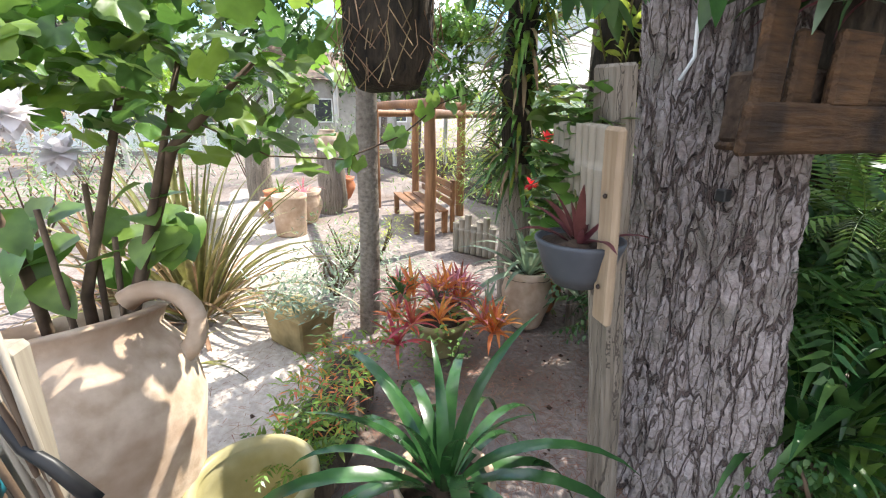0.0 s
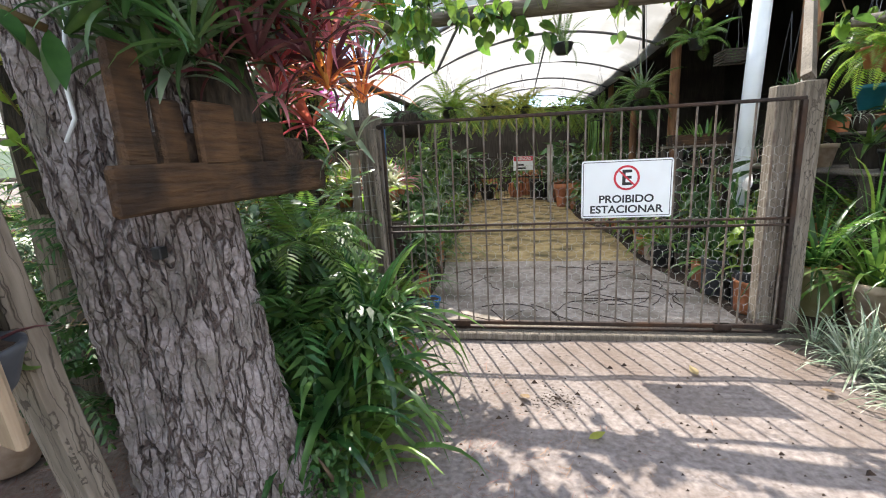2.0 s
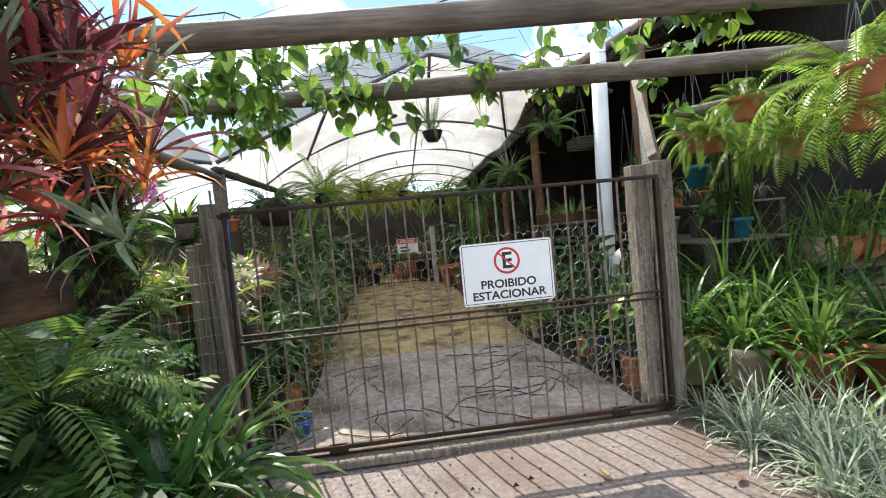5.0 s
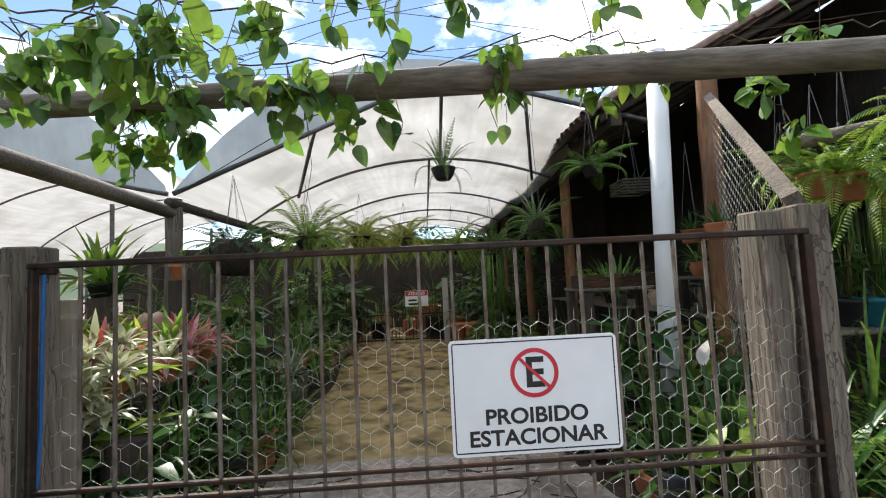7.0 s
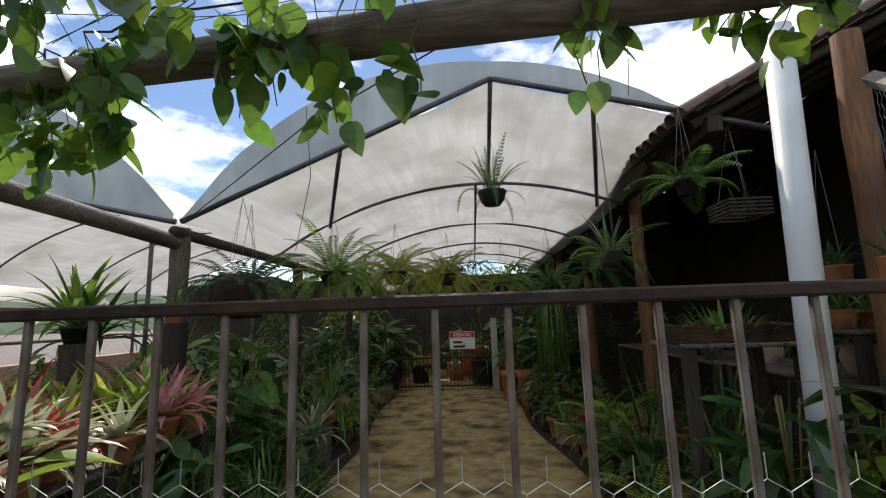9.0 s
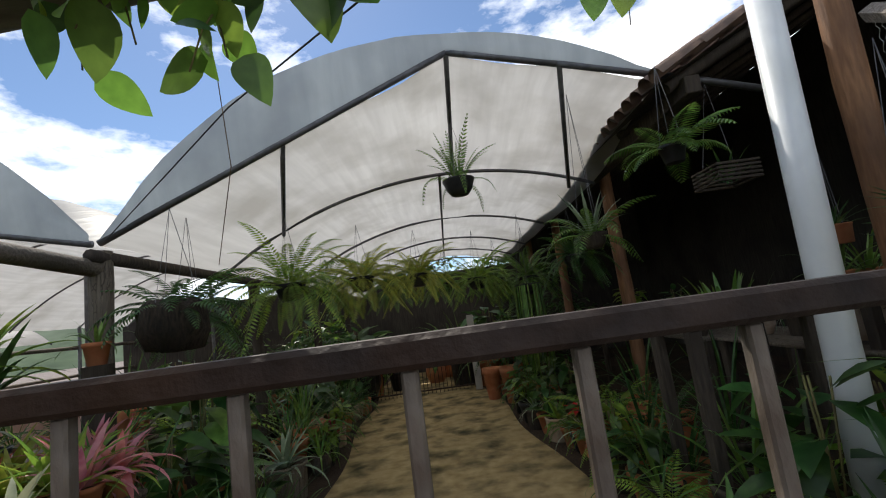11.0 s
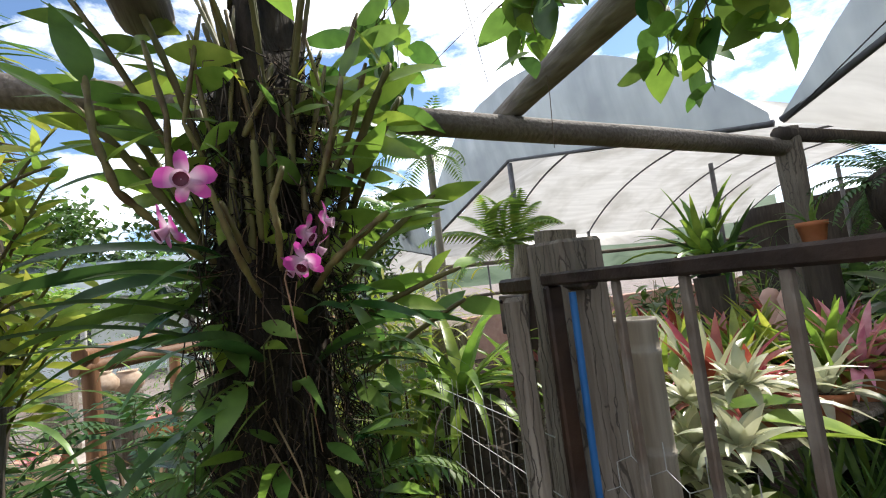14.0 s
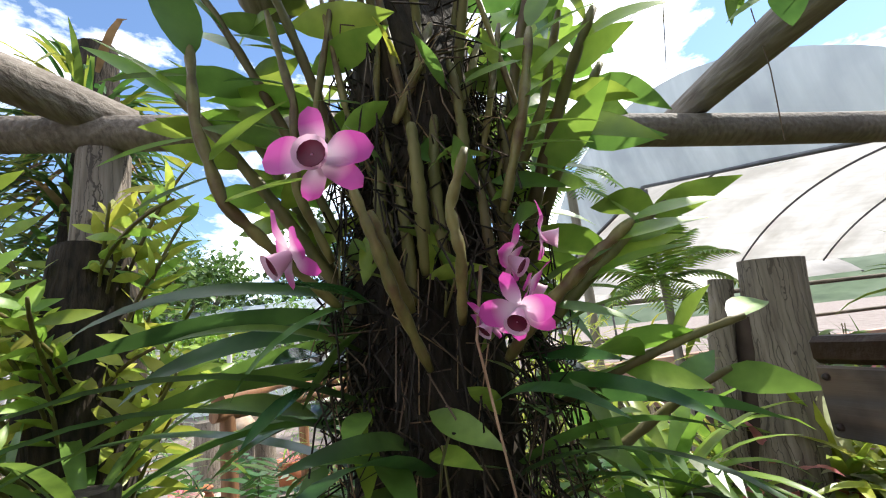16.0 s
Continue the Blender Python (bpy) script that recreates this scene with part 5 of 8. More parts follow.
# upright garden log and bench pergola
round_log("garden_post", "weathered round log post with a split", (-3.31, -2.76, -0.05), (-3.31, -2.70, 2.9), 0.066, 0.06, WOOD_LOG, "post", "", 12, 14, 0.02)
pg = thing("bench_pergola", "round-log pergola over the garden bench", "pergola")
for x, y in ((-4.80, -1.68), (-6.15, -0.64), (-7.1, -1.55), (-7.7, -0.69), (-7.3, 0.55)):
    part("post", log_mesh((x, y, -0.05), (x, y, 1.50), 0.06, 0.055, R, 12, 8, 0.012, WOOD_BROWN, "post"), None, pg)
for a, b in (((-4.7, -1.75, 1.36), (-6.3, -0.55, 1.36)), ((-7.05, -1.65, 1.36), (-7.8, -0.6, 1.36)), ((-4.6, -1.68, 1.46), (-7.2, -1.55, 1.46)), ((-6.05, -0.68, 1.46), (-7.85, -0.69, 1.46)), ((-7.75, -0.8, 1.36), (-7.25, 0.65, 1.36)), ((-6.1, -0.7, 1.36), (-7.3, 0.6, 1.36))):
    part("beam", log_mesh(a, b, 0.05, 0.05, R, 12, 6, 0.012, WOOD_BROWN, "beam"), None, pg)
bn = thing("garden_bench", "brown wooden garden bench with slatted back", "bench", pose(-5.95, -1.35, 0, 0, 0, 172) @ Matrix.Diagonal((0.9, 0.9, 0.66, 1)))
for k in range(3):
    part("seat_slat", plank((-0.75, -0.22 + 0.15 * k, 0.40), (0.75, -0.09 + 0.15 * k, 0.44), R, 0.004), WOOD_BROWN, bn)
for k in range(3):
    o = part("back_slat", plank((-0.75, -0.275, 0.50 + 0.15 * k), (0.75, -0.245, 0.62 + 0.15 * k), R, 0.004), WOOD_BROWN, bn)
for x in (-0.65, 0.65):
    for y in (-0.20, 0.18):
        part("leg", plank((x - 0.035, y - 0.035, 0), (x + 0.035, y + 0.035, 0.40), R, 0.003), WOOD_BROWN, bn)
    part("back_post", plank((x - 0.03, -0.335, 0.0), (x + 0.03, -0.28, 0.95), R, 0.003), WOOD_BROWN, bn)
fb = thing("bamboo_edging", "low edging of cut green bamboo", "edging", pose(-4.45, -1.35, 0, 0, 0, 30))
for k in range(7):
    o = part("cane", bamboo_mesh(0.035, 0.30 + 0.05 * (k % 3), "cane", BAMBOO_GREY), None, fb)
    o.location = (-0.21 + 0.07 * k, 0, 0)

# stumps and pots along the garden path
for x, y, h in ((-7.0, -2.26, 0.86), (-7.4, -2.1, 0.80)):
    round_log("stump", "grey log stump carrying a clay pot", (x, y, -0.04), (x, y, h), 0.17, 0.15, WOOD_GREY, "stump", "garden stumps", 8, 14, 0.01)
    t = thing("clay_pot", "round pale clay pot on a stump", "pot", pose(x, y, h - 0.005), "round clay pots")
    sh = lathe([(0.001, 0), (0.09, 0), (0.17, 0.09), (0.175, 0.16), (0.12, 0.24), (0.10, 0.26), (0.12, 0.28), (0.10, 0.28), (0.08, 0.25), (0.001, 0.2)], 24)
    part("body", sh.mesh("body", CLAY), None, t)
round_log("stump", "grey log stump in the garden", (-8.4, -3.1, -0.04), (-8.4, -3.1, 0.95), 0.2, 0.18, WOOD_GREY, "stump", "garden stumps", 8, 14, 0.01)
t = thing("clay_cup", "pale clay cup planter with a handle", "pot", pose(-5.94, -2.93, 0.0))
pot(t, "drum", 0.19, 0.46, CLAY)
sh = Sheet()
tube_into(sh, [(0.19, 0, 0.40), (0.30, 0, 0.42), (0.32, 0, 0.28), (0.22, 0, 0.14)], 0.03, 8)
o = part("handle", sh.mesh("handle", CLAY), None, t)
o.rotation_euler = (0, 0, radians(-110))
for x, y, r, h, m in ((-6.5, -2.70, 0.24, 0.42, CLAY), (-5.2, -3.75, 0.22, 0.5, PLASTER), (-5.9, -3.9, 0.24, 0.5, CLAY), (-7.3, -2.9, 0.25, 0.3, TERRACOTTA), (-8.0, -1.9, 0.25, 0.35, TERRACOTTA)):
    strap_plant("potted_plant", "clay pot with a small leafy plant", "potted plant", (x, y, 0), RNG.choice((L_MID, L_PINK, L_GREY)), 18, 0.28, 0.025, container=("urn", r, h, m), group="garden pots", rz=U(0, 360))
for x, y, s, m in ((-9.5, -4.5, 1.0, L_GREY), (-10.5, -3.2, 1.1, L_MID), (-8.8, -5.6, 0.9, L_DRY), (-7.6, -5.0, 0.8, L_GREY), (-9.8, -1.4, 1.0, L_MID), (-8.6, 0.2, 0.9, L_YELLOW), (-6.3, -5.3, 0.7, L_MID), (-6.4, 0.6, 0.8, L_LIGHT), (-5.2, 0.3, 0.7, L_MID)):
    bush("garden_shrub", "loose twiggy garden shrub", (x, y, 0), (s, s, s * 1.3), m, 800, (0.10, 0.025), group="far garden shrubs", seed=int(abs(x * 37 + y * 11)))

# geranium bush close by
gb = thing("geranium_bush", "tall geranium with lobed green leaves and pale pink flowers", "geranium", pose(-2.32, -3.92, 0))
for a, b, c in (((0, 0, 0), (-0.02, 0.0, 0.8), (0.08, 0.25, 1.55)), ((0.1, 0.1, 0), (0.12, 0.12, 0.7), (0.02, 0.35, 1.5)), ((-0.1, -0.1, 0), (0.0, -0.12, 0.9), (0.1, -0.2, 1.6)), ((0.0, 0.1, 0.7), (0.05, 0.3, 1.25), (0.1, 0.55, 1.5))):
    sh = Sheet()
    tube_into(sh, [a, b, c], [0.022, 0.017, 0.008], 8)
    part("stem", sh.mesh("stem", TWIG), None, gb)


def lobed(sh, c, d, up, size):
    """A rounded, lobed leaf: a fan of facets round its stalk point."""
    d = Vector(d).normalized()
    s = d.cross(Vector(up)).normalized()
    u = s.cross(d)
    n = 25
    vs = [Vector(c)]
    for i in range(n):
        a = -2.75 + 5.5 * i / (n - 1)
        r = size * (0.5 + 0.045 * math.cos(5 * a) + 0.015 * math.cos(15 * a))
        vs.append(Vector(c) + d * (r * math.cos(a) + size * 0.1) + s * r * math.sin(a) + u * size * (0.10 * abs(math.sin(2.5 * a)) - 0.06))
    sh.add(vs, [(0, i, i + 1) for i in range(1, n)])


lob = []
for q in range(4):
    sh = Sheet()
    lobed(sh, (0, 0, 0), (1, 0, -0.2), (0, 0, 1), 0.078 + 0.012 * q)
    lob.append(sh.mesh("leaf", (L_DEEP, L_MID, L_VINE, L_MID)[q]))
for i in range(350):
    a = U(0, 6.28)
    c = Vector((RNG.gauss(0.05, 0.16), RNG.gauss(0.18, 0.30), 1.55 + RNG.gauss(0, 0.15)))
    if c.z < 1.26 - 0.25 * (c.y - 0.2):
        c.z = 1.45 + U(0, 0.3)
    o = part("leaf", lob[i % 4], None, gb)
    o.matrix_basis = pose(*c, U(-35, 35), U(-10, 50), math.degrees(a))
fl = Sheet()
for k in range(40):
    blade(fl, (0, 0, 0), direction(U(0, 6.28), U(-1.2, 1.4)), (0.2, 0.1, 1), 0.05, 0.035, 0.2, seg=2)
flm = fl.mesh("flower", PETAL_WHITE)
for x, y, z in ((0.55, 0.115, 1.35), (0.42, 0.14, 1.27)):
    o = part("flower", flm, None, gb, "pale pink flower head")
    o.location = (x, y, z)
br_l = leaf_set("blade", L_MID, 0.14, 0.105, (0.2, -0.2, -0.5), (0.3, 0.4, 0.5), heart=0.8, seg=5)
hy = thing("hydrangea_bush", "shrub with broad veined light green leaves", "shrub", pose(-2.28, -3.92, 0))
for a, b in (((0, 0, 0), (0.05, -0.03, 1.1)), ((0.05, 0.05, 0), (0.02, 0.12, 1.0)), ((-0.1, 0.0, 0), (-0.05, 0.06, 1.15))):
    sh = Sheet()
    tube_into(sh, [a, b], [0.014, 0.008], 7)
    part("stem", sh.mesh("stem", TWIG), None, hy)
for i in range(34):
    c = (U(-0.20, 0.02), U(-0.16, 0.30), U(0.84, 1.14))
    o = part("leaf", br_l[i % 3], None, hy)
    o.matrix_basis = pose(*c, U(-25, 25), U(-10, 30), U(-90, 60))

# hanging root basket with an orchid, and a vine shoot below it
rb = thing("hanging_orchid", "orchid in a hanging log of dark tree-fern root", "orchid", pose(-2.02, -3.02, 1.46))
sh = lathe([(0.001, -0.04), (0.09, -0.03), (0.125, 0.06), (0.13, 0.22), (0.11, 0.50), (0.08, 0.8), (0.001, 0.85)], 30)
sh.v = [Vector(v) + Vector((noise.noise(Vector(v) * 12), noise.noise(Vector(v) * 12 + Vector((5, 0, 0))), noise.noise(Vector(v) * 9))) * 0.022 for v in sh.v]
part("root_log", sh.mesh("root_log", FIBRE), None, rb)
for k in range(60):
    sh = Sheet()
    a = U(-2.2, 0.9)
    p = Vector((0.125 * math.cos(a), 0.125 * math.sin(a), U(0.1, 0.3)))
    tube_into(sh, [p, p + Vector((U(-0.04, 0.04), U(-0.04, 0.04), -0.06)), p + Vector((U(-0.06, 0.06), U(-0.06, 0.06), -0.15))], 0.0018, 3, False)
    part("root", sh.mesh("root", L_DRY), None, rb)
for a, l in ((0.9, 0.75), (1.3, 0.6), (1.0, 0.5), (-1.6, 0.45), (0.2, 0.4)):
    sh = Sheet()
    pts, dirs = arc_points((0.08 * math.cos(a), 0.08 * math.sin(a), 0.28), direction(a, 0.25), l, 0.7, 8)
    tube_into(sh, pts, 0.010, 7)
    part("cane", sh.mesh("cane", STEM), None, rb)
    for i in range(2, 9):
        for sgn in (-1, 1):
            o = part("leaf", leaf_set("blade", L_DEEP, 0.15, 0.048, (-1.0, -0.6), (0.1, 0.2), seg=5)[i % 2], None, rb)
            o.matrix_basis = pose(*pts[i], U(-20, 20), U(-5, 25), math.degrees(a) + sgn * U(40, 80))
vs = thing("vine_shoot", "thin vine shoot with bright lobed leaves", "vine", pose(0, 0, 0))
pts = [(-2.25, -3.55, 1.33), (-2.30, -3.35, 1.22), (-2.32, -3.1, 1.20), (-2.32, -2.88, 1.28), (-2.36, -2.70, 1.40), (-2.42, -2.55, 1.44)]
sh = Sheet()
tube_into(sh, pts, 0.003, 5)
part("stem", sh.mesh("stem", TWIG), None, vs)
for i in range(18):
    k = RNG.randrange(5)
    p = Vector(pts[k]).lerp(Vector(pts[k + 1]), RNG.random())
    o = part("leaf", lob[1 + i % 3], None, vs)
    o.matrix_basis = pose(*(p + Vector((0, 0, U(-0.03, 0.06)))), U(-40, 40), U(30, 80), U(0, 360)) @ Matrix.Diagonal((0.8, 0.8, 0.8, 1))

# epiphyte-covered trunk standing behind the timber post
et = thing("epiphyte_trunk", "garden tree overgrown with orchids and bromeliads", "tree", pose(-3.2, -1.75, 0))
part("trunk", log_mesh((0, 0, 1.05), (-0.05, 0.0, 3.2), 0.10, 0.09, R, 14, 12, 0.03, FIBRE, "trunk"), None, et)
part("lower_trunk", log_mesh((0.02, 0.02, -0.05), (0, 0, 1.1), 0.12, 0.10, R, 14, 8, 0.02, WOOD_GREY, "lower_trunk"), None, et)
for m, n in ((L_MID, 420), (L_YELLOW, 160), (L_DEEP, 420), (L_DRY, 160)):
    sh = Sheet()
    for i in range(n):
        a, z = U(0, 6.28), U(0.9, 3.0)
        strap(sh, (0.12 * math.cos(a), 0.12 * math.sin(a), z), a, U(-0.5, 1.0), U(0.15, 0.42), U(0.02, 0.035), U(0.5, 1.7), seg=4)
    part("foliage", sh.mesh("foliage", m), None, et)["kind"] = "stuff"


# ---------------- orchid tree by the gate ----------------
ot = thing("orchid_tree", "trunk wrapped in black fern root, covered with orchids", "tree", pose(-1.97, -0.45, 0))
sh = Sheet()
pts, rad = [], []
for i in range(22):
    z = -0.05 + 2.6 * i / 21
    pts.append((0.02 * math.sin(z * 3), 0.02 * math.cos(z * 2), z))
    rad.append(0.130 - 0.085 * max(0.0, z - 1.72) + 0.03 * noise.noise((z * 3, 4, 1)))
tube_into(sh, pts, rad, 22)
sh.v = [Vector(v) + Vector((noise.noise(Vector(v) * 16), noise.noise(Vector(v) * 16 + Vector((5, 0, 0))), 0)) * 0.05 for v in sh.v]
part("root_sleeve", sh.mesh("root_sleeve", FIBRE), None, ot, "sleeve of black fern roots")
part("inner_trunk", log_mesh((0, 0, 2.4), (-0.05, 0.1, 3.6), 0.075, 0.06, R, 12, 8, 0.02, WOOD_GREY, "inner_trunk"), None, ot)
for m, n, th in ((FIBRE, 2200, 0.0018), (L_DRY, 220, 0.0011), (TWIG, 420, 0.0014), (STEM, 120, 0.002)):
    sh = Sheet()
    for k in range(n):
        a, z = U(0, 6.28), U(0.5, 2.25)
        rw = 0.135 - 0.09 * max(0.0, z - 1.72)
        p = Vector((rw * math.cos(a), rw * math.sin(a), z))
        o = Vector((math.cos(a), math.sin(a), 0))
        q = [p, p + o * U(0.01, 0.06) + Vector((U(-0.04, 0.04), U(-0.04, 0.04), U(-0.08, 0.02))), p + o * U(-0.01, 0.055) + Vector((U(-0.05, 0.05), U(-0.05, 0.05), U(-0.20, 0.0)))]
        tube_into(sh, q, th, 3, False)
    part("root_mass", sh.mesh("root_mass", m), None, ot)["kind"] = "stuff"

o_light = leaf_set("blade", L_LIGHT, 0.175, 0.054, (0.4, 0.1, -0.2), (0.15, 0.25, 0.35), seg=6)
o_mid = leaf_set("blade", L_MID, 0.17, 0.052, (0.4, 0.1, -0.2), (0.15, 0.25, 0.35), seg=6)


def cane(parent, base, az, el, length, leaves, lset, thick=0.012, droop=0.2, first=0.3, side=0.0):
    """A jointed orchid cane with alternate leaves."""
    pts, dirs = arc_points(base, direction(az, el), length, droop, 16, U(-0.5, 0.5))
    sh = Sheet()
    tube_into(sh, pts, [0.55 * thick * (0.75 + 0.35 * math.sin(math.pi * (i / 16) ** 0.8) + (0.12 if i % 2 else -0.08)) for i in range(17)], 9)
    part("cane", sh.mesh("cane", STEM), None, parent)
    for k in range(leaves):
        t = first + (1 - first) * (k + 0.5) / leaves
        p = pts[min(16, int(t * 16))]
        o = part("leaf", lset[k % len(lset)], None, parent)
        s = U(0.65, 1.1)
        o.matrix_basis = pose(*p, RNG.choice((-1, 1)) * U(25, 75), U(-40, 15), math.degrees(az) + (0 if k % 2 else 180) + U(-40, 40)) @ Matrix.Diagonal((s, s, s, 1))


# canes high up, fanned out
for az, el, l, n, b in ((-1.35, 1.22, 0.62, 13, 1.80), (-1.5, 1.05, 0.5, 10, 1.74), (-1.2, 1.35, 0.5, 8, 1.90), (1.2, 1.25, 0.50, 13, 1.76), (1.35, 0.75, 0.40, 10, 1.66), (1.25, 1.4, 0.5, 12, 1.9), (1.5, 1.2, 0.50, 12, 1.72), (-1.7, 1.2, 0.55, 12, 1.72), (2.2, 1.2, 0.5, 6, 1.9), (-2.4, 1.2, 0.5, 6, 1.9), (1.3, 0.45, 0.34, 6, 1.56), (1.6, 0.6, 0.4, 6, 1.40)):
    cane(ot, (0.13 * math.cos(az), 0.13 * math.sin(az), b), az, el, l, n, o_light if U(0, 1) > 0.4 else o_mid, U(0.012, 0.019))
for k in range(9):
    az = U(-1.2, 1.2)
    cane(ot, (0.14 * math.cos(az), 0.14 * math.sin(az), U(1.60, 1.95)), az + U(-0.8, 0.8), U(0.9, 1.45), U(0.12, 0.26), RNG.choice((0, 1, 2)), o_mid, U(0.012, 0.017), -0.5, 0.6)
# upright bare canes and dry spikes at the crown
for k in range(18):
    az = U(0, 6.28)
    cane(ot, (0.08 * math.cos(az), 0.08 * math.sin(az), U(1.95, 2.2)), az, U(1.2, 1.5), U(0.25, 0.5), 0, o_mid, U(0.008, 0.014))
spread(ot, leaf_set("strap", L_YELLOW, 0.26, 0.016, (1.4, 1.2, 1.0), (0.4, 0.8, 1.2), fold=0.5, seg=5), 9, "crown_leaf", 2.08, 0.06)
# broad arching leaves in front and beside the trunk
arching = leaf_set("strap", L_DEEP, 0.40, 0.040, (0.45, 0.25, 0.1), (0.9, 1.1, 0.8), seg=10, fold=0.22, tip=4) + leaf_set("strap", L_MID, 0.40, 0.036, (0.5, 0.2, 0.0), (0.9, 1.1, 1.2), seg=9, fold=0.25)
for k, (az, z, s) in enumerate(((-1.5, 1.77, 1.0), (-1.35, 1.72, 0.9), (-1.75, 1.74, 1.1), (-1.1, 1.68, 0.7), (-1.6, 1.66, 1.1), (-0.9, 1.76, 0.55), (0.3, 1.60, 0.6), (0.9, 1.62, 0.7), (1.3, 1.58, 0.8), (0.6, 1.52, 0.7), (-1.45, 1.58, 1.0), (-2.0, 1.7, 1.1), (-0.6, 1.56, 0.6), (-1.9, 1.6, 1.0), (1.1, 1.48, 0.7))):
    o = part("long_leaf", arching[k % 6], None, ot)
    o.matrix_basis = pose(0.13 * math.cos(az), 0.13 * math.sin(az), z, RNG.choice((-1, 1)) * U(20, 55), U(-8, 8), math.degrees(az)) @ Matrix.Diagonal((s, s, s, 1))
for k in range(60):
    az, z = RNG.choice((-1, 1)) * U(0.5, 2.0), U(1.30, 1.78)
    o = part("leaf", (o_mid if k % 2 else leaf_set("blade", L_LILY, 0.15, 0.042, (0.1, -0.4), (0.2, 0.4), seg=5))[k % 2], None, ot)
    q = U(0.12, 0.22)
    s = U(0.5, 0.95)
    o.matrix_basis = pose(q * math.cos(az), q * math.sin(az), z, U(-40, 40), U(-30, 60), math.degrees(az) + U(-80, 80)) @ Matrix.Diagonal((s, s, s, 1))
# long glossy straps and hanging leaves lower down
for az, z, l, w, m in ((-1.35, 1.55, 0.55, 0.075, L_DEEP), (-1.0, 1.6, 0.5, 0.07, L_DEEP), (-0.4, 1.52, 0.42, 0.06, L_DEEP), (-1.6, 1.5, 0.6, 0.07, L_DEEP), (0.5, 1.5, 0.36, 0.055, L_DEEP), (0.9, 1.45, 0.34, 0.05, L_DEEP), (-0.7, 1.42, 0.45, 0.06, L_DEEP), (0.1, 1.45, 0.3, 0.05, L_MID), (-1.2, 1.42, 0.5, 0.06, L_MID), (-0.2, 1.3, 0.3, 0.055, L_LIGHT), (0.3, 1.25, 0.3, 0.05, L_DEEP), (1.3, 1.3, 0.3, 0.05, L_LIGHT)):
    o = part("long_leaf", leaf_set("strap", m, 0.55, 0.048, (0.55, 0.3), (1.2, 1.4), seg=9, fold=0.2)[RNG.randrange(2)], None, ot)
    s = l / 0.55
    o.matrix_basis = pose(0.12 * math.cos(az), 0.12 * math.sin(az), z, U(-15, 15), 0, math.degrees(az)) @ Matrix.Diagonal((s, s * 1.1, s, 1))
for k in range(90):
    az, z = U(-2.0, 1.9), U(0.5, 1.6)
    o = part("leaf", (o_mid if k % 3 else o_light)[k % 2], None, ot)
    q = U(0.13, 0.24)
    s = U(0.5, 1.0)
    o.matrix_basis = pose(q * math.cos(az), q * math.sin(az), z, U(-30, 30), U(-10, 50), math.degrees(az) + U(-70, 70)) @ Matrix.Diagonal((s, s, s, 1))
for k in range(40):
    o = part("fern_frond", leaf_set("frond", L_MID, 0.30, 0.10, (0.5, 0.1), (1.4, 1.4), pairs=14)[k % 2], None, ot)
    az = U(-2.4, 1.7)
    o.matrix_basis = pose(0.13 * math.cos(az), 0.13 * math.sin(az), U(0.3, 1.5), U(-20, 20), 0, math.degrees(az))
for k in range(44):
    az, z = U(-1.3, 1.3), U(1.35, 2.2)
    o = part("leaf", (o_light if k % 3 else o_mid)[k % 3], None, ot)
    s = U(0.35, 0.7)
    o.matrix_basis = pose(0.15 * math.cos(az), 0.15 * math.sin(az), z, U(-60, 60), U(-60, 70), math.degrees(az) + RNG.choice((-1, 1)) * U(40, 110)) @ Matrix.Diagonal((s, s, s, 1))
# aerial stalks
for z, l in ((1.66, 0.30), (1.30, 0.3), (1.25, 0.24)):
    sh = Sheet()
    tube_into(sh, [(0.19, -0.02 + 0.2 * (z - 1.4), z + 0.12), (0.26, 0.0, z + 0.03), (0.27, 0.04, z - l)], [0.0025, 0.002, 0.0012], 4)
    part("flower_stalk", sh.mesh("flower_stalk", L_DRY), None, ot)


def front_cane(path, thick, leaves=()):
    """A stout jointed cane along a bent line; each leaf is (share of the length, azimuth, elevation, length, width)."""
    base = Vector((-1.97, -0.45, 0))
    pts = [Vector(p) - base for p in path]
    fine = []
    for i in range(len(pts) - 1):
        for k in range(6):
            fine.append(pts[i].lerp(pts[i + 1], k / 6))
    fine.append(pts[-1])
    n = len(fine)
    sh = Sheet()
    tube_into(sh, fine, [thick * 0.8 * (0.75 + 0.32 * math.sin(math.pi * (0.1 + 0.8 * i / n)) + (0.06 if i % 3 else -0.22)) for i in range(n)], 10)
    part("cane", sh.mesh("cane", CANE), None, ot, "stout jointed yellow-green cane")
    for f, az, el, l, w in leaves:
        lf = Sheet()
        blade(lf, (0, 0, 0), direction(radians(az), radians(el)), (0.55, 0, 1), l, w, U(0.05, 0.2), heart=0.12, seg=8, fold=0.18)
        part("leaf", lf.mesh("leaf", RNG.choice((L_LIGHT, L_MID, L_LIGHT))), None, ot).location = fine[min(n - 1, int(f * n))]


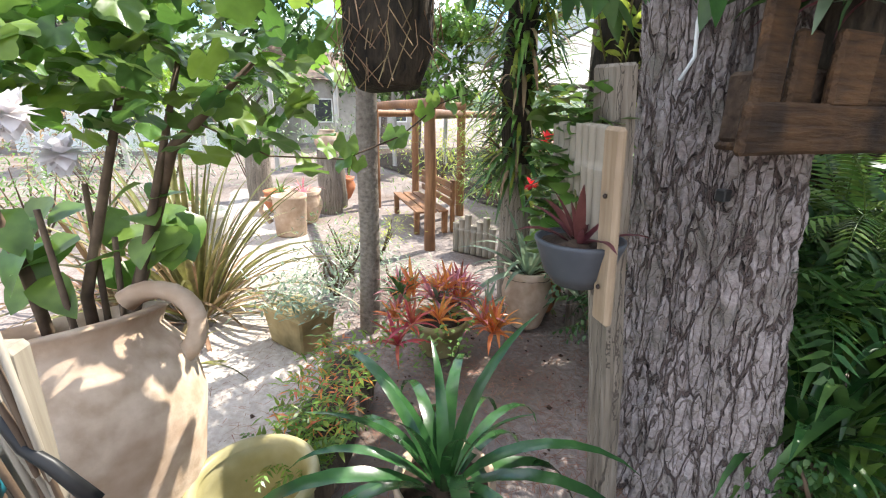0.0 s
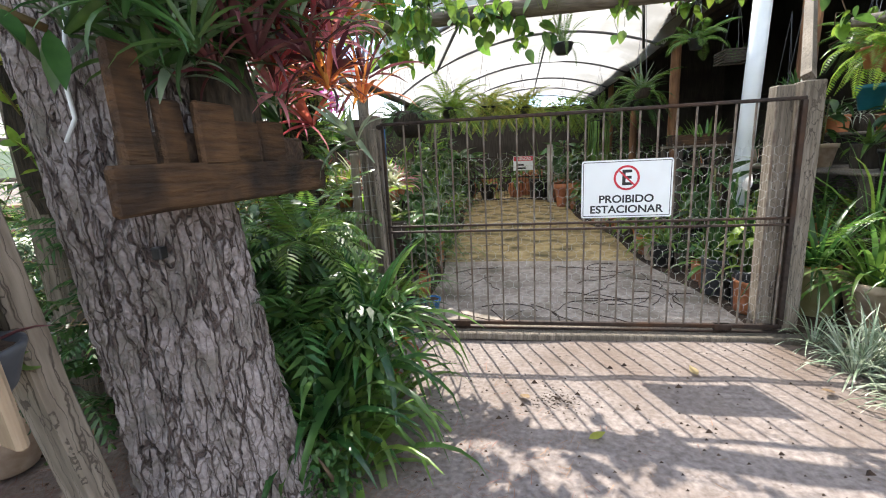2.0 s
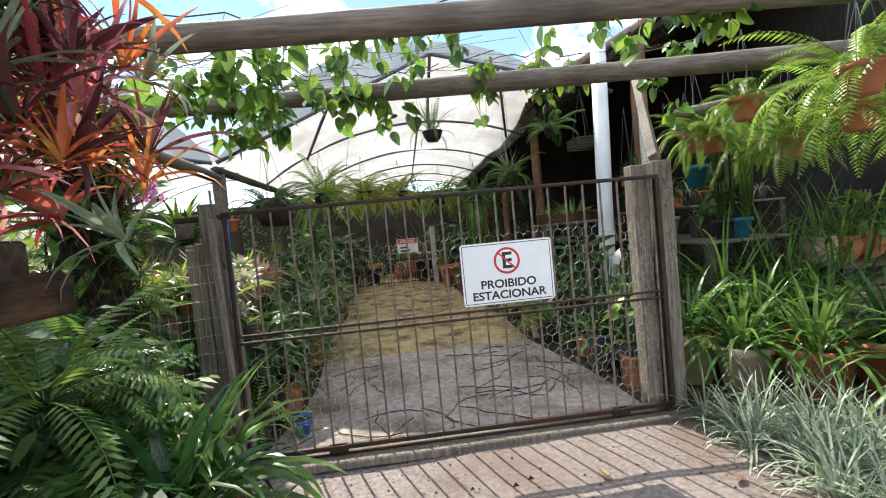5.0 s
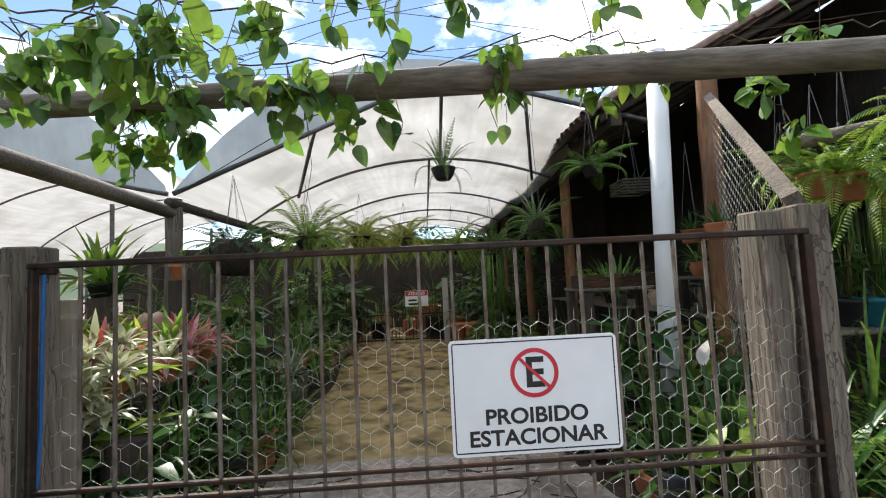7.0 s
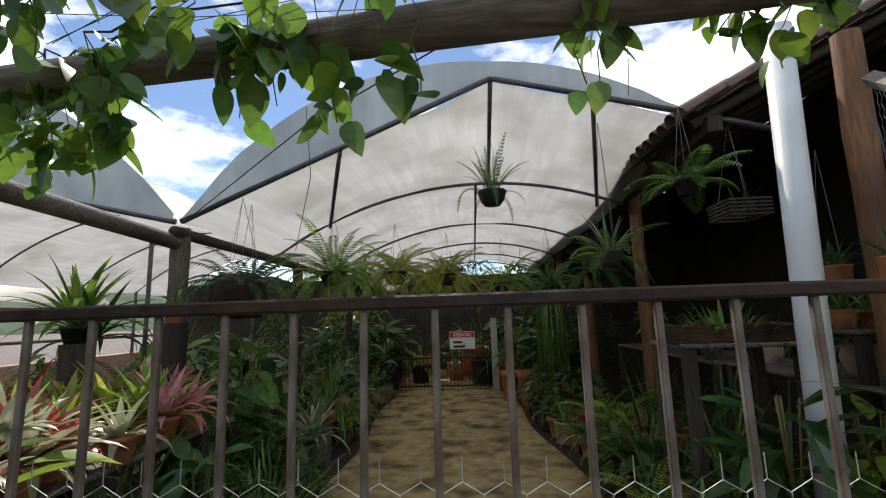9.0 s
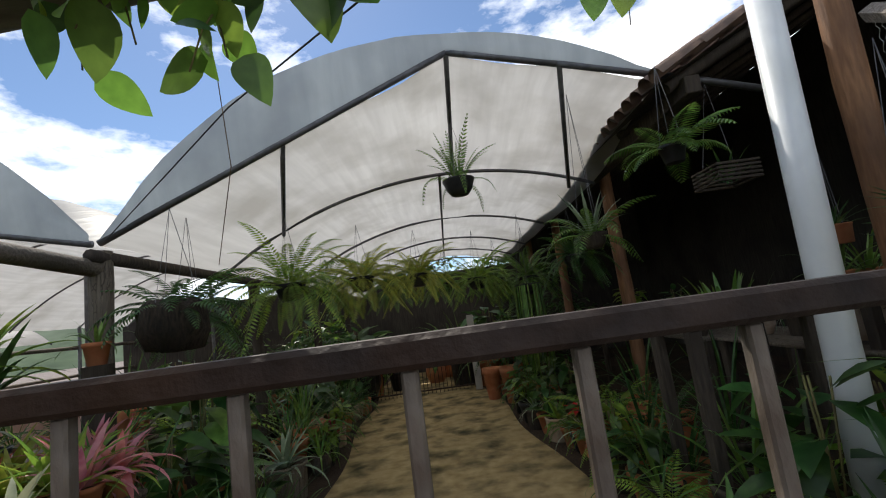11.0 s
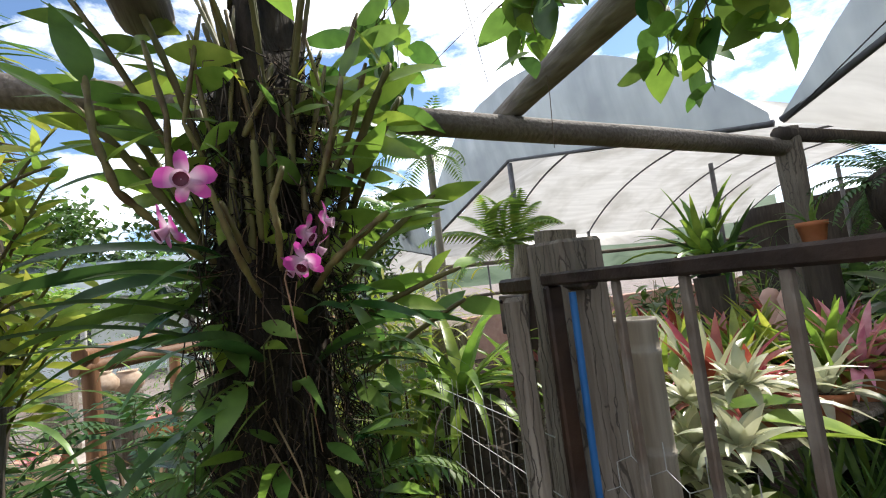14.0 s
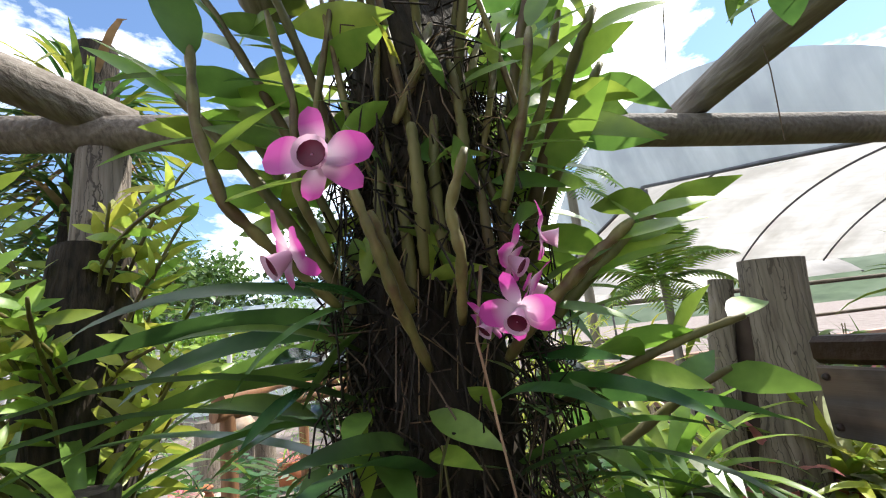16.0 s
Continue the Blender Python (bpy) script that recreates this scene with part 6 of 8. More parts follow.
CANE = surface("orchid_cane", (0.10, 0.105, 0.028), (0.24, 0.20, 0.07), 30, 0.45, 0.4, (1, 1, 0.35), c3=(0.085, 0.045, 0.022), big=22)
front_cane([(-1.72, -0.57, 1.875), (-1.72, -0.55, 1.81), (-1.73, -0.531, 1.745), (-1.78, -0.495, 1.66)], 0.0085)
front_cane([(-1.74, -0.552, 1.85), (-1.74, -0.533, 1.797), (-1.77, -0.51, 1.73)], 0.0075)
front_cane([(-1.71, -0.436, 1.91), (-1.72, -0.461, 1.84), (-1.72, -0.454, 1.786), (-1.77, -0.452, 1.71)], 0.0085)
front_cane([(-1.74, -0.225, 1.815), (-1.75, -0.292, 1.766), (-1.77, -0.354, 1.712), (-1.83, -0.385, 1.66)], 0.0105, ((0.03, 80, 16, 0.145, 0.040), (0.2, 82, 15, 0.14, 0.042), (0.62, 84, -8, 0.125, 0.034)))
front_cane([(-1.80, -0.775, 2.14), (-1.78, -0.758, 1.991), (-1.78, -0.726, 1.884), (-1.80, -0.678, 1.831), (-1.86, -0.60, 1.75)], 0.0095, ((0.12, -96, 4, 0.12, 0.042), (0.22, -60, 40, 0.13, 0.045), (0.30, -92, -8, 0.125, 0.044), (0.36, 60, 30, 0.13, 0.05), (0.42, -98, -14, 0.115, 0.042), (0.5, 70, 12, 0.12, 0.05), (0.10, -30, 70, 0.15, 0.06)))
front_cane([(-1.82, -0.28, 2.16), (-1.80, -0.321, 2.003), (-1.82, -0.365, 1.86)], 0.010, ((0.05, 95, 65, 0.13, 0.04), (0.15, 80, 32, 0.15, 0.042), (0.3, -90, 40, 0.13, 0.036), (0.38, 80, 42, 0.15, 0.044), (0.55, 85, 12, 0.13, 0.04), (0.62, 86, 4, 0.12, 0.036), (0.75, 80, -15, 0.12, 0.034)))
front_cane([(-1.86, -0.43, 2.20), (-1.84, -0.463, 2.102), (-1.85, -0.504, 2.02)], 0.0095)
front_cane([(-1.88, -0.69, 2.24), (-1.86, -0.651, 2.064), (-1.86, -0.653, 1.925), (-1.88, -0.61, 1.82)], 0.0085, ((0.3, -100, 25, 0.11, 0.036), (0.45, -80, 10, 0.12, 0.034)))
for k in range(9):
    y = -0.62 + 0.045 * k
    front_cane([(-1.86 + U(-0.03, 0.03), y + U(-0.05, 0.05), U(2.15, 2.35)), (-1.86, y, 2.05), (-1.88, y * 0.7 - 0.135, 1.93)], U(0.006, 0.009))


def petal_into(sh, d, length, width, bend, cup, ripple):
    """A broad blunt petal narrowing to its foot, slightly rippled along the edge."""
    d = Vector(d).normalized()
    n = Vector((1, 0, 0))
    s = d.cross(n).normalized()
    u = s.cross(d)
    seg, rows = 9, 5
    verts, faces = [], []
    for i in range(seg + 1):
        t = i / seg
        w = 0.5 * width * (min(1.0, 0.22 + t / 0.5) if t < 0.5 else math.sqrt(max(0.0, 1 - ((t - 0.5) / 0.5) ** 2.6)) + 0.01)
        for j in range(rows):
            v = 2 * j / (rows - 1) - 1
            verts.append(d * (length * t) + s * (w * v) + u * (-bend * length * t * t + cup * w * v * v + ripple * math.sin(9 * t + 3 * v) * abs(v)))
    for i in range(seg):
        for j in range(rows - 1):
            k = i * rows + j
            faces.append((k, k + 1, k + rows + 1, k + rows))
    sh.add(verts, faces)


def orchid_flower(at, rz, rx, s):
    """Five blunt petals round a dark-throated lip."""
    t = thing("orchid_flower", "open magenta and white orchid flower", "flower", pose(*at, 0, 0, rz) @ pose(0, 0, 0, 0, rx, 0) @ Matrix.Diagonal((s, s, s, 1)), "orchid flowers")
    for a, w, l in ((98, 0.023, 0.052), (6, 0.036, 0.050), (176, 0.038, 0.052), (-42, 0.024, 0.050), (-104, 0.022, 0.042)):
        pm = Sheet()
        lift = RNG.uniform(0.0, 0.35)
        petal_into(pm, (lift, math.cos(radians(a)), math.sin(radians(a))), l, w, RNG.uniform(-0.1, 0.3), RNG.uniform(-0.2, 0.4), 0.0012)
        part("petal", pm.mesh("petal", PETAL_TIP), None, t)
    lip = Sheet()
    tube_into(lip, [(0.0, 0, -0.002), (0.012, 0, -0.006), (0.022, 0, -0.009), (0.027, 0, -0.010)], [0.005, 0.010, 0.0135, 0.016], 14, False)
    part("lip", lip.mesh("lip", PETAL_PALE), None, t, "pale trumpet lip")
    th = lathe([(0.001, 0), (0.010, 0.0), (0.0125, 0.002)], 14)
    o = part("throat", th.mesh("throat", PETAL_DARK), None, t, "dark maroon throat")
    o.matrix_basis = pose(0.021, 0, -0.0085, 0, 98, 0)
    return t


for at, rz, rx, s in (((-1.60, -0.59, 1.855), -10, -8, 1.22), ((-1.64, -0.625, 1.785), -62, 20, 1.05), ((-1.70, -0.405, 1.775), 48, 25, 0.95), ((-1.69, -0.37, 1.795), 70, 0, 0.9), ((-1.66, -0.415, 1.715), -35, 25, 1.0), ((-1.70, -0.385, 1.745), 80, 30, 0.8), ((-1.72, -0.43, 1.71), -70, 30, 0.8)):
    orchid_flower(at, rz, rx, s * 0.78)

# neighbours of the orchid tree
np_ = thing("orchid_post", "dendrobium clump tied to the pergola post", "orchid", pose(-2.74, -1.42, 0))
sh = lathe([(0.10, 1.2), (0.13, 1.35), (0.15, 1.6), (0.13, 1.9), (0.10, 2.1)], 18)
sh.v = [Vector(v) + Vector((noise.noise(Vector(v) * 12), noise.noise(Vector(v) * 12 + Vector((5, 0, 0))), 0)) * 0.03 for v in sh.v]
part("root_sleeve", sh.mesh("root_sleeve", FIBRE), None, np_)
for k in range(36):
    az = U(-1.3, 1.9)
    cane(np_, (0.12 * math.cos(az), 0.12 * math.sin(az), U(1.25, 2.0)), az, U(0.3, 1.3), U(0.25, 0.5), 11, leaf_set("blade", L_YELLOW, 0.14, 0.034, (0.5, 0.2), (0.2, 0.3), seg=4) if k % 2 else leaf_set("blade", L_LIGHT, 0.14, 0.036, (0.5, 0.2), (0.2, 0.3), seg=4), 0.009, 0.3, 0.1)
sg = thing("staghorn_fern", "large strap-leaved fern on a log", "fern", pose(-2.45, -1.25, 0))
part("log", log_mesh((0, 0, -0.05), (0, 0, 1.45), 0.08, 0.07, R, 12, 8, 0.02, WOOD_DARK, "log"), None, sg)
spread(sg, leaf_set("strap", L_MID, 0.55, 0.042, (0.9, 0.6, 0.3), (1.0, 1.3, 1.5), seg=8, fold=0.2), 14, "frond", 1.40, 0.06)
spread(sg, leaf_set("frond", L_DEEP, 0.70, 0.34, (0.6, 0.3, 0.0), (1.0, 1.2, 1.2), pairs=12, narrow=0.2), 16, "palm_frond", 1.15, 0.06)
for x, y, h in ((-2.35, -0.85, 1.2), (-2.7, -0.45, 1.0), (-2.3, -1.5, 1.1), (-2.15, -1.15, 1.05), (-2.9, -0.95, 1.3), (-3.6, -0.75, 1.2), (-2.05, -0.75, 0.95)):
    bush("fern_shrub", "tangle of ferns and dry fronds", (x, y, 0), (0.30, 0.30, h), L_DEEP, 120, (0.40, 0.12), "fern", "fern tangle", kind="frond", seed=int(h * 100 - x * 31))
    bush("dry_tangle", "dry brown stems and leaves", (x + 0.1, y, 0), (0.28, 0.28, h * 0.8), L_DRY, 110, (0.25, 0.012), "dead leaves", "dry tangle", kind="strap", seed=int(h * 77))
bush("broadleaf_shrub", "bright yellow-green leafy shrub by the fence", (-2.42, -0.08, 0), (0.15, 0.18, 1.85), L_LIGHT, 360, (0.12, 0.045), seed=21, shape=0.8)
bush("golden_shrub", "fine golden-green shrub behind the fence", (-3.05, 0.02, 0), (0.42, 0.34, 1.62), L_YELLOW, 2200, (0.17, 0.014), seed=22, kind="strap")
bush("golden_shrub", "fine yellow-green shrub behind the fence", (-5.3, -0.4, 0), (0.9, 0.8, 1.5), L_LIGHT, 1200, (0.16, 0.014), seed=23, kind="strap")
strap_plant("bromeliad_clump", "large pale green strap bromeliad on the fence log", "bromeliad", (-2.45, 0.20, 1.22), L_LIGHT, 32, 0.50, 0.05, (1.0, 0.75, 0.5, 0.2), (0.9, 1.5, 1.9, 2.1), fold=0.35, seg=8)
round_log("fence_log", "dark weathered log in the side fence", (-2.45, 0.22, -0.05), (-2.45, 0.22, 1.22), 0.13, 0.13, WOOD_DARK, "log", "fence logs", 10, 14, 0.02)
bush("wire_tangle", "mass of black roots hanging over the fence", (-2.35, 0.1, 0), (0.26, 0.16, 1.15), FIBRE, 260, (0.30, 0.008), "roots", "", kind="strap", seed=31)

# side fence netting between the orchid tree and the gate
fn = thing("wire_fence", "sagging galvanised wire fence beside the gate", "fence")
sh = Sheet()
for k in range(12):
    z = 0.1 + 0.11 * k
    tube_into(sh, [(-3.2, 0.02, z), (-2.4, 0.05, z - 0.02), (-1.55, 0.0, z + 0.02)], 0.0015, 3, False)
for k in range(30):
    x = -3.2 + 0.056 * k
    tube_into(sh, [(x, 0.03, 0.0), (x + U(-0.02, 0.02), 0.03, 1.35)], 0.0015, 3, False)
part("wire_netting", sh.mesh("wire_netting", WIRE), None, fn)["kind"] = "stuff"

# ---------------- climbing vine on the beams ----------------
vine_meshes = []
for m, q in ((L_VINE, 1.0), (L_VINE, 0.8), (L_MID, 0.9), (L_MID, 1.05), (L_LIGHT, 0.7), (L_DEEP, 0.85)):
    sh = Sheet()
    blade(sh, (0, 0, 0), (1, 0, 0), (0, 0, 1), 0.125 * q, 0.086 * q, 0.10 + 0.25 * (q % 0.2) * 5, heart=0.45, seg=8, fold=0.10 + 0.3 * (1.05 - q))
    vine_meshes.append(sh.mesh("leaf", m))


def vine(label, runs, leaves, hang=(0.02, 0.25)):
    t = thing("climbing_vine", label, "vine", None, "pergola vines")
    for pts in runs:
        pts = [Vector(p) for p in pts]
        fine = []
        for i in range(len(pts) - 1):
            for k in range(6):
                p = pts[i].lerp(pts[i + 1], k / 6)
                fine.append(p + Vector((U(-0.04, 0.04), U(-0.04, 0.04), U(-0.03, 0.05))))
        sh = Sheet()
        tube_into(sh, fine, 0.004, 5)
        part("stem", sh.mesh("stem", TWIG), None, t)
        for j in range(leaves // 10):
            p = fine[RNG.randrange(len(fine))]
            q = [p]
            for k in range(5):
                q.append(q[-1] + Vector((U(-0.05, 0.05), U(-0.04, 0.04), -U(*hang) / 3)))
            sh = Sheet()
            tube_into(sh, q, 0.002, 4, False)
            part("tendril", sh.mesh("tendril", STEM), None, t)
            for k in range(10):
                c = q[RNG.randrange(1, 6)].copy()
                if abs(c.x) < 0.55 and c.y < 0.35 and c.z < 2.5:
                    c.z = 2.5 + U(0.0, 0.1)
                o = part("leaf", vine_meshes[RNG.randrange(6)], None, t)
                s = U(0.55, 1.25)
                o.matrix_basis = pose(*(c + Vector((U(-0.05, 0.05), U(-0.05, 0.05), U(-0.02, 0.05)))), U(-50, 50), U(5, 85), U(0, 360)) @ Matrix.Diagonal((s, s * U(0.8, 1.1), s, 1))
    return t


vine("leafy green vine trailing over the second beam", [[(-1.75, 0.66, 2.60), (-1.5, 0.64, 2.58), (-1.1, 0.58, 2.56)], [(-1.3, 0.5, 2.52), (-0.5, 0.40, 2.56), (0.1, 0.40, 2.58)], [(0.1, 0.42, 2.58), (0.7, 0.42, 2.62), (1.1, 0.45, 2.62)], [(-1.9, 0.3, 2.66), (-1.4, 0.2, 2.68), (-0.6, 0.2, 2.68)]], 110, (0.04, 0.36))
vine("leafy green vine trailing over the front beam", [[(-1.6, -0.6, 2.55), (-0.8, -0.3, 2.62), (-0.1, -0.2, 2.62)], [(-0.2, -0.66, 2.50), (0.8, -0.6, 2.55), (1.8, -0.64, 2.56)], [(-1.0, 0.1, 2.66), (0.2, 0.0, 2.7), (1.4, 0.0, 2.68)]], 100, (0.02, 0.25))
vine("sparse vine with small leaves by the shed corner", [[(1.4, 0.42, 2.62), (2.0, 0.42, 2.66), (2.6, 0.4, 2.66)], [(1.75, 0.60, 2.6), (1.80, 0.62, 2.2), (1.78, 0.64, 1.95)]], 30, (0.02, 0.12))
vine("dense leafy vine hanging where the beams cross", [[(-1.9, -0.1, 2.60), (-1.35, 0.2, 2.62), (-0.85, 0.48, 2.60)]], 40, (0.03, 0.22))
vine("leafy vine spreading between the two beams", [[(-2.25, 0.45, 2.66), (-1.8, 0.3, 2.66), (-1.3, 0.2, 2.68)], [(-2.6, 0.08, 2.64), (-2.35, -0.02, 2.65), (-2.0, -0.1, 2.67)]], 80, (0.04, 0.24))
wr = thing("pergola_wires", "thin wires and dry tendrils strung over the pergola", "wire")
for k in range(16):
    sh = Sheet()
    a, b = Vector((U(-2.8, 2.5), U(-0.7, 0.2), 2.52)), Vector((U(-2.8, 2.5), 0.55, 2.56))
    tube_into(sh, [a, a.lerp(b, 0.5) + Vector((0, 0, U(-0.08, 0.1))), b], 0.0016, 4, False)
    part("wire", sh.mesh("wire", TWIG), None, wr)
for x0, y0, l in ((-0.85, 1.2, 0.7), (-1.7, 0.7, 0.35), (0.55, 0.9, 0.2), (-2.3, 0.7, 0.45)):
    sh = Sheet()
    tube_into(sh, [(x0, y0, 2.62), (x0 + U(-0.03, 0.03), y0, 2.62 - l / 2), (x0 + U(-0.04, 0.04), y0, 2.62 - l)], 0.0018, 4, False)
    part("tendril", sh.mesh("tendril", TWIG), None, wr)
sh = Sheet()
tube_into(sh, [(-2.6, 2.9, 2.5), (-1.0, 1.6, 2.72), (0.4, 0.5, 2.72)], 0.004, 5, False)
part("cable", sh.mesh("cable", PLASTIC_BLACK), None, wr)

# ---------------- right of the gate ----------------
JOIN = True
for k in range(46):
    y = -1.75 + 1.75 * (k % 16) / 16 + U(-0.06, 0.06)
    x = 1.52 + 0.30 * (k // 16) - 0.02 * y + U(-0.08, 0.08)
    strap_plant("lilyturf", "tuft of silver-striped lilyturf", "lilyturf", (x, y, 0), L_SILVER if k % 3 else L_GREY, 34, 0.36, 0.011, (1.35, 1.1, 0.8, 0.45), (0.8, 1.4, 1.7, 1.8), group="lilyturf border", r=0.05, seg=5, rz=U(0, 360))
JOIN = False
for x, y, r, h, m in ((2.38, 0.0, 0.23, 0.36, TERRACOTTA), (2.85, -0.1, 0.26, 0.38, TERRACOTTA), (2.05, 0.28, 0.20, 0.34, CLAY), (1.82, 0.55, 0.22, 0.40, GLAZE), (3.3, -0.3, 0.28, 0.40, TERRACOTTA), (2.5, 0.6, 0.22, 0.4, TERRACOTTA), (2.6, -0.7, 0.24, 0.36, TERRACOTTA), (3.1, 0.6, 0.24, 0.4, CLAY)):
    strap_plant("potted_lily", "terracotta pot of arching green lily leaves", "potted plant", (x, y, 0), RNG.choice((L_MID, L_DEEP, L_MID, L_LILY)), 60, 0.74, 0.036, (1.35, 1.1, 0.85, 0.5), (0.9, 1.5, 1.9, 2.0), ("flared", r, h, m), "potted lilies", r=0.10, rz=U(0, 360))
for x, y, z, n, l in ((2.33, 1.0, 1.90, 22, 0.48), (2.75, 0.5, 1.72, 22, 0.5), (2.1, 0.15, 1.98, 20, 0.42), (2.3, -0.45, 1.75, 26, 0.62), (1.98, -0.75, 1.88, 24, 0.60), (2.6, -0.2, 2.0, 22, 0.55)):
    t = fern("hanging_fern", "hanging terracotta pot of bright fern", (x, y, z), L_LIGHT, n, l, 0.13, (1.1, 0.8, 0.4, 0.0), (1.4, 2.0, 2.2, 2.0), ("flared", 0.11, 0.16, TERRACOTTA), "hanging ferns", 22)
    hanger(t, 0.16, 0.10, 2.62 - z if z < 2.4 else 0.3)
t = thing("hanging_pot", "black plastic hanging pot under the beam", "pot", pose(1.72, -1.25, 2.05))
pot(t, "bowl", 0.15, 0.16, PLASTIC_BLACK)
hanger(t, 0.16, 0.14, 0.5)
t = fern("hanging_fern", "fern trailing from the black hanging pot", (1.72, -1.25, 2.20), L_MID, 12, 0.3, 0.09, group="hanging ferns")

# shelving under the shed, with its plants
def shelf(x0, x1, y0, y1, z, label="rough timber plant shelf"):
    t = thing("plant_shelf", label, "shelf", None, "plant shelves")
    n = max(2, int((x1 - x0) / 0.16))
    for k in range(n):
        a = x0 + (x1 - x0) * k / n
        part("board", plank((a, y0, z - 0.03), (a + (x1 - x0) / n - 0.012, y1, z), R, 0.004), WOOD_GREY, t)
    for x in (x0 + 0.05, x1 - 0.05):
        for y in (y0 + 0.05, y1 - 0.05):
            part("leg", plank((x - 0.04, y - 0.04, -0.03), (x + 0.04, y + 0.04, z - 0.03), R, 0.004), WOOD_DARK, t)


shelf(2.5, 3.4, 1.2, 4.2, 1.05)
shelf(2.6, 3.6, 4.6, 8.0, 1.0)
shelf(1.35, 2.2, 2.5, 3.1, 1.36, "wooden shelf carrying a plant trough")
part_box = thing("wood_trough", "pale wooden trough of small green plants", "planter", pose(1.74, 2.70, 1.36))
for lo, hi in (((-0.40, -0.13, 0), (0.40, -0.105, 0.13)), ((-0.40, 0.105, 0), (0.40, 0.13, 0.13)), ((-0.40, -0.105, 0), (-0.375, 0.105, 0.13)), ((0.375, -0.105, 0), (0.40, 0.105, 0.13)), ((-0.375, -0.105, 0), (0.375, 0.105, 0.02))):
    part("board", box(lo, hi, 0.004), WOOD_BOX, part_box)
part("soil", box((-0.37, -0.1, 0.02), (0.37, 0.1, 0.11), 0), SOIL, part_box)
spread(part_box, leaf_set("strap", L_MID, 0.22, 0.03, (1.3, 1.0, 0.6), (0.4, 0.9, 1.2)), 40, "leaf", 0.10, 0.33)

GI = "potted plants inside"
POTM = [(TERRACOTTA, "terracotta pot"), (PLASTIC_BLACK, "black plastic pot"), (CLAY, "clay pot"), (TERRACOTTA, "terracotta pot"), (WOOD_DARK, "dark wooden tub")]


def fill(x, y, z=0.0, s=1.0, style=None):
    m, w = RNG.choice(POTM)
    k = style if style is not None else RNG.randrange(7)
    c = (RNG.choice(("flared", "drum", "urn")), 0.13 * s, 0.22 * s, m)
    rz = U(0, 360)
    if k == 0:
        return fern("potted_fern", "green fern in a " + w, (x, y, z), RNG.choice((L_MID, L_LIGHT, L_DEEP)), 16, 0.42 * s, 0.12, container=c, group=GI)
    if k == 1:
        return strap_plant("potted_lily", "strap-leaved plant in a " + w, "potted plant", (x, y, z), RNG.choice((L_DEEP, L_MID)), 24, 0.50 * s, 0.026, container=c, group=GI, r=0.07, rz=rz)
    if k == 2:
        return strap_plant("spider_plant", "striped spider plant in a " + w, "spider plant", (x, y, z), L_SILVER, 26, 0.34 * s, 0.014, (1.2, 0.9, 0.6, 0.3), (1.0, 1.6, 2.0, 2.2), container=c, group=GI, r=0.05, rz=rz)
    if k == 3:
        return strap_plant("bromeliad", "broad bromeliad rosette in a " + w, "bromeliad", (x, y, z), RNG.choice((L_LIGHT, L_GREY, L_RED, L_MID)), 20, 0.32 * s, 0.05, (1.2, 0.9, 0.6, 0.3), (0.4, 0.9, 1.2, 1.4), container=c, group=GI, fold=0.4, rz=rz)
    t = thing("potted_shrub", "leafy green plant in a " + w, "potted plant", pose(x, y, z, 0, 0, rz), GI)
    z0 = pot(t, *c)
    h = U(0.25, 0.5) * s
    mm = RNG.choice((L_DEEP, L_MID, L_DEEP, L_LIGHT))
    for i in range(4):
        sh = Sheet()
        tube_into(sh, [(0, 0, z0), (U(-0.1, 0.1), U(-0.1, 0.1), z0 + h)], 0.006, 5)
        part("stem", sh.mesh("stem", STEM), None, t)
    big_l = leaf_set("blade", mm, 0.17, 0.075, (0.5, 0.1, -0.3), (0.2, 0.4, 0.5), seg=4)
    jl = Sheet()
    for i in range(34):
        a, q = U(0, 6.28), U(0.02, 0.12) * s
        lm = pose(q * math.cos(a), q * math.sin(a), z0 + h * U(0.15, 1.0), U(-20, 20), U(-20, 20), math.degrees(a)) @ Matrix.Diagonal((s, s, s, 1))
        vs, fs = raw(big_l[i % 3])
        jl.add([lm @ v for v in vs], fs)
    part("foliage", jl.mesh("foliage", mm), None, t)["kind"] = "stuff"
    return t


# right-hand bed along the path
JOIN = True
for k in range(26):
    y = 0.55 + 0.31 * k
    e = path_edge(y, 1)
    fill(e + 0.18 + U(0, 0.12), y, 0, U(0.9, 1.3), RNG.choice((0, 1, 2, 3, 4, 5)))
    if k % 2 == 0:
        fill(e + 0.55 + U(-0.05, 0.1), y + 0.1, 0, U(1.4, 2.0), RNG.choice((0, 1, 4, 5)))
for y in (1.4, 1.9, 2.4, 3.0, 3.6, 4.0, 4.9, 5.5, 6.2, 7.0):
    fill(2.8 + U(-0.1, 0.3), y, 1.0 if y > 4.5 else 1.05, U(0.8, 1.2))
for x, y, s in ((2.3, 2.25, 1.6), (2.2, 1.2, 1.5), (1.65, 1.05, 1.5), (1.72, 1.6, 1.7), (1.95, 2.55, 1.7), (2.0, 3.4, 1.8), (1.9, 4.2, 1.8), (2.0, 5.0, 1.8)):
    fill(x, y, 0, s, RNG.choice((0, 1, 4)))
for x, y in ((1.32, 1.05), (1.40, 0.62)):
    strap_plant("snake_plant", "upright dark snake plant in a grey pot", "snake plant", (x, y, 0), L_DEEP, 16, 0.75, 0.06, (1.5, 1.42, 1.35), (0.05, 0.1, 0.2), ("drum", 0.15, 0.34, PLASTIC_GREY), "snake plants", r=0.09, fold=0.5)
t = thing("peace_lily", "white hooded flower of a peace lily", "flower", pose(1.38, 0.85, 0))
sh = Sheet()
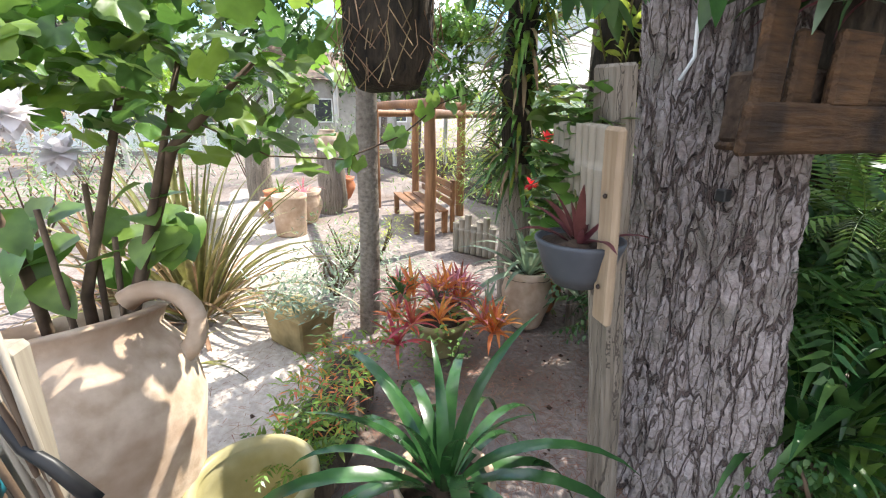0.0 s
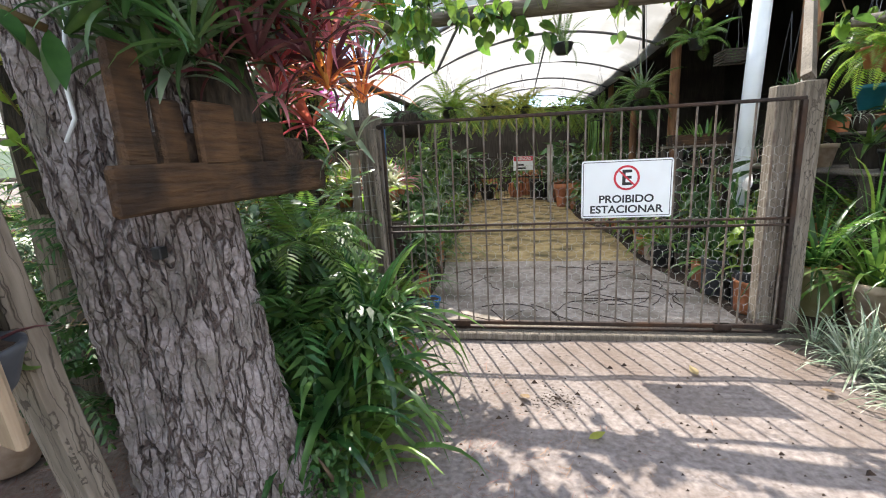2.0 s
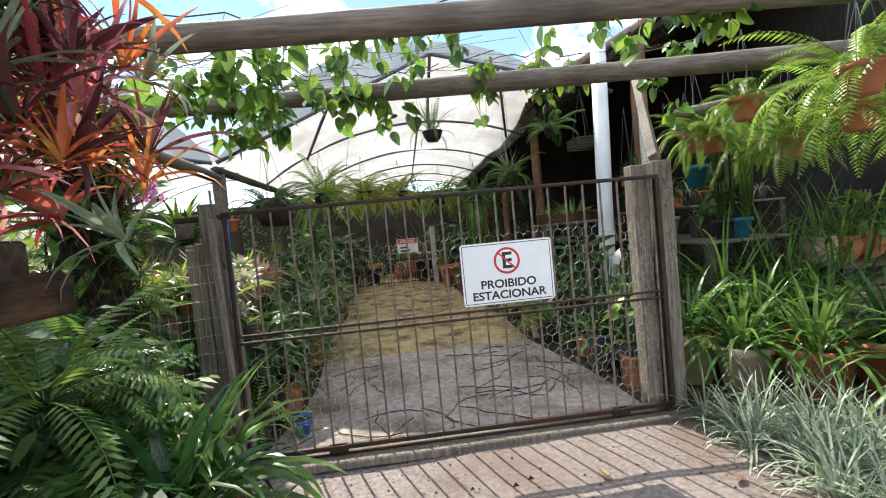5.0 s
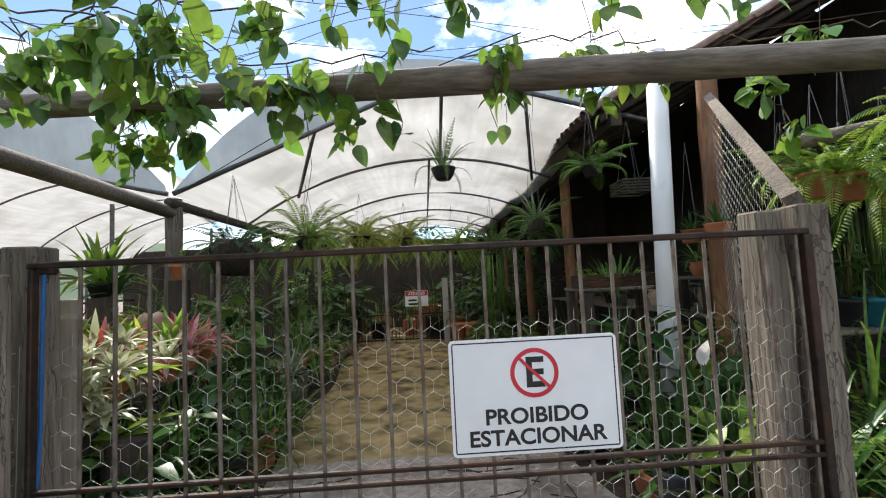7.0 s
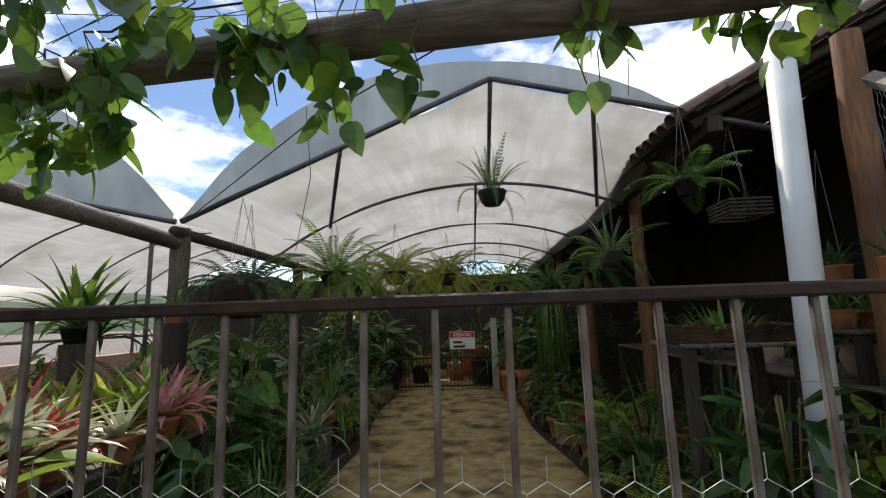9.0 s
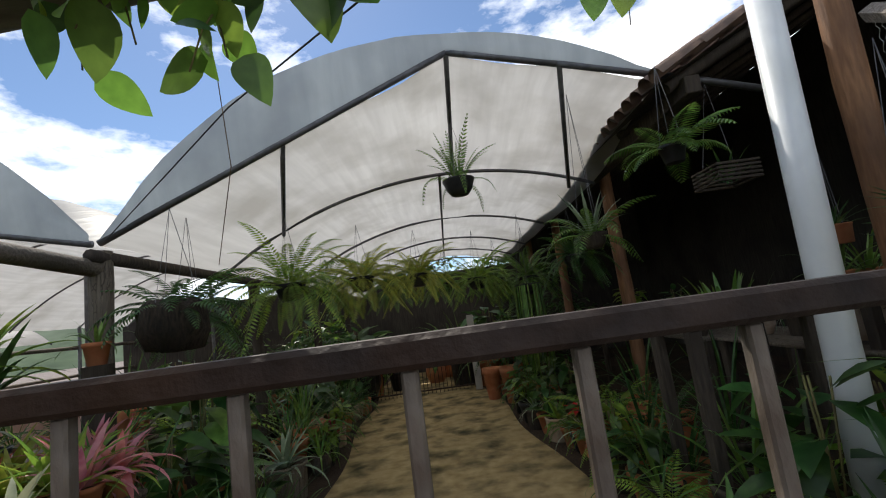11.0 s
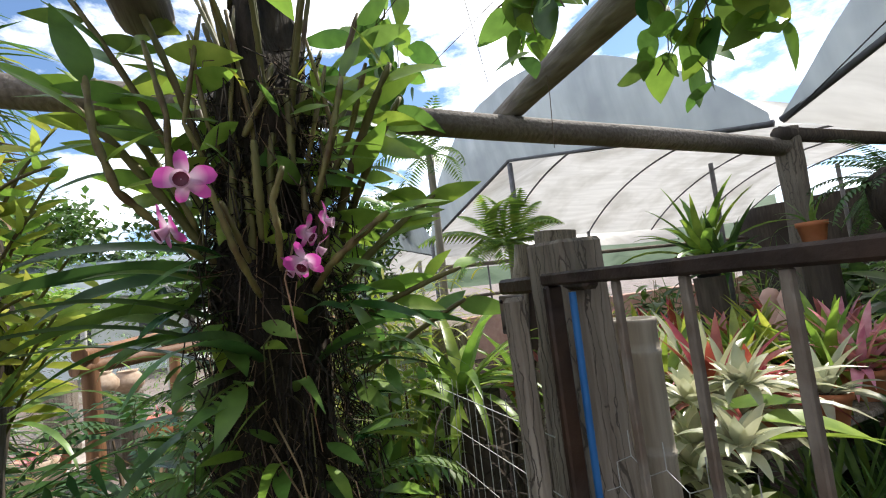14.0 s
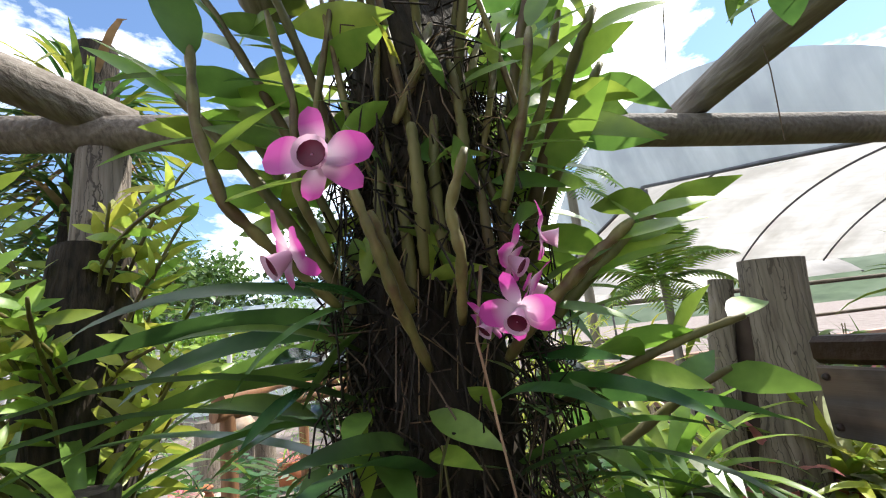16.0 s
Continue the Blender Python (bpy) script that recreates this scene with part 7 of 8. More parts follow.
tube_into(sh, [(0, 0, 0.2), (0.02, 0, 0.95)], 0.005, 6)
part("stalk", sh.mesh("stalk", STEM), None, t)
sh = Sheet()
blade(sh, (0.02, 0, 0.95), (0.1, -0.1, 1), (0, 1, 0.2), 0.16, 0.08, 0.1, seg=6, fold=0.5)
part("petal", sh.mesh("petal", PETAL_WHITE), None, t)
ps = thing("poinsettia", "red-leaved potted plant beside the path", "potted plant", pose(1.13, 4.7, 0))
zz = pot(ps, "flared", 0.12, 0.2, PLASTIC_BLACK)
spread(ps, leaf_set("blade", L_DEEP, 0.14, 0.07, (0.3, 0.0), (0.3, 0.4)), 14, "leaf", zz + 0.12, 0.06)
spread(ps, leaf_set("blade", PETAL_RED, 0.13, 0.06, (0.5, 0.2), (0.2, 0.3)), 12, "red_bract", zz + 0.25, 0.04)
for x, y, r, h in ((0.53, 8.0, 0.17, 0.55), (0.82, 7.5, 0.19, 0.6), (0.95, 7.2, 0.15, 0.4)):
    t = thing("tall_pot", "tall empty terracotta pot by the far gate", "pot", pose(x, y, 0.01), "tall terracotta pots")
    pot(t, "flared", r, h, TERRACOTTA)

# left-hand bed along the path and the benches behind it
for k in range(30):
    y = 0.40 + 0.28 * k
    e = path_edge(y, -1)
    if 3.5 < y < 5.0:
        continue
    fill(e - 0.16 - U(0, 0.12), y, 0, U(1.0, 1.5), RNG.choice((0, 1, 1, 3, 4, 5)))
    fill(e - 0.55 - U(0, 0.12), y + 0.1, 0, U(1.5, 2.1), RNG.choice((1, 4, 5, 1)))
tb = strap_plant("bromeliad", "silver-grey rosette in a round wooden tub", "bromeliad", (-1.98, 4.45, 0.0), L_GREY, 26, 0.46, 0.055, (1.25, 0.95, 0.65, 0.3), (0.4, 0.9, 1.3, 1.5), ("drum", 0.22, 0.36, WOOD_GREY, "grey staved wooden tub"), fold=0.4)
for k in range(16):
    strap_plant("mondo_clump", "dense clump of long dark green leaves", "grass", (-1.68 + U(-0.25, 0.12), 0.75 + 0.16 * k, 0.05), RNG.choice((L_MID, L_DEEP)), 30, 0.75, 0.02, (1.45, 1.25, 1.05, 0.8), (0.5, 1.0, 1.4, 1.8), group="long-leaved clumps", r=0.08, rz=U(0, 360))
shelf(-3.2, -1.9, 0.75, 2.3, 0.92, "rough timber bench crowded with bromeliads")
for k in range(44):
    x, y = U(-3.1, -1.92), U(0.78, 2.3)
    m, lb = RNG.choice(((L_CREAM, "cream-white succulent rosette"), (L_CREAM, "cream-white leafy bromeliad"), (L_LIGHT, "fresh green bromeliad rosette"), (L_PINK, "pink-tinged bromeliad rosette"), (L_YELLOW, "yellow-green bromeliad rosette"), (L_RED, "red-leaved bromeliad"), (L_LIGHT, "bright green bromeliad"), (L_YELLOW, "yellow striped bromeliad")))
    strap_plant("bromeliad", lb + " on the bench", "bromeliad", (x, y, 0.92), m, 24, U(0.26, 0.42), 0.055, (1.2, 0.9, 0.6, 0.3), (0.4, 0.9, 1.2, 1.4), ("flared", 0.09, 0.14, TERRACOTTA), "bench bromeliads", fold=0.4, rz=U(0, 360))
for k in range(8):
    strap_plant("white_rosette", "cream-white leafy rosette by the gate", "succulent", (-1.70 + U(-0.14, 0.14), 0.62 + U(-0.08, 0.18), 0.88 + 0.055 * k), L_CREAM, 26, 0.11, 0.042, (1.2, 0.8, 0.4, 0.0), (0.3, 0.6, 0.9, 1.0), None, "white rosettes", fold=0.4, rz=U(0, 360))
round_log("rosette_stand", "short log under the white rosettes", (-1.64, 0.70, -0.03), (-1.64, 0.70, 0.80), 0.11, 0.10, WOOD_DARK, "log")
shelf(-5.4, -3.6, 3.0, 5.0, 0.74, "timber bench with terracotta figures")
for k in range(12):
    x, y = -3.7 - 0.30 * (k % 5), 3.2 + 0.55 * (k // 5)
    t = thing("clay_plate", "pale terracotta dish on the bench", "dish", pose(x, y, 0.74 + 0.0), "terracotta dishes")
    pot(t, "bowl", U(0.10, 0.16), U(0.05, 0.09), TERRACOTTA if k % 2 else PINK_STONE, soil=False)
for x, y, h, m in ((-3.05, 3.35, 0.62, PINK_STONE), (-2.75, 3.2, 0.55, TERRACOTTA), (-3.35, 3.6, 0.6, PINK_STONE)):
    sh = lathe([(0.001, 0), (0.13, 0), (0.15, 0.05), (0.10, 0.22), (0.13, 0.33), (0.08, 0.42), (0.055, 0.46), (0.08, 0.53), (0.05, 0.60), (0.001, 0.62)], 22)
    sh.v = [Vector(v) * (h / 0.62) + Vector((noise.noise(Vector(v) * 9), noise.noise(Vector(v) * 9 + Vector((4, 0, 0))), 0)) * 0.03 for v in sh.v]
    o = part("garden_figure", sh.mesh("garden_figure", m), None)
    tagged(o, "weathered pinkish clay garden ornament", "ornament", "clay ornaments").location = (x, y, 0.70)
    round_log("ornament_stand", "cut log stand for an ornament", (x, y, -0.03), (x, y, 0.71), 0.12, 0.12, WOOD_DARK, "log", "ornament stands", 5)
for k in range(40):
    x, y = U(-8.8, -2.9), U(2.6, 9.5)
    if -5.5 < x < -3.5 and y < 5.1:
        continue
    fill(x, y, 0, U(1.6, 2.8), RNG.choice((0, 1, 4, 5, 3)))
# pots on the beam side: plants standing at the greenhouse post
round_log("plant_stand", "tall dark log stand for a bromeliad", (-2.80, 2.15, -0.03), (-2.80, 2.15, 1.50), 0.09, 0.09, WOOD_DARK, "log", "plant stands", 6)
strap_plant("bromeliad", "tall yellow-tipped bromeliad on a log stand", "bromeliad", (-2.80, 2.15, 1.50), L_LIGHT, 28, 0.56, 0.065, (1.4, 1.15, 0.85, 0.5), (0.3, 0.6, 1.0, 1.3), ("flared", 0.10, 0.12, PLASTIC_BLACK), fold=0.4)
strap_plant("bromeliad", "dark leafy bromeliad on a log stand", "bromeliad", (-2.72, 2.20, 1.52), L_DEEP, 24, 0.46, 0.05, (1.3, 1.0, 0.7, 0.3), (0.4, 0.8, 1.2, 1.4), None, fold=0.4)
round_log("plant_stand", "tall dark log stand for a potted orchid", (-2.42, 2.6, -0.03), (-2.42, 2.6, 1.62), 0.09, 0.09, WOOD_DARK, "log", "plant stands", 6)
strap_plant("potted_orchid", "orchid in a small terracotta pot", "orchid", (-2.42, 2.6, 1.62), L_MID, 10, 0.26, 0.025, container=("flared", 0.08, 0.15, TERRACOTTA))
# hanging ferns across the greenhouse
JOIN = False
for x, y, z, n, l, m in ((-1.55, 3.8, 1.95, 34, 0.85, L_LIGHT), (-1.01, 4.5, 2.0, 34, 0.75, L_YELLOW), (-0.43, 5.2, 2.02, 34, 0.75, L_YELLOW), (0.35, 5.8, 1.92, 30, 0.70, L_LIGHT), (1.10, 6.1, 1.86, 30, 0.7, L_MID), (-2.2, 3.3, 1.76, 26, 0.6, L_DEEP), (0.75, 6.9, 1.95, 26, 0.65, L_MID), (-0.1, 6.9, 1.98, 26, 0.65, L_MID), (1.55, 5.2, 2.0, 26, 0.65, L_DEEP), (-0.9, 6.4, 2.0, 26, 0.65, L_MID), (-1.7, 5.6, 2.0, 26, 0.7, L_MID)):
    t = fern("hanging_fern", "hanging black basket of bushy fern", (x, y, z), m, n + 16, l, 0.145, (1.15, 0.75, 0.4, 0.05), (1.3, 1.9, 2.3, 2.3), ("bowl", 0.14, 0.16, PLASTIC_BLACK), "greenhouse hanging ferns", 26, smin=0.6)
    hanger(t, 0.15, 0.12, 2.75 - z)
t = fern("hanging_fern", "tuft of fern in a round black hanging pot", (0.15, 3.78, 2.74), L_MID, 22, 0.55, 0.08, (1.45, 1.3, 1.1, 0.4), (0.3, 0.6, 1.0, 2.2), ("bowl", 0.15, 0.15, PLASTIC_BLACK), "greenhouse hanging ferns", 16)
hanger(t, 0.15, 0.14, 0.75)
bk = thing("moss_basket", "dark tangled moss basket hanging by the post", "hanging basket", pose(-1.92, 2.62, 1.66))
sh = lathe([(0.001, -0.02), (0.16, 0), (0.21, 0.12), (0.20, 0.26), (0.14, 0.32), (0.001, 0.33)], 22)
sh.v = [Vector(v) + Vector((noise.noise(Vector(v) * 14), noise.noise(Vector(v) * 14 + Vector((5, 0, 0))), noise.noise(Vector(v) * 11))) * 0.04 for v in sh.v]
part("moss", sh.mesh("moss", FIBRE), None, bk)
spread(bk, leaf_set("frond", L_DEEP, 0.42, 0.14, (0.9, 0.5, 0.2), (1.0, 1.5, 1.8), pairs=14), 18, "frond", 0.26, 0.12)
hanger(bk, 0.3, 0.16, 0.95)
# trailing cactus curtain
tc = thing("trailing_cactus", "curtain of long trailing green cactus stems", "cactus", pose(0.98, 5.6, 1.75))
pot(tc, "bowl", 0.16, 0.14, PLASTIC_BLACK)
for k in range(46):
    sh = Sheet()
    a = U(0, 6.28)
    x, y = 0.17 * math.cos(a), 0.17 * math.sin(a)
    tube_into(sh, [(x * 0.6, y * 0.6, 0.13), (x, y, 0.12), (x * 1.1, y * 1.1, -0.3), (x * 1.1 + U(-0.03, 0.03), y * 1.1, -U(0.6, 1.1))], [0.010, 0.011, 0.011, 0.008], 5)
    part("stem", sh.mesh("stem", L_MID), None, tc)
hanger(tc, 0.14, 0.15, 1.1)
# tree fern and slatted basket on the shed edge
tf = fern("tree_fern", "bright tree fern fronds at the shed eave", (1.50, 2.50, 2.42), L_MID, 16, 0.42, 0.20, (0.9, 0.6, 0.3), (1.0, 1.4, 1.6), ("flared", 0.09, 0.12, PLASTIC_BLACK), "", 18)
hanger(tf, 0.12, 0.08, 0.7)
ob_ = fern("hanging_orchid", "orchid fronds drooping from a slatted basket", (1.12, 3.2, 2.0), L_MID, 12, 0.5, 0.14, (1.0, 0.6, 0.2), (1.2, 1.7, 2.0), ("bowl", 0.11, 0.12, WOOD_DARK), "", 16, "orchid")
spread(ob_, leaf_set("strap", L_GREY, 0.45, 0.03, (1.3, 1.0, 0.7), (0.3, 0.7, 1.0)), 14, "leaf", 0.1, 0.04)
hanger(ob_, 0.12, 0.1, 1.33)
sb = thing("slatted_basket", "dark slatted wooden hanging basket", "hanging basket", pose(2.05, 2.85, 2.30))
for k in range(5):
    part("slat", box((-0.16, -0.16, 0.03 * k), (0.16, -0.14, 0.03 * k + 0.018), 0.002), WOOD_DARK, sb)
    part("slat", box((-0.16, 0.14, 0.03 * k), (0.16, 0.16, 0.03 * k + 0.018), 0.002), WOOD_DARK, sb)
    part("slat", box((-0.16, -0.139, 0.03 * k + 0.002), (-0.14, 0.139, 0.03 * k + 0.016), 0.002), WOOD_DARK, sb)
    part("slat", box((0.14, -0.139, 0.03 * k + 0.002), (0.16, 0.139, 0.03 * k + 0.016), 0.002), WOOD_DARK, sb)
hanger(sb, 0.12, 0.14, 0.8)
spread(sb, leaf_set("strap", L_DEEP, 0.25, 0.02, (1.2, 0.8), (0.6, 1.0)), 14, "leaf", 0.02, 0.08)
for x, y, z in ((2.18, 1.75, 1.72), (2.5, 2.6, 1.75)):
    t = strap_plant("wall_pot", "terracotta pot of dark succulent on the post", "potted plant", (x, y, z), L_DEEP, 30, 0.22, 0.02, (1.4, 1.1, 0.8, 0.5), (0.2, 0.4, 0.6, 0.8), ("drum", 0.10, 0.13, TERRACOTTA), "wall pots")
    hanger(t, 0.13, 0.09, 1.0)
# potted palm beyond the fence
pm = thing("palm", "slender ringed palm with feathery yellow-green fronds", "palm", pose(-4.58, 1.76, 0))
part("trunk", log_mesh((0, 0, -0.03), (0.03, 0.02, 1.98), 0.036, 0.03, R, 12, 14, 0.01, BAMBOO_GREY, "trunk"), None, pm)
spread(pm, leaf_set("frond", L_LIGHT, 0.80, 0.46, (1.1, 0.8, 0.5, 0.1), (0.9, 1.3, 1.6, 1.8), pairs=18, narrow=0.46), 17, "frond", 1.98, 0.02)
pm2 = thing("palm", "tall thin palm with drooping fronds", "palm", pose(-3.75, 0.68, 0))
part("trunk", log_mesh((0, 0, -0.03), (0.03, 0.02, 2.62), 0.035, 0.026, R, 12, 14, 0.01, BAMBOO_GREY, "trunk"), None, pm2)
spread(pm2, leaf_set("frond", L_MID, 0.52, 0.28, (1.2, 0.8, 0.3, -0.2), (1.0, 1.5, 1.9, 1.4), pairs=16, narrow=0.36), 10, "frond", 2.62, 0.02)

# ---------------- distance ----------------
def tree(at, h, r, seed, material=L_DEEP, n=2600):
    rg = random.Random(seed)
    t = thing("garden_tree", "broad leafy tree beyond the garden", "tree", pose(*at), "trees beyond the garden")
    sh = Sheet()
    tube_into(sh, [(0, 0, -0.1), (0.1, 0.05, h * 0.3), (0.05, 0.1, h * 0.6)], [h * 0.035, h * 0.028, h * 0.016], 10)
    part("trunk", sh.mesh("trunk", BARK), None, t)
    cl = []
    for k in range(9):
        a, e = rg.uniform(0, 6.28), Vector((0, 0, 0))
        e = Vector((math.cos(a) * r * rg.uniform(0.3, 0.85), math.sin(a) * r * rg.uniform(0.3, 0.85), h * rg.uniform(0.5, 0.92)))
        sh = Sheet()
        tube_into(sh, [(0.07, 0.07, h * rg.uniform(0.25, 0.5)), e * 0.6 + Vector((0, 0, h * 0.2)), e], [h * 0.014, h * 0.009, h * 0.003], 6)
        part("limb", sh.mesh("limb", BARK), None, t)
        cl += [e + Vector((rg.gauss(0, r * 0.22), rg.gauss(0, r * 0.22), rg.gauss(0, r * 0.16))) for _ in range(5)]
    sh = Sheet()
    for k in range(n):
        p = cl[rg.randrange(len(cl))] + Vector((rg.gauss(0, r * 0.13), rg.gauss(0, r * 0.13), rg.gauss(0, r * 0.10)))
        blade(sh, p, direction(rg.uniform(0, 6.28), rg.uniform(-0.8, 0.5)), (0.2, 0.1, 1), h * 0.055, h * 0.035, 0.3, seg=2)
    part("crown", sh.mesh("crown", material), None, t)["kind"] = "stuff"


for at, h, r, s, m in (((-19, -3, 0), 4.0, 2.2, 1, L_MID), ((-24, -9, 0), 7.5, 3.5, 2, L_MID), ((-21, 3, 0), 5.0, 2.4, 3, L_DEEP), ((-27, -2, 0), 8.0, 4.0, 4, L_DEEP), ((-17, -11, 0), 5.0, 2.4, 5, L_MID), ((-30, 8, 0), 8.0, 4.0, 6, L_DEEP), ((-14.5, -6.0, 0), 3.0, 1.3, 7, L_LIGHT), ((-12.5, 1.2, 0), 4.2, 1.7, 8, L_MID), ((-35, -16, 0), 10.0, 5.0, 9, L_DEEP), ((9, -3, 0), 6.0, 2.6, 10, L_MID), ((-3, 26, 0), 7.5, 3.4, 11, L_DEEP), ((7, 24, 0), 8.5, 4.0, 12, L_DEEP)):
    tree(at, h, r, s, m)


def house(at, rz, w, d, h, label, wall):
    t = thing("house", label, "house", pose(*at, 0, 0, rz), "houses beyond the garden")
    part("wall", box((-w / 2, -d / 2, -0.1), (w / 2, d / 2, h), 0), wall, t)
    sh = Sheet()
    o = 0.4
    sh.add([(-w / 2 - o, -d / 2 - o, h), (w / 2 + o, -d / 2 - o, h), (w / 2 + o, d / 2 + o, h), (-w / 2 - o, d / 2 + o, h), (-w / 2 - o, 0, h + d * 0.32), (w / 2 + o, 0, h + d * 0.32)], [(0, 1, 5, 4), (2, 3, 4, 5), (0, 4, 3), (1, 2, 5), (0, 3, 2, 1)])
    part("roof", sh.mesh("roof", FILM_SHADE_BLUE if wall == WHITE_PAINT else TILE_ROOF, False), None, t)
    for k in range(3):
        x = -w / 2 + w * (k + 0.5) / 3
        win = part("window", box((x - 0.5, -d / 2 - 0.03, 0.9), (x + 0.5, -d / 2 + 0.02, 2.0), 0), WHITE_PAINT, t)
        part("pane", box((x - 0.43, -d / 2 - 0.045, 0.97), (x + 0.43, -d / 2 - 0.031, 1.93), 0), PLASTIC_GREY, win)


house((-22, -6.0, 0), 80, 7, 5, 2.6, "white house with a pale roof", WHITE_PAINT)
house((-26, 2.0, 0), 110, 7, 5, 2.8, "plastered house with a tiled roof", PLASTER)
# side boundary of netting posts
for k in range(9):
    y = -8.5 + 1.5 * k
    round_log("boundary_post", "pale grey boundary fence post", (-12.2, y, -0.05), (-12.2, y, 2.4), 0.06, 0.055, PLASTER, "post", "boundary posts", 4, 8)
# wooded hill with houses far away
hs = Sheet()
n = 60
for i in range(n + 1):
    a = radians(120 + 150 * i / n)
    for j in range(7):
        q = 240 + 60 * j
        zt = (46 + 16 * noise.noise((i * 0.13, 2, 0))) * math.sin(math.pi * j / 6 * 0.75) if j else -2
        hs.v.append((q * math.cos(a), q * math.sin(a), zt + 5 * noise.noise((i * 0.9, j * 2.0, 1))))
for i in range(n):
    for j in range(6):
        k = i * 7 + j
        hs.f.append((k, k + 7, k + 8, k + 1))
HILL = surface("far_woods", (0.03, 0.055, 0.025), (0.08, 0.12, 0.06), 0.08, 0.95, 0.6, c3=(0.10, 0.13, 0.09), big=0.02)
tagged(part("backdrop", hs.mesh("backdrop", HILL), None), "wooded hillside far away", "hill", kind="structure")
far_t = thing("hill_town", "scatter of pale houses on the far hillside", "houses", kind="stuff")
sh = Sheet()
rg = random.Random(5)
for k in range(420):
    a, j = radians(rg.uniform(165, 240)), rg.uniform(0.4, 2.6)
    q = 240 + 60 * j
    z = 46 * math.sin(math.pi * j / 6 * 0.75) + rg.uniform(-2, 4)
    x, y, s = q * math.cos(a), q * math.sin(a), rg.uniform(2.0, 5)
    box_into(sh, (x - s, y - s, z - 4), (x + s, y + s, z + s * 0.8))
part("house_blocks", sh.mesh("house_blocks", WHITE_PAINT, False), None, far_t)["kind"] = "stuff"

# more plants under the shed edge and beyond the far gate
JOIN = True
for k in range(16):
    x, y = 2.4 + 0.28 * (k % 6) + U(-0.08, 0.08), 0.95 + 0.55 * (k // 6) + U(-0.1, 0.1)
    fill(x, y, 0, U(1.8, 2.6), RNG.choice((0, 1, 1, 1, 0)))
for x, y, z, l in ((3.0, 1.2, 1.85, 0.55), (3.5, 0.8, 2.0, 0.6), (2.7, 1.7, 2.1, 0.5), (3.3, 0.1, 1.95, 0.6), (3.9, 0.4, 1.8, 0.6), (2.2, -1.1, 2.1, 0.62)):
    t = fern("hanging_fern", "hanging terracotta pot of trailing fern", (x, y, z), RNG.choice((L_LIGHT, L_MID)), 26, l, 0.13, (1.1, 0.8, 0.4, 0.0), (1.4, 2.0, 2.3, 2.2), ("flared", 0.11, 0.16, TERRACOTTA), "hanging ferns", 22)
    hanger(t, 0.16, 0.10, 2.62 - z)
t = thing("blue_bucket", "blue plastic pot on the shed shelf", "pot", pose(2.95, 1.35, 1.05))
pot(t, "flared", 0.12, 0.2, TEAL)
for k in range(26):
    fill(U(-6.0, 2.6), U(9.5, 12.5), 0, U(2.0, 3.6), RNG.choice((0, 1, 4, 5)))
for x in (-2.6, -3.4, -4.3, 1.0, 1.7, 2.4):
    bush("bed_shrub", "tall leafy plant at the end of the path", (x, 9.0 + U(-0.4, 0.8), 0), (0.45, 0.4, U(1.5, 2.1)), RNG.choice((L_DEEP, L_MID)), 500, (0.16, 0.06), group="tall plants by the far gate", seed=int(x * 50 + 400))
JOIN = False

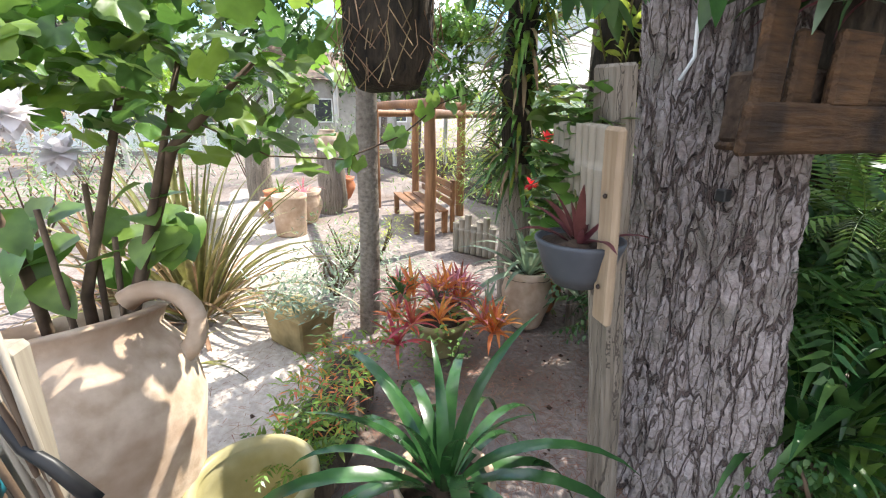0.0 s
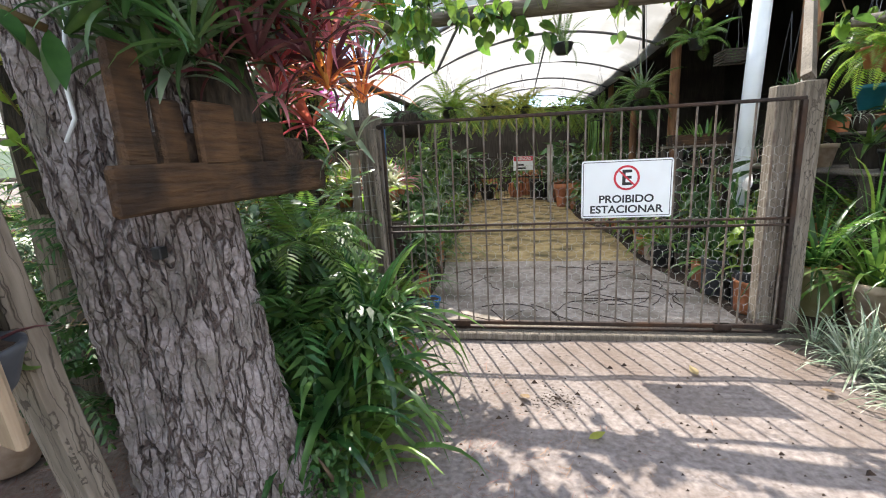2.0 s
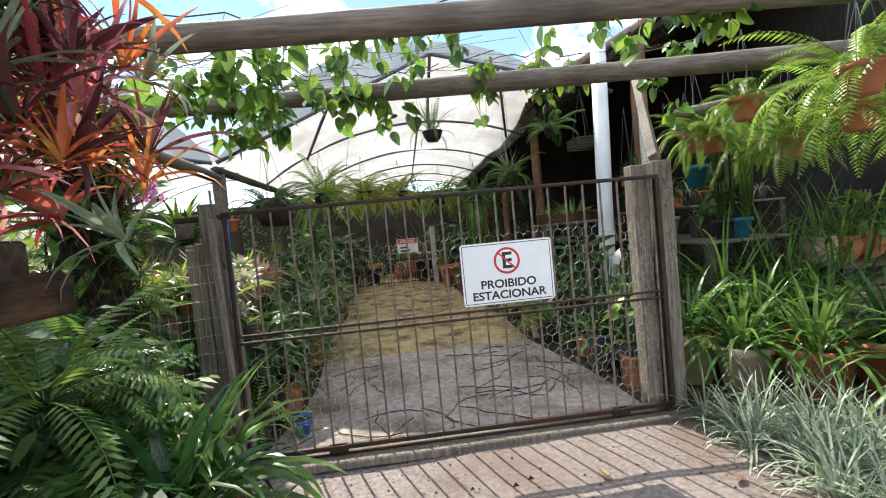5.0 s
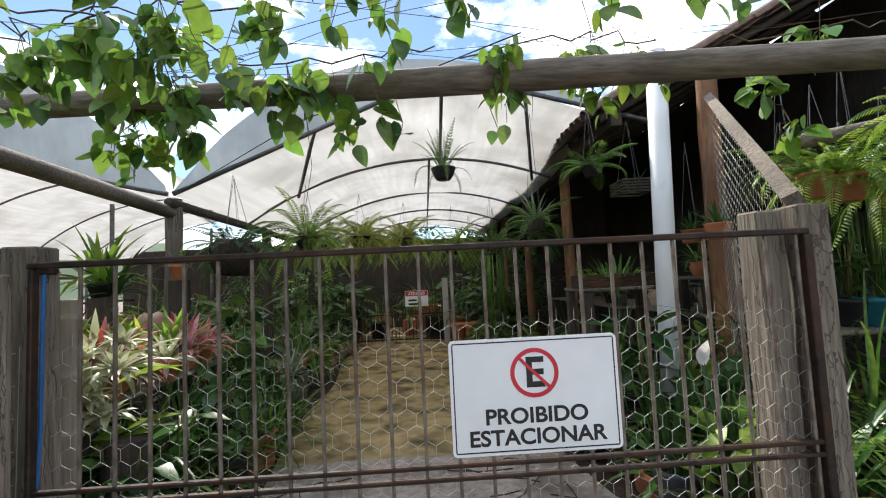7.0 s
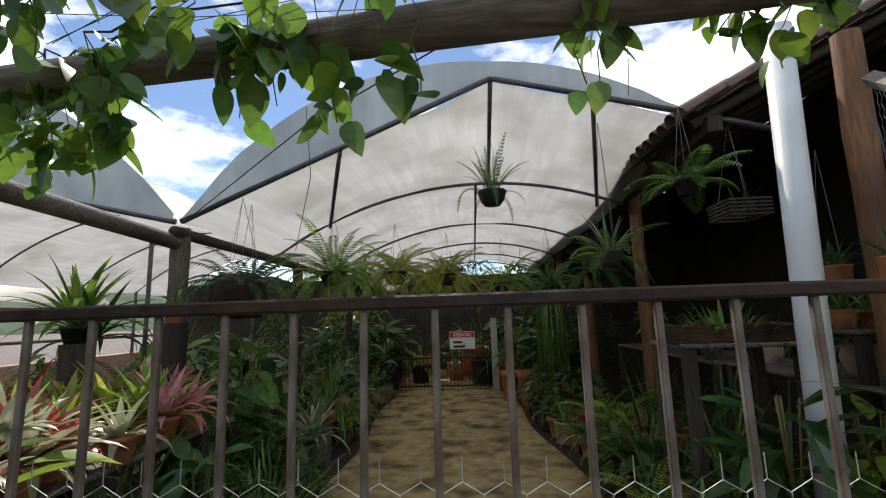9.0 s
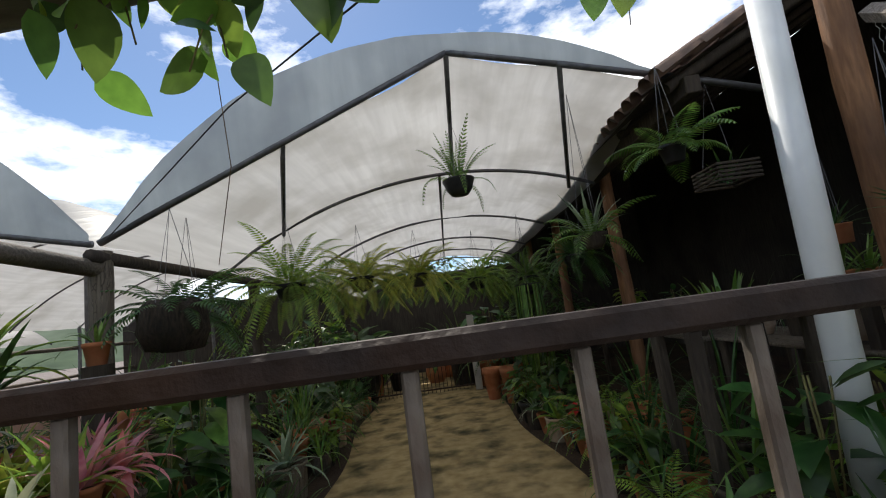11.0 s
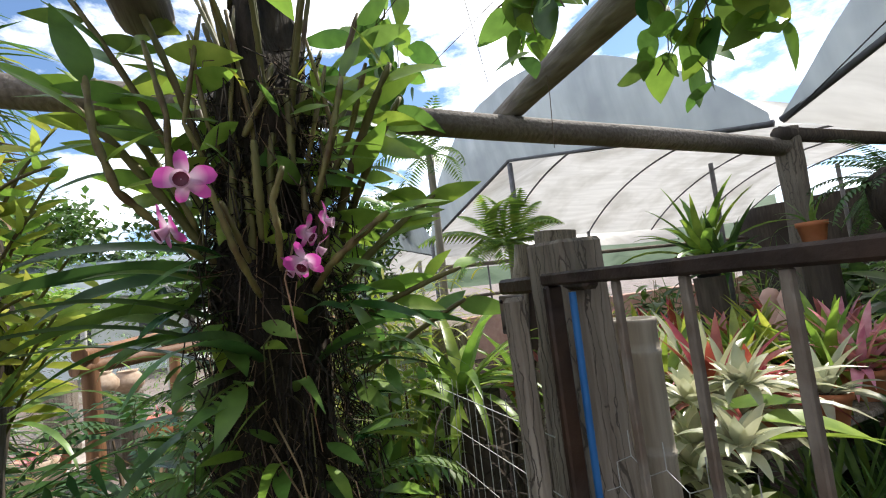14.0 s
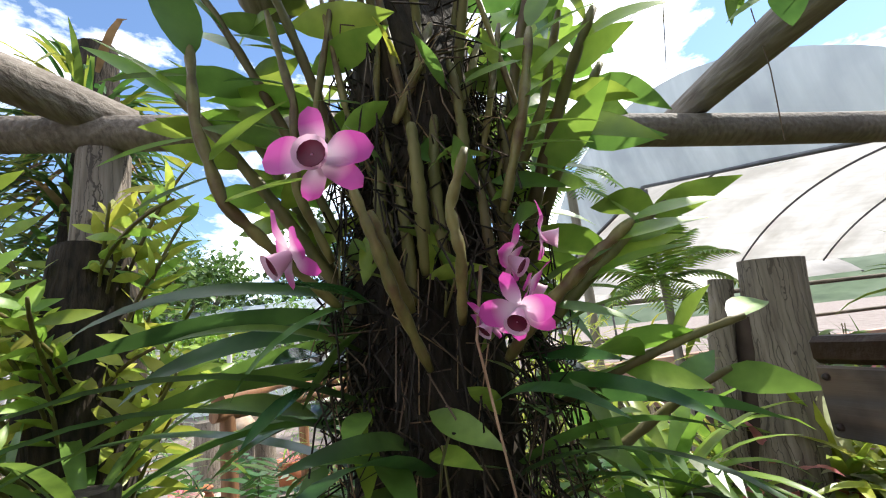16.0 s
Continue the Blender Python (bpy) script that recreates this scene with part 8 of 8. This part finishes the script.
# shelves and pots in the dim shed beyond the gate post
shelf(2.55, 4.6, 2.55, 3.05, 1.42, "dark timber shelf with pots in the shed")
shelf(3.6, 5.4, 0.9, 1.5, 0.72, "low timber bench under the hanging ferns")
JOIN = True
for k in range(8):
    fill(2.7 + 0.24 * k, 2.8 + U(-0.1, 0.1), 1.42, U(0.6, 0.9), RNG.choice((0, 1, 2, 4)))
for k in range(7):
    fill(3.7 + 0.24 * k, 1.2 + U(-0.12, 0.12), 0.72, U(0.9, 1.3), RNG.choice((0, 1, 4, 5)))
JOIN = False
for x, y, z, l in ((2.78, 0.53, 1.72, 0.5), (2.42, 0.93, 1.86, 0.46)):
    t = fern("hanging_fern", "terracotta pot of bright green fern hung from the rail", (x, y, z), L_LIGHT, 40, l, 0.11, (1.2, 0.9, 0.5, 0.1), (1.1, 1.6, 2.0, 2.2), ("flared", 0.12, 0.16, TERRACOTTA), "hanging ferns", 24)
    hanger(t, 0.16, 0.10, 2.35 - z)
rs = thing("string_plant", "hanging pot trailing long green strings", "hanging plant", pose(3.0, 1.45, 1.85))
pot(rs, "flared", 0.10, 0.14, PLASTIC_BLACK)
for k in range(60):
    a, q = U(0, 6.28), U(0.06, 0.16)
    x, y = q * math.cos(a), q * math.sin(a)
    sh = Sheet()
    pts = [(x * 0.5, y * 0.5, 0.12), (x, y, 0.12), (x * 1.1, y * 1.1, -0.2), (x * 1.1 + U(-0.02, 0.02), y * 1.1, -U(0.35, 0.75))]
    tube_into(sh, pts, [0.004, 0.006, 0.007, 0.005], 5)
    part("string", sh.mesh("string", L_MID), None, rs)
hanger(rs, 0.14, 0.09, 1.2)
t = thing("blue_pot", "blue plastic pot hanging in the shed's shade", "pot", pose(2.95, 1.95, 1.62))
pot(t, "flared", 0.13, 0.24, TEAL)
hanger(t, 0.24, 0.12, 1.6)
# heap of crumbs and bark on the dirt before the gate
cr = Sheet()
for k in range(240):
    a, q = U(0, 6.28), abs(RNG.gauss(0, 0.10))
    x, y = -0.30 + 1.5 * q * math.cos(a), -0.95 + q * math.sin(a)
    z, w = ground_z(x, y) + 0.002 + max(0.0, 0.02 - 0.08 * q), U(0.002, 0.008)
    cr.add([(x - w, y - w * 0.5, z), (x + w, y - w * 0.6, z), (x + w * 0.2, y + w, z), (x, y, z + w * 0.8)], [(0, 1, 3), (1, 2, 3), (2, 0, 3)])
tagged(part("debris_heap", cr.mesh("debris_heap", SOIL, False), None), "scatter of dark bark crumbs on the dirt", "debris", kind="stuff")
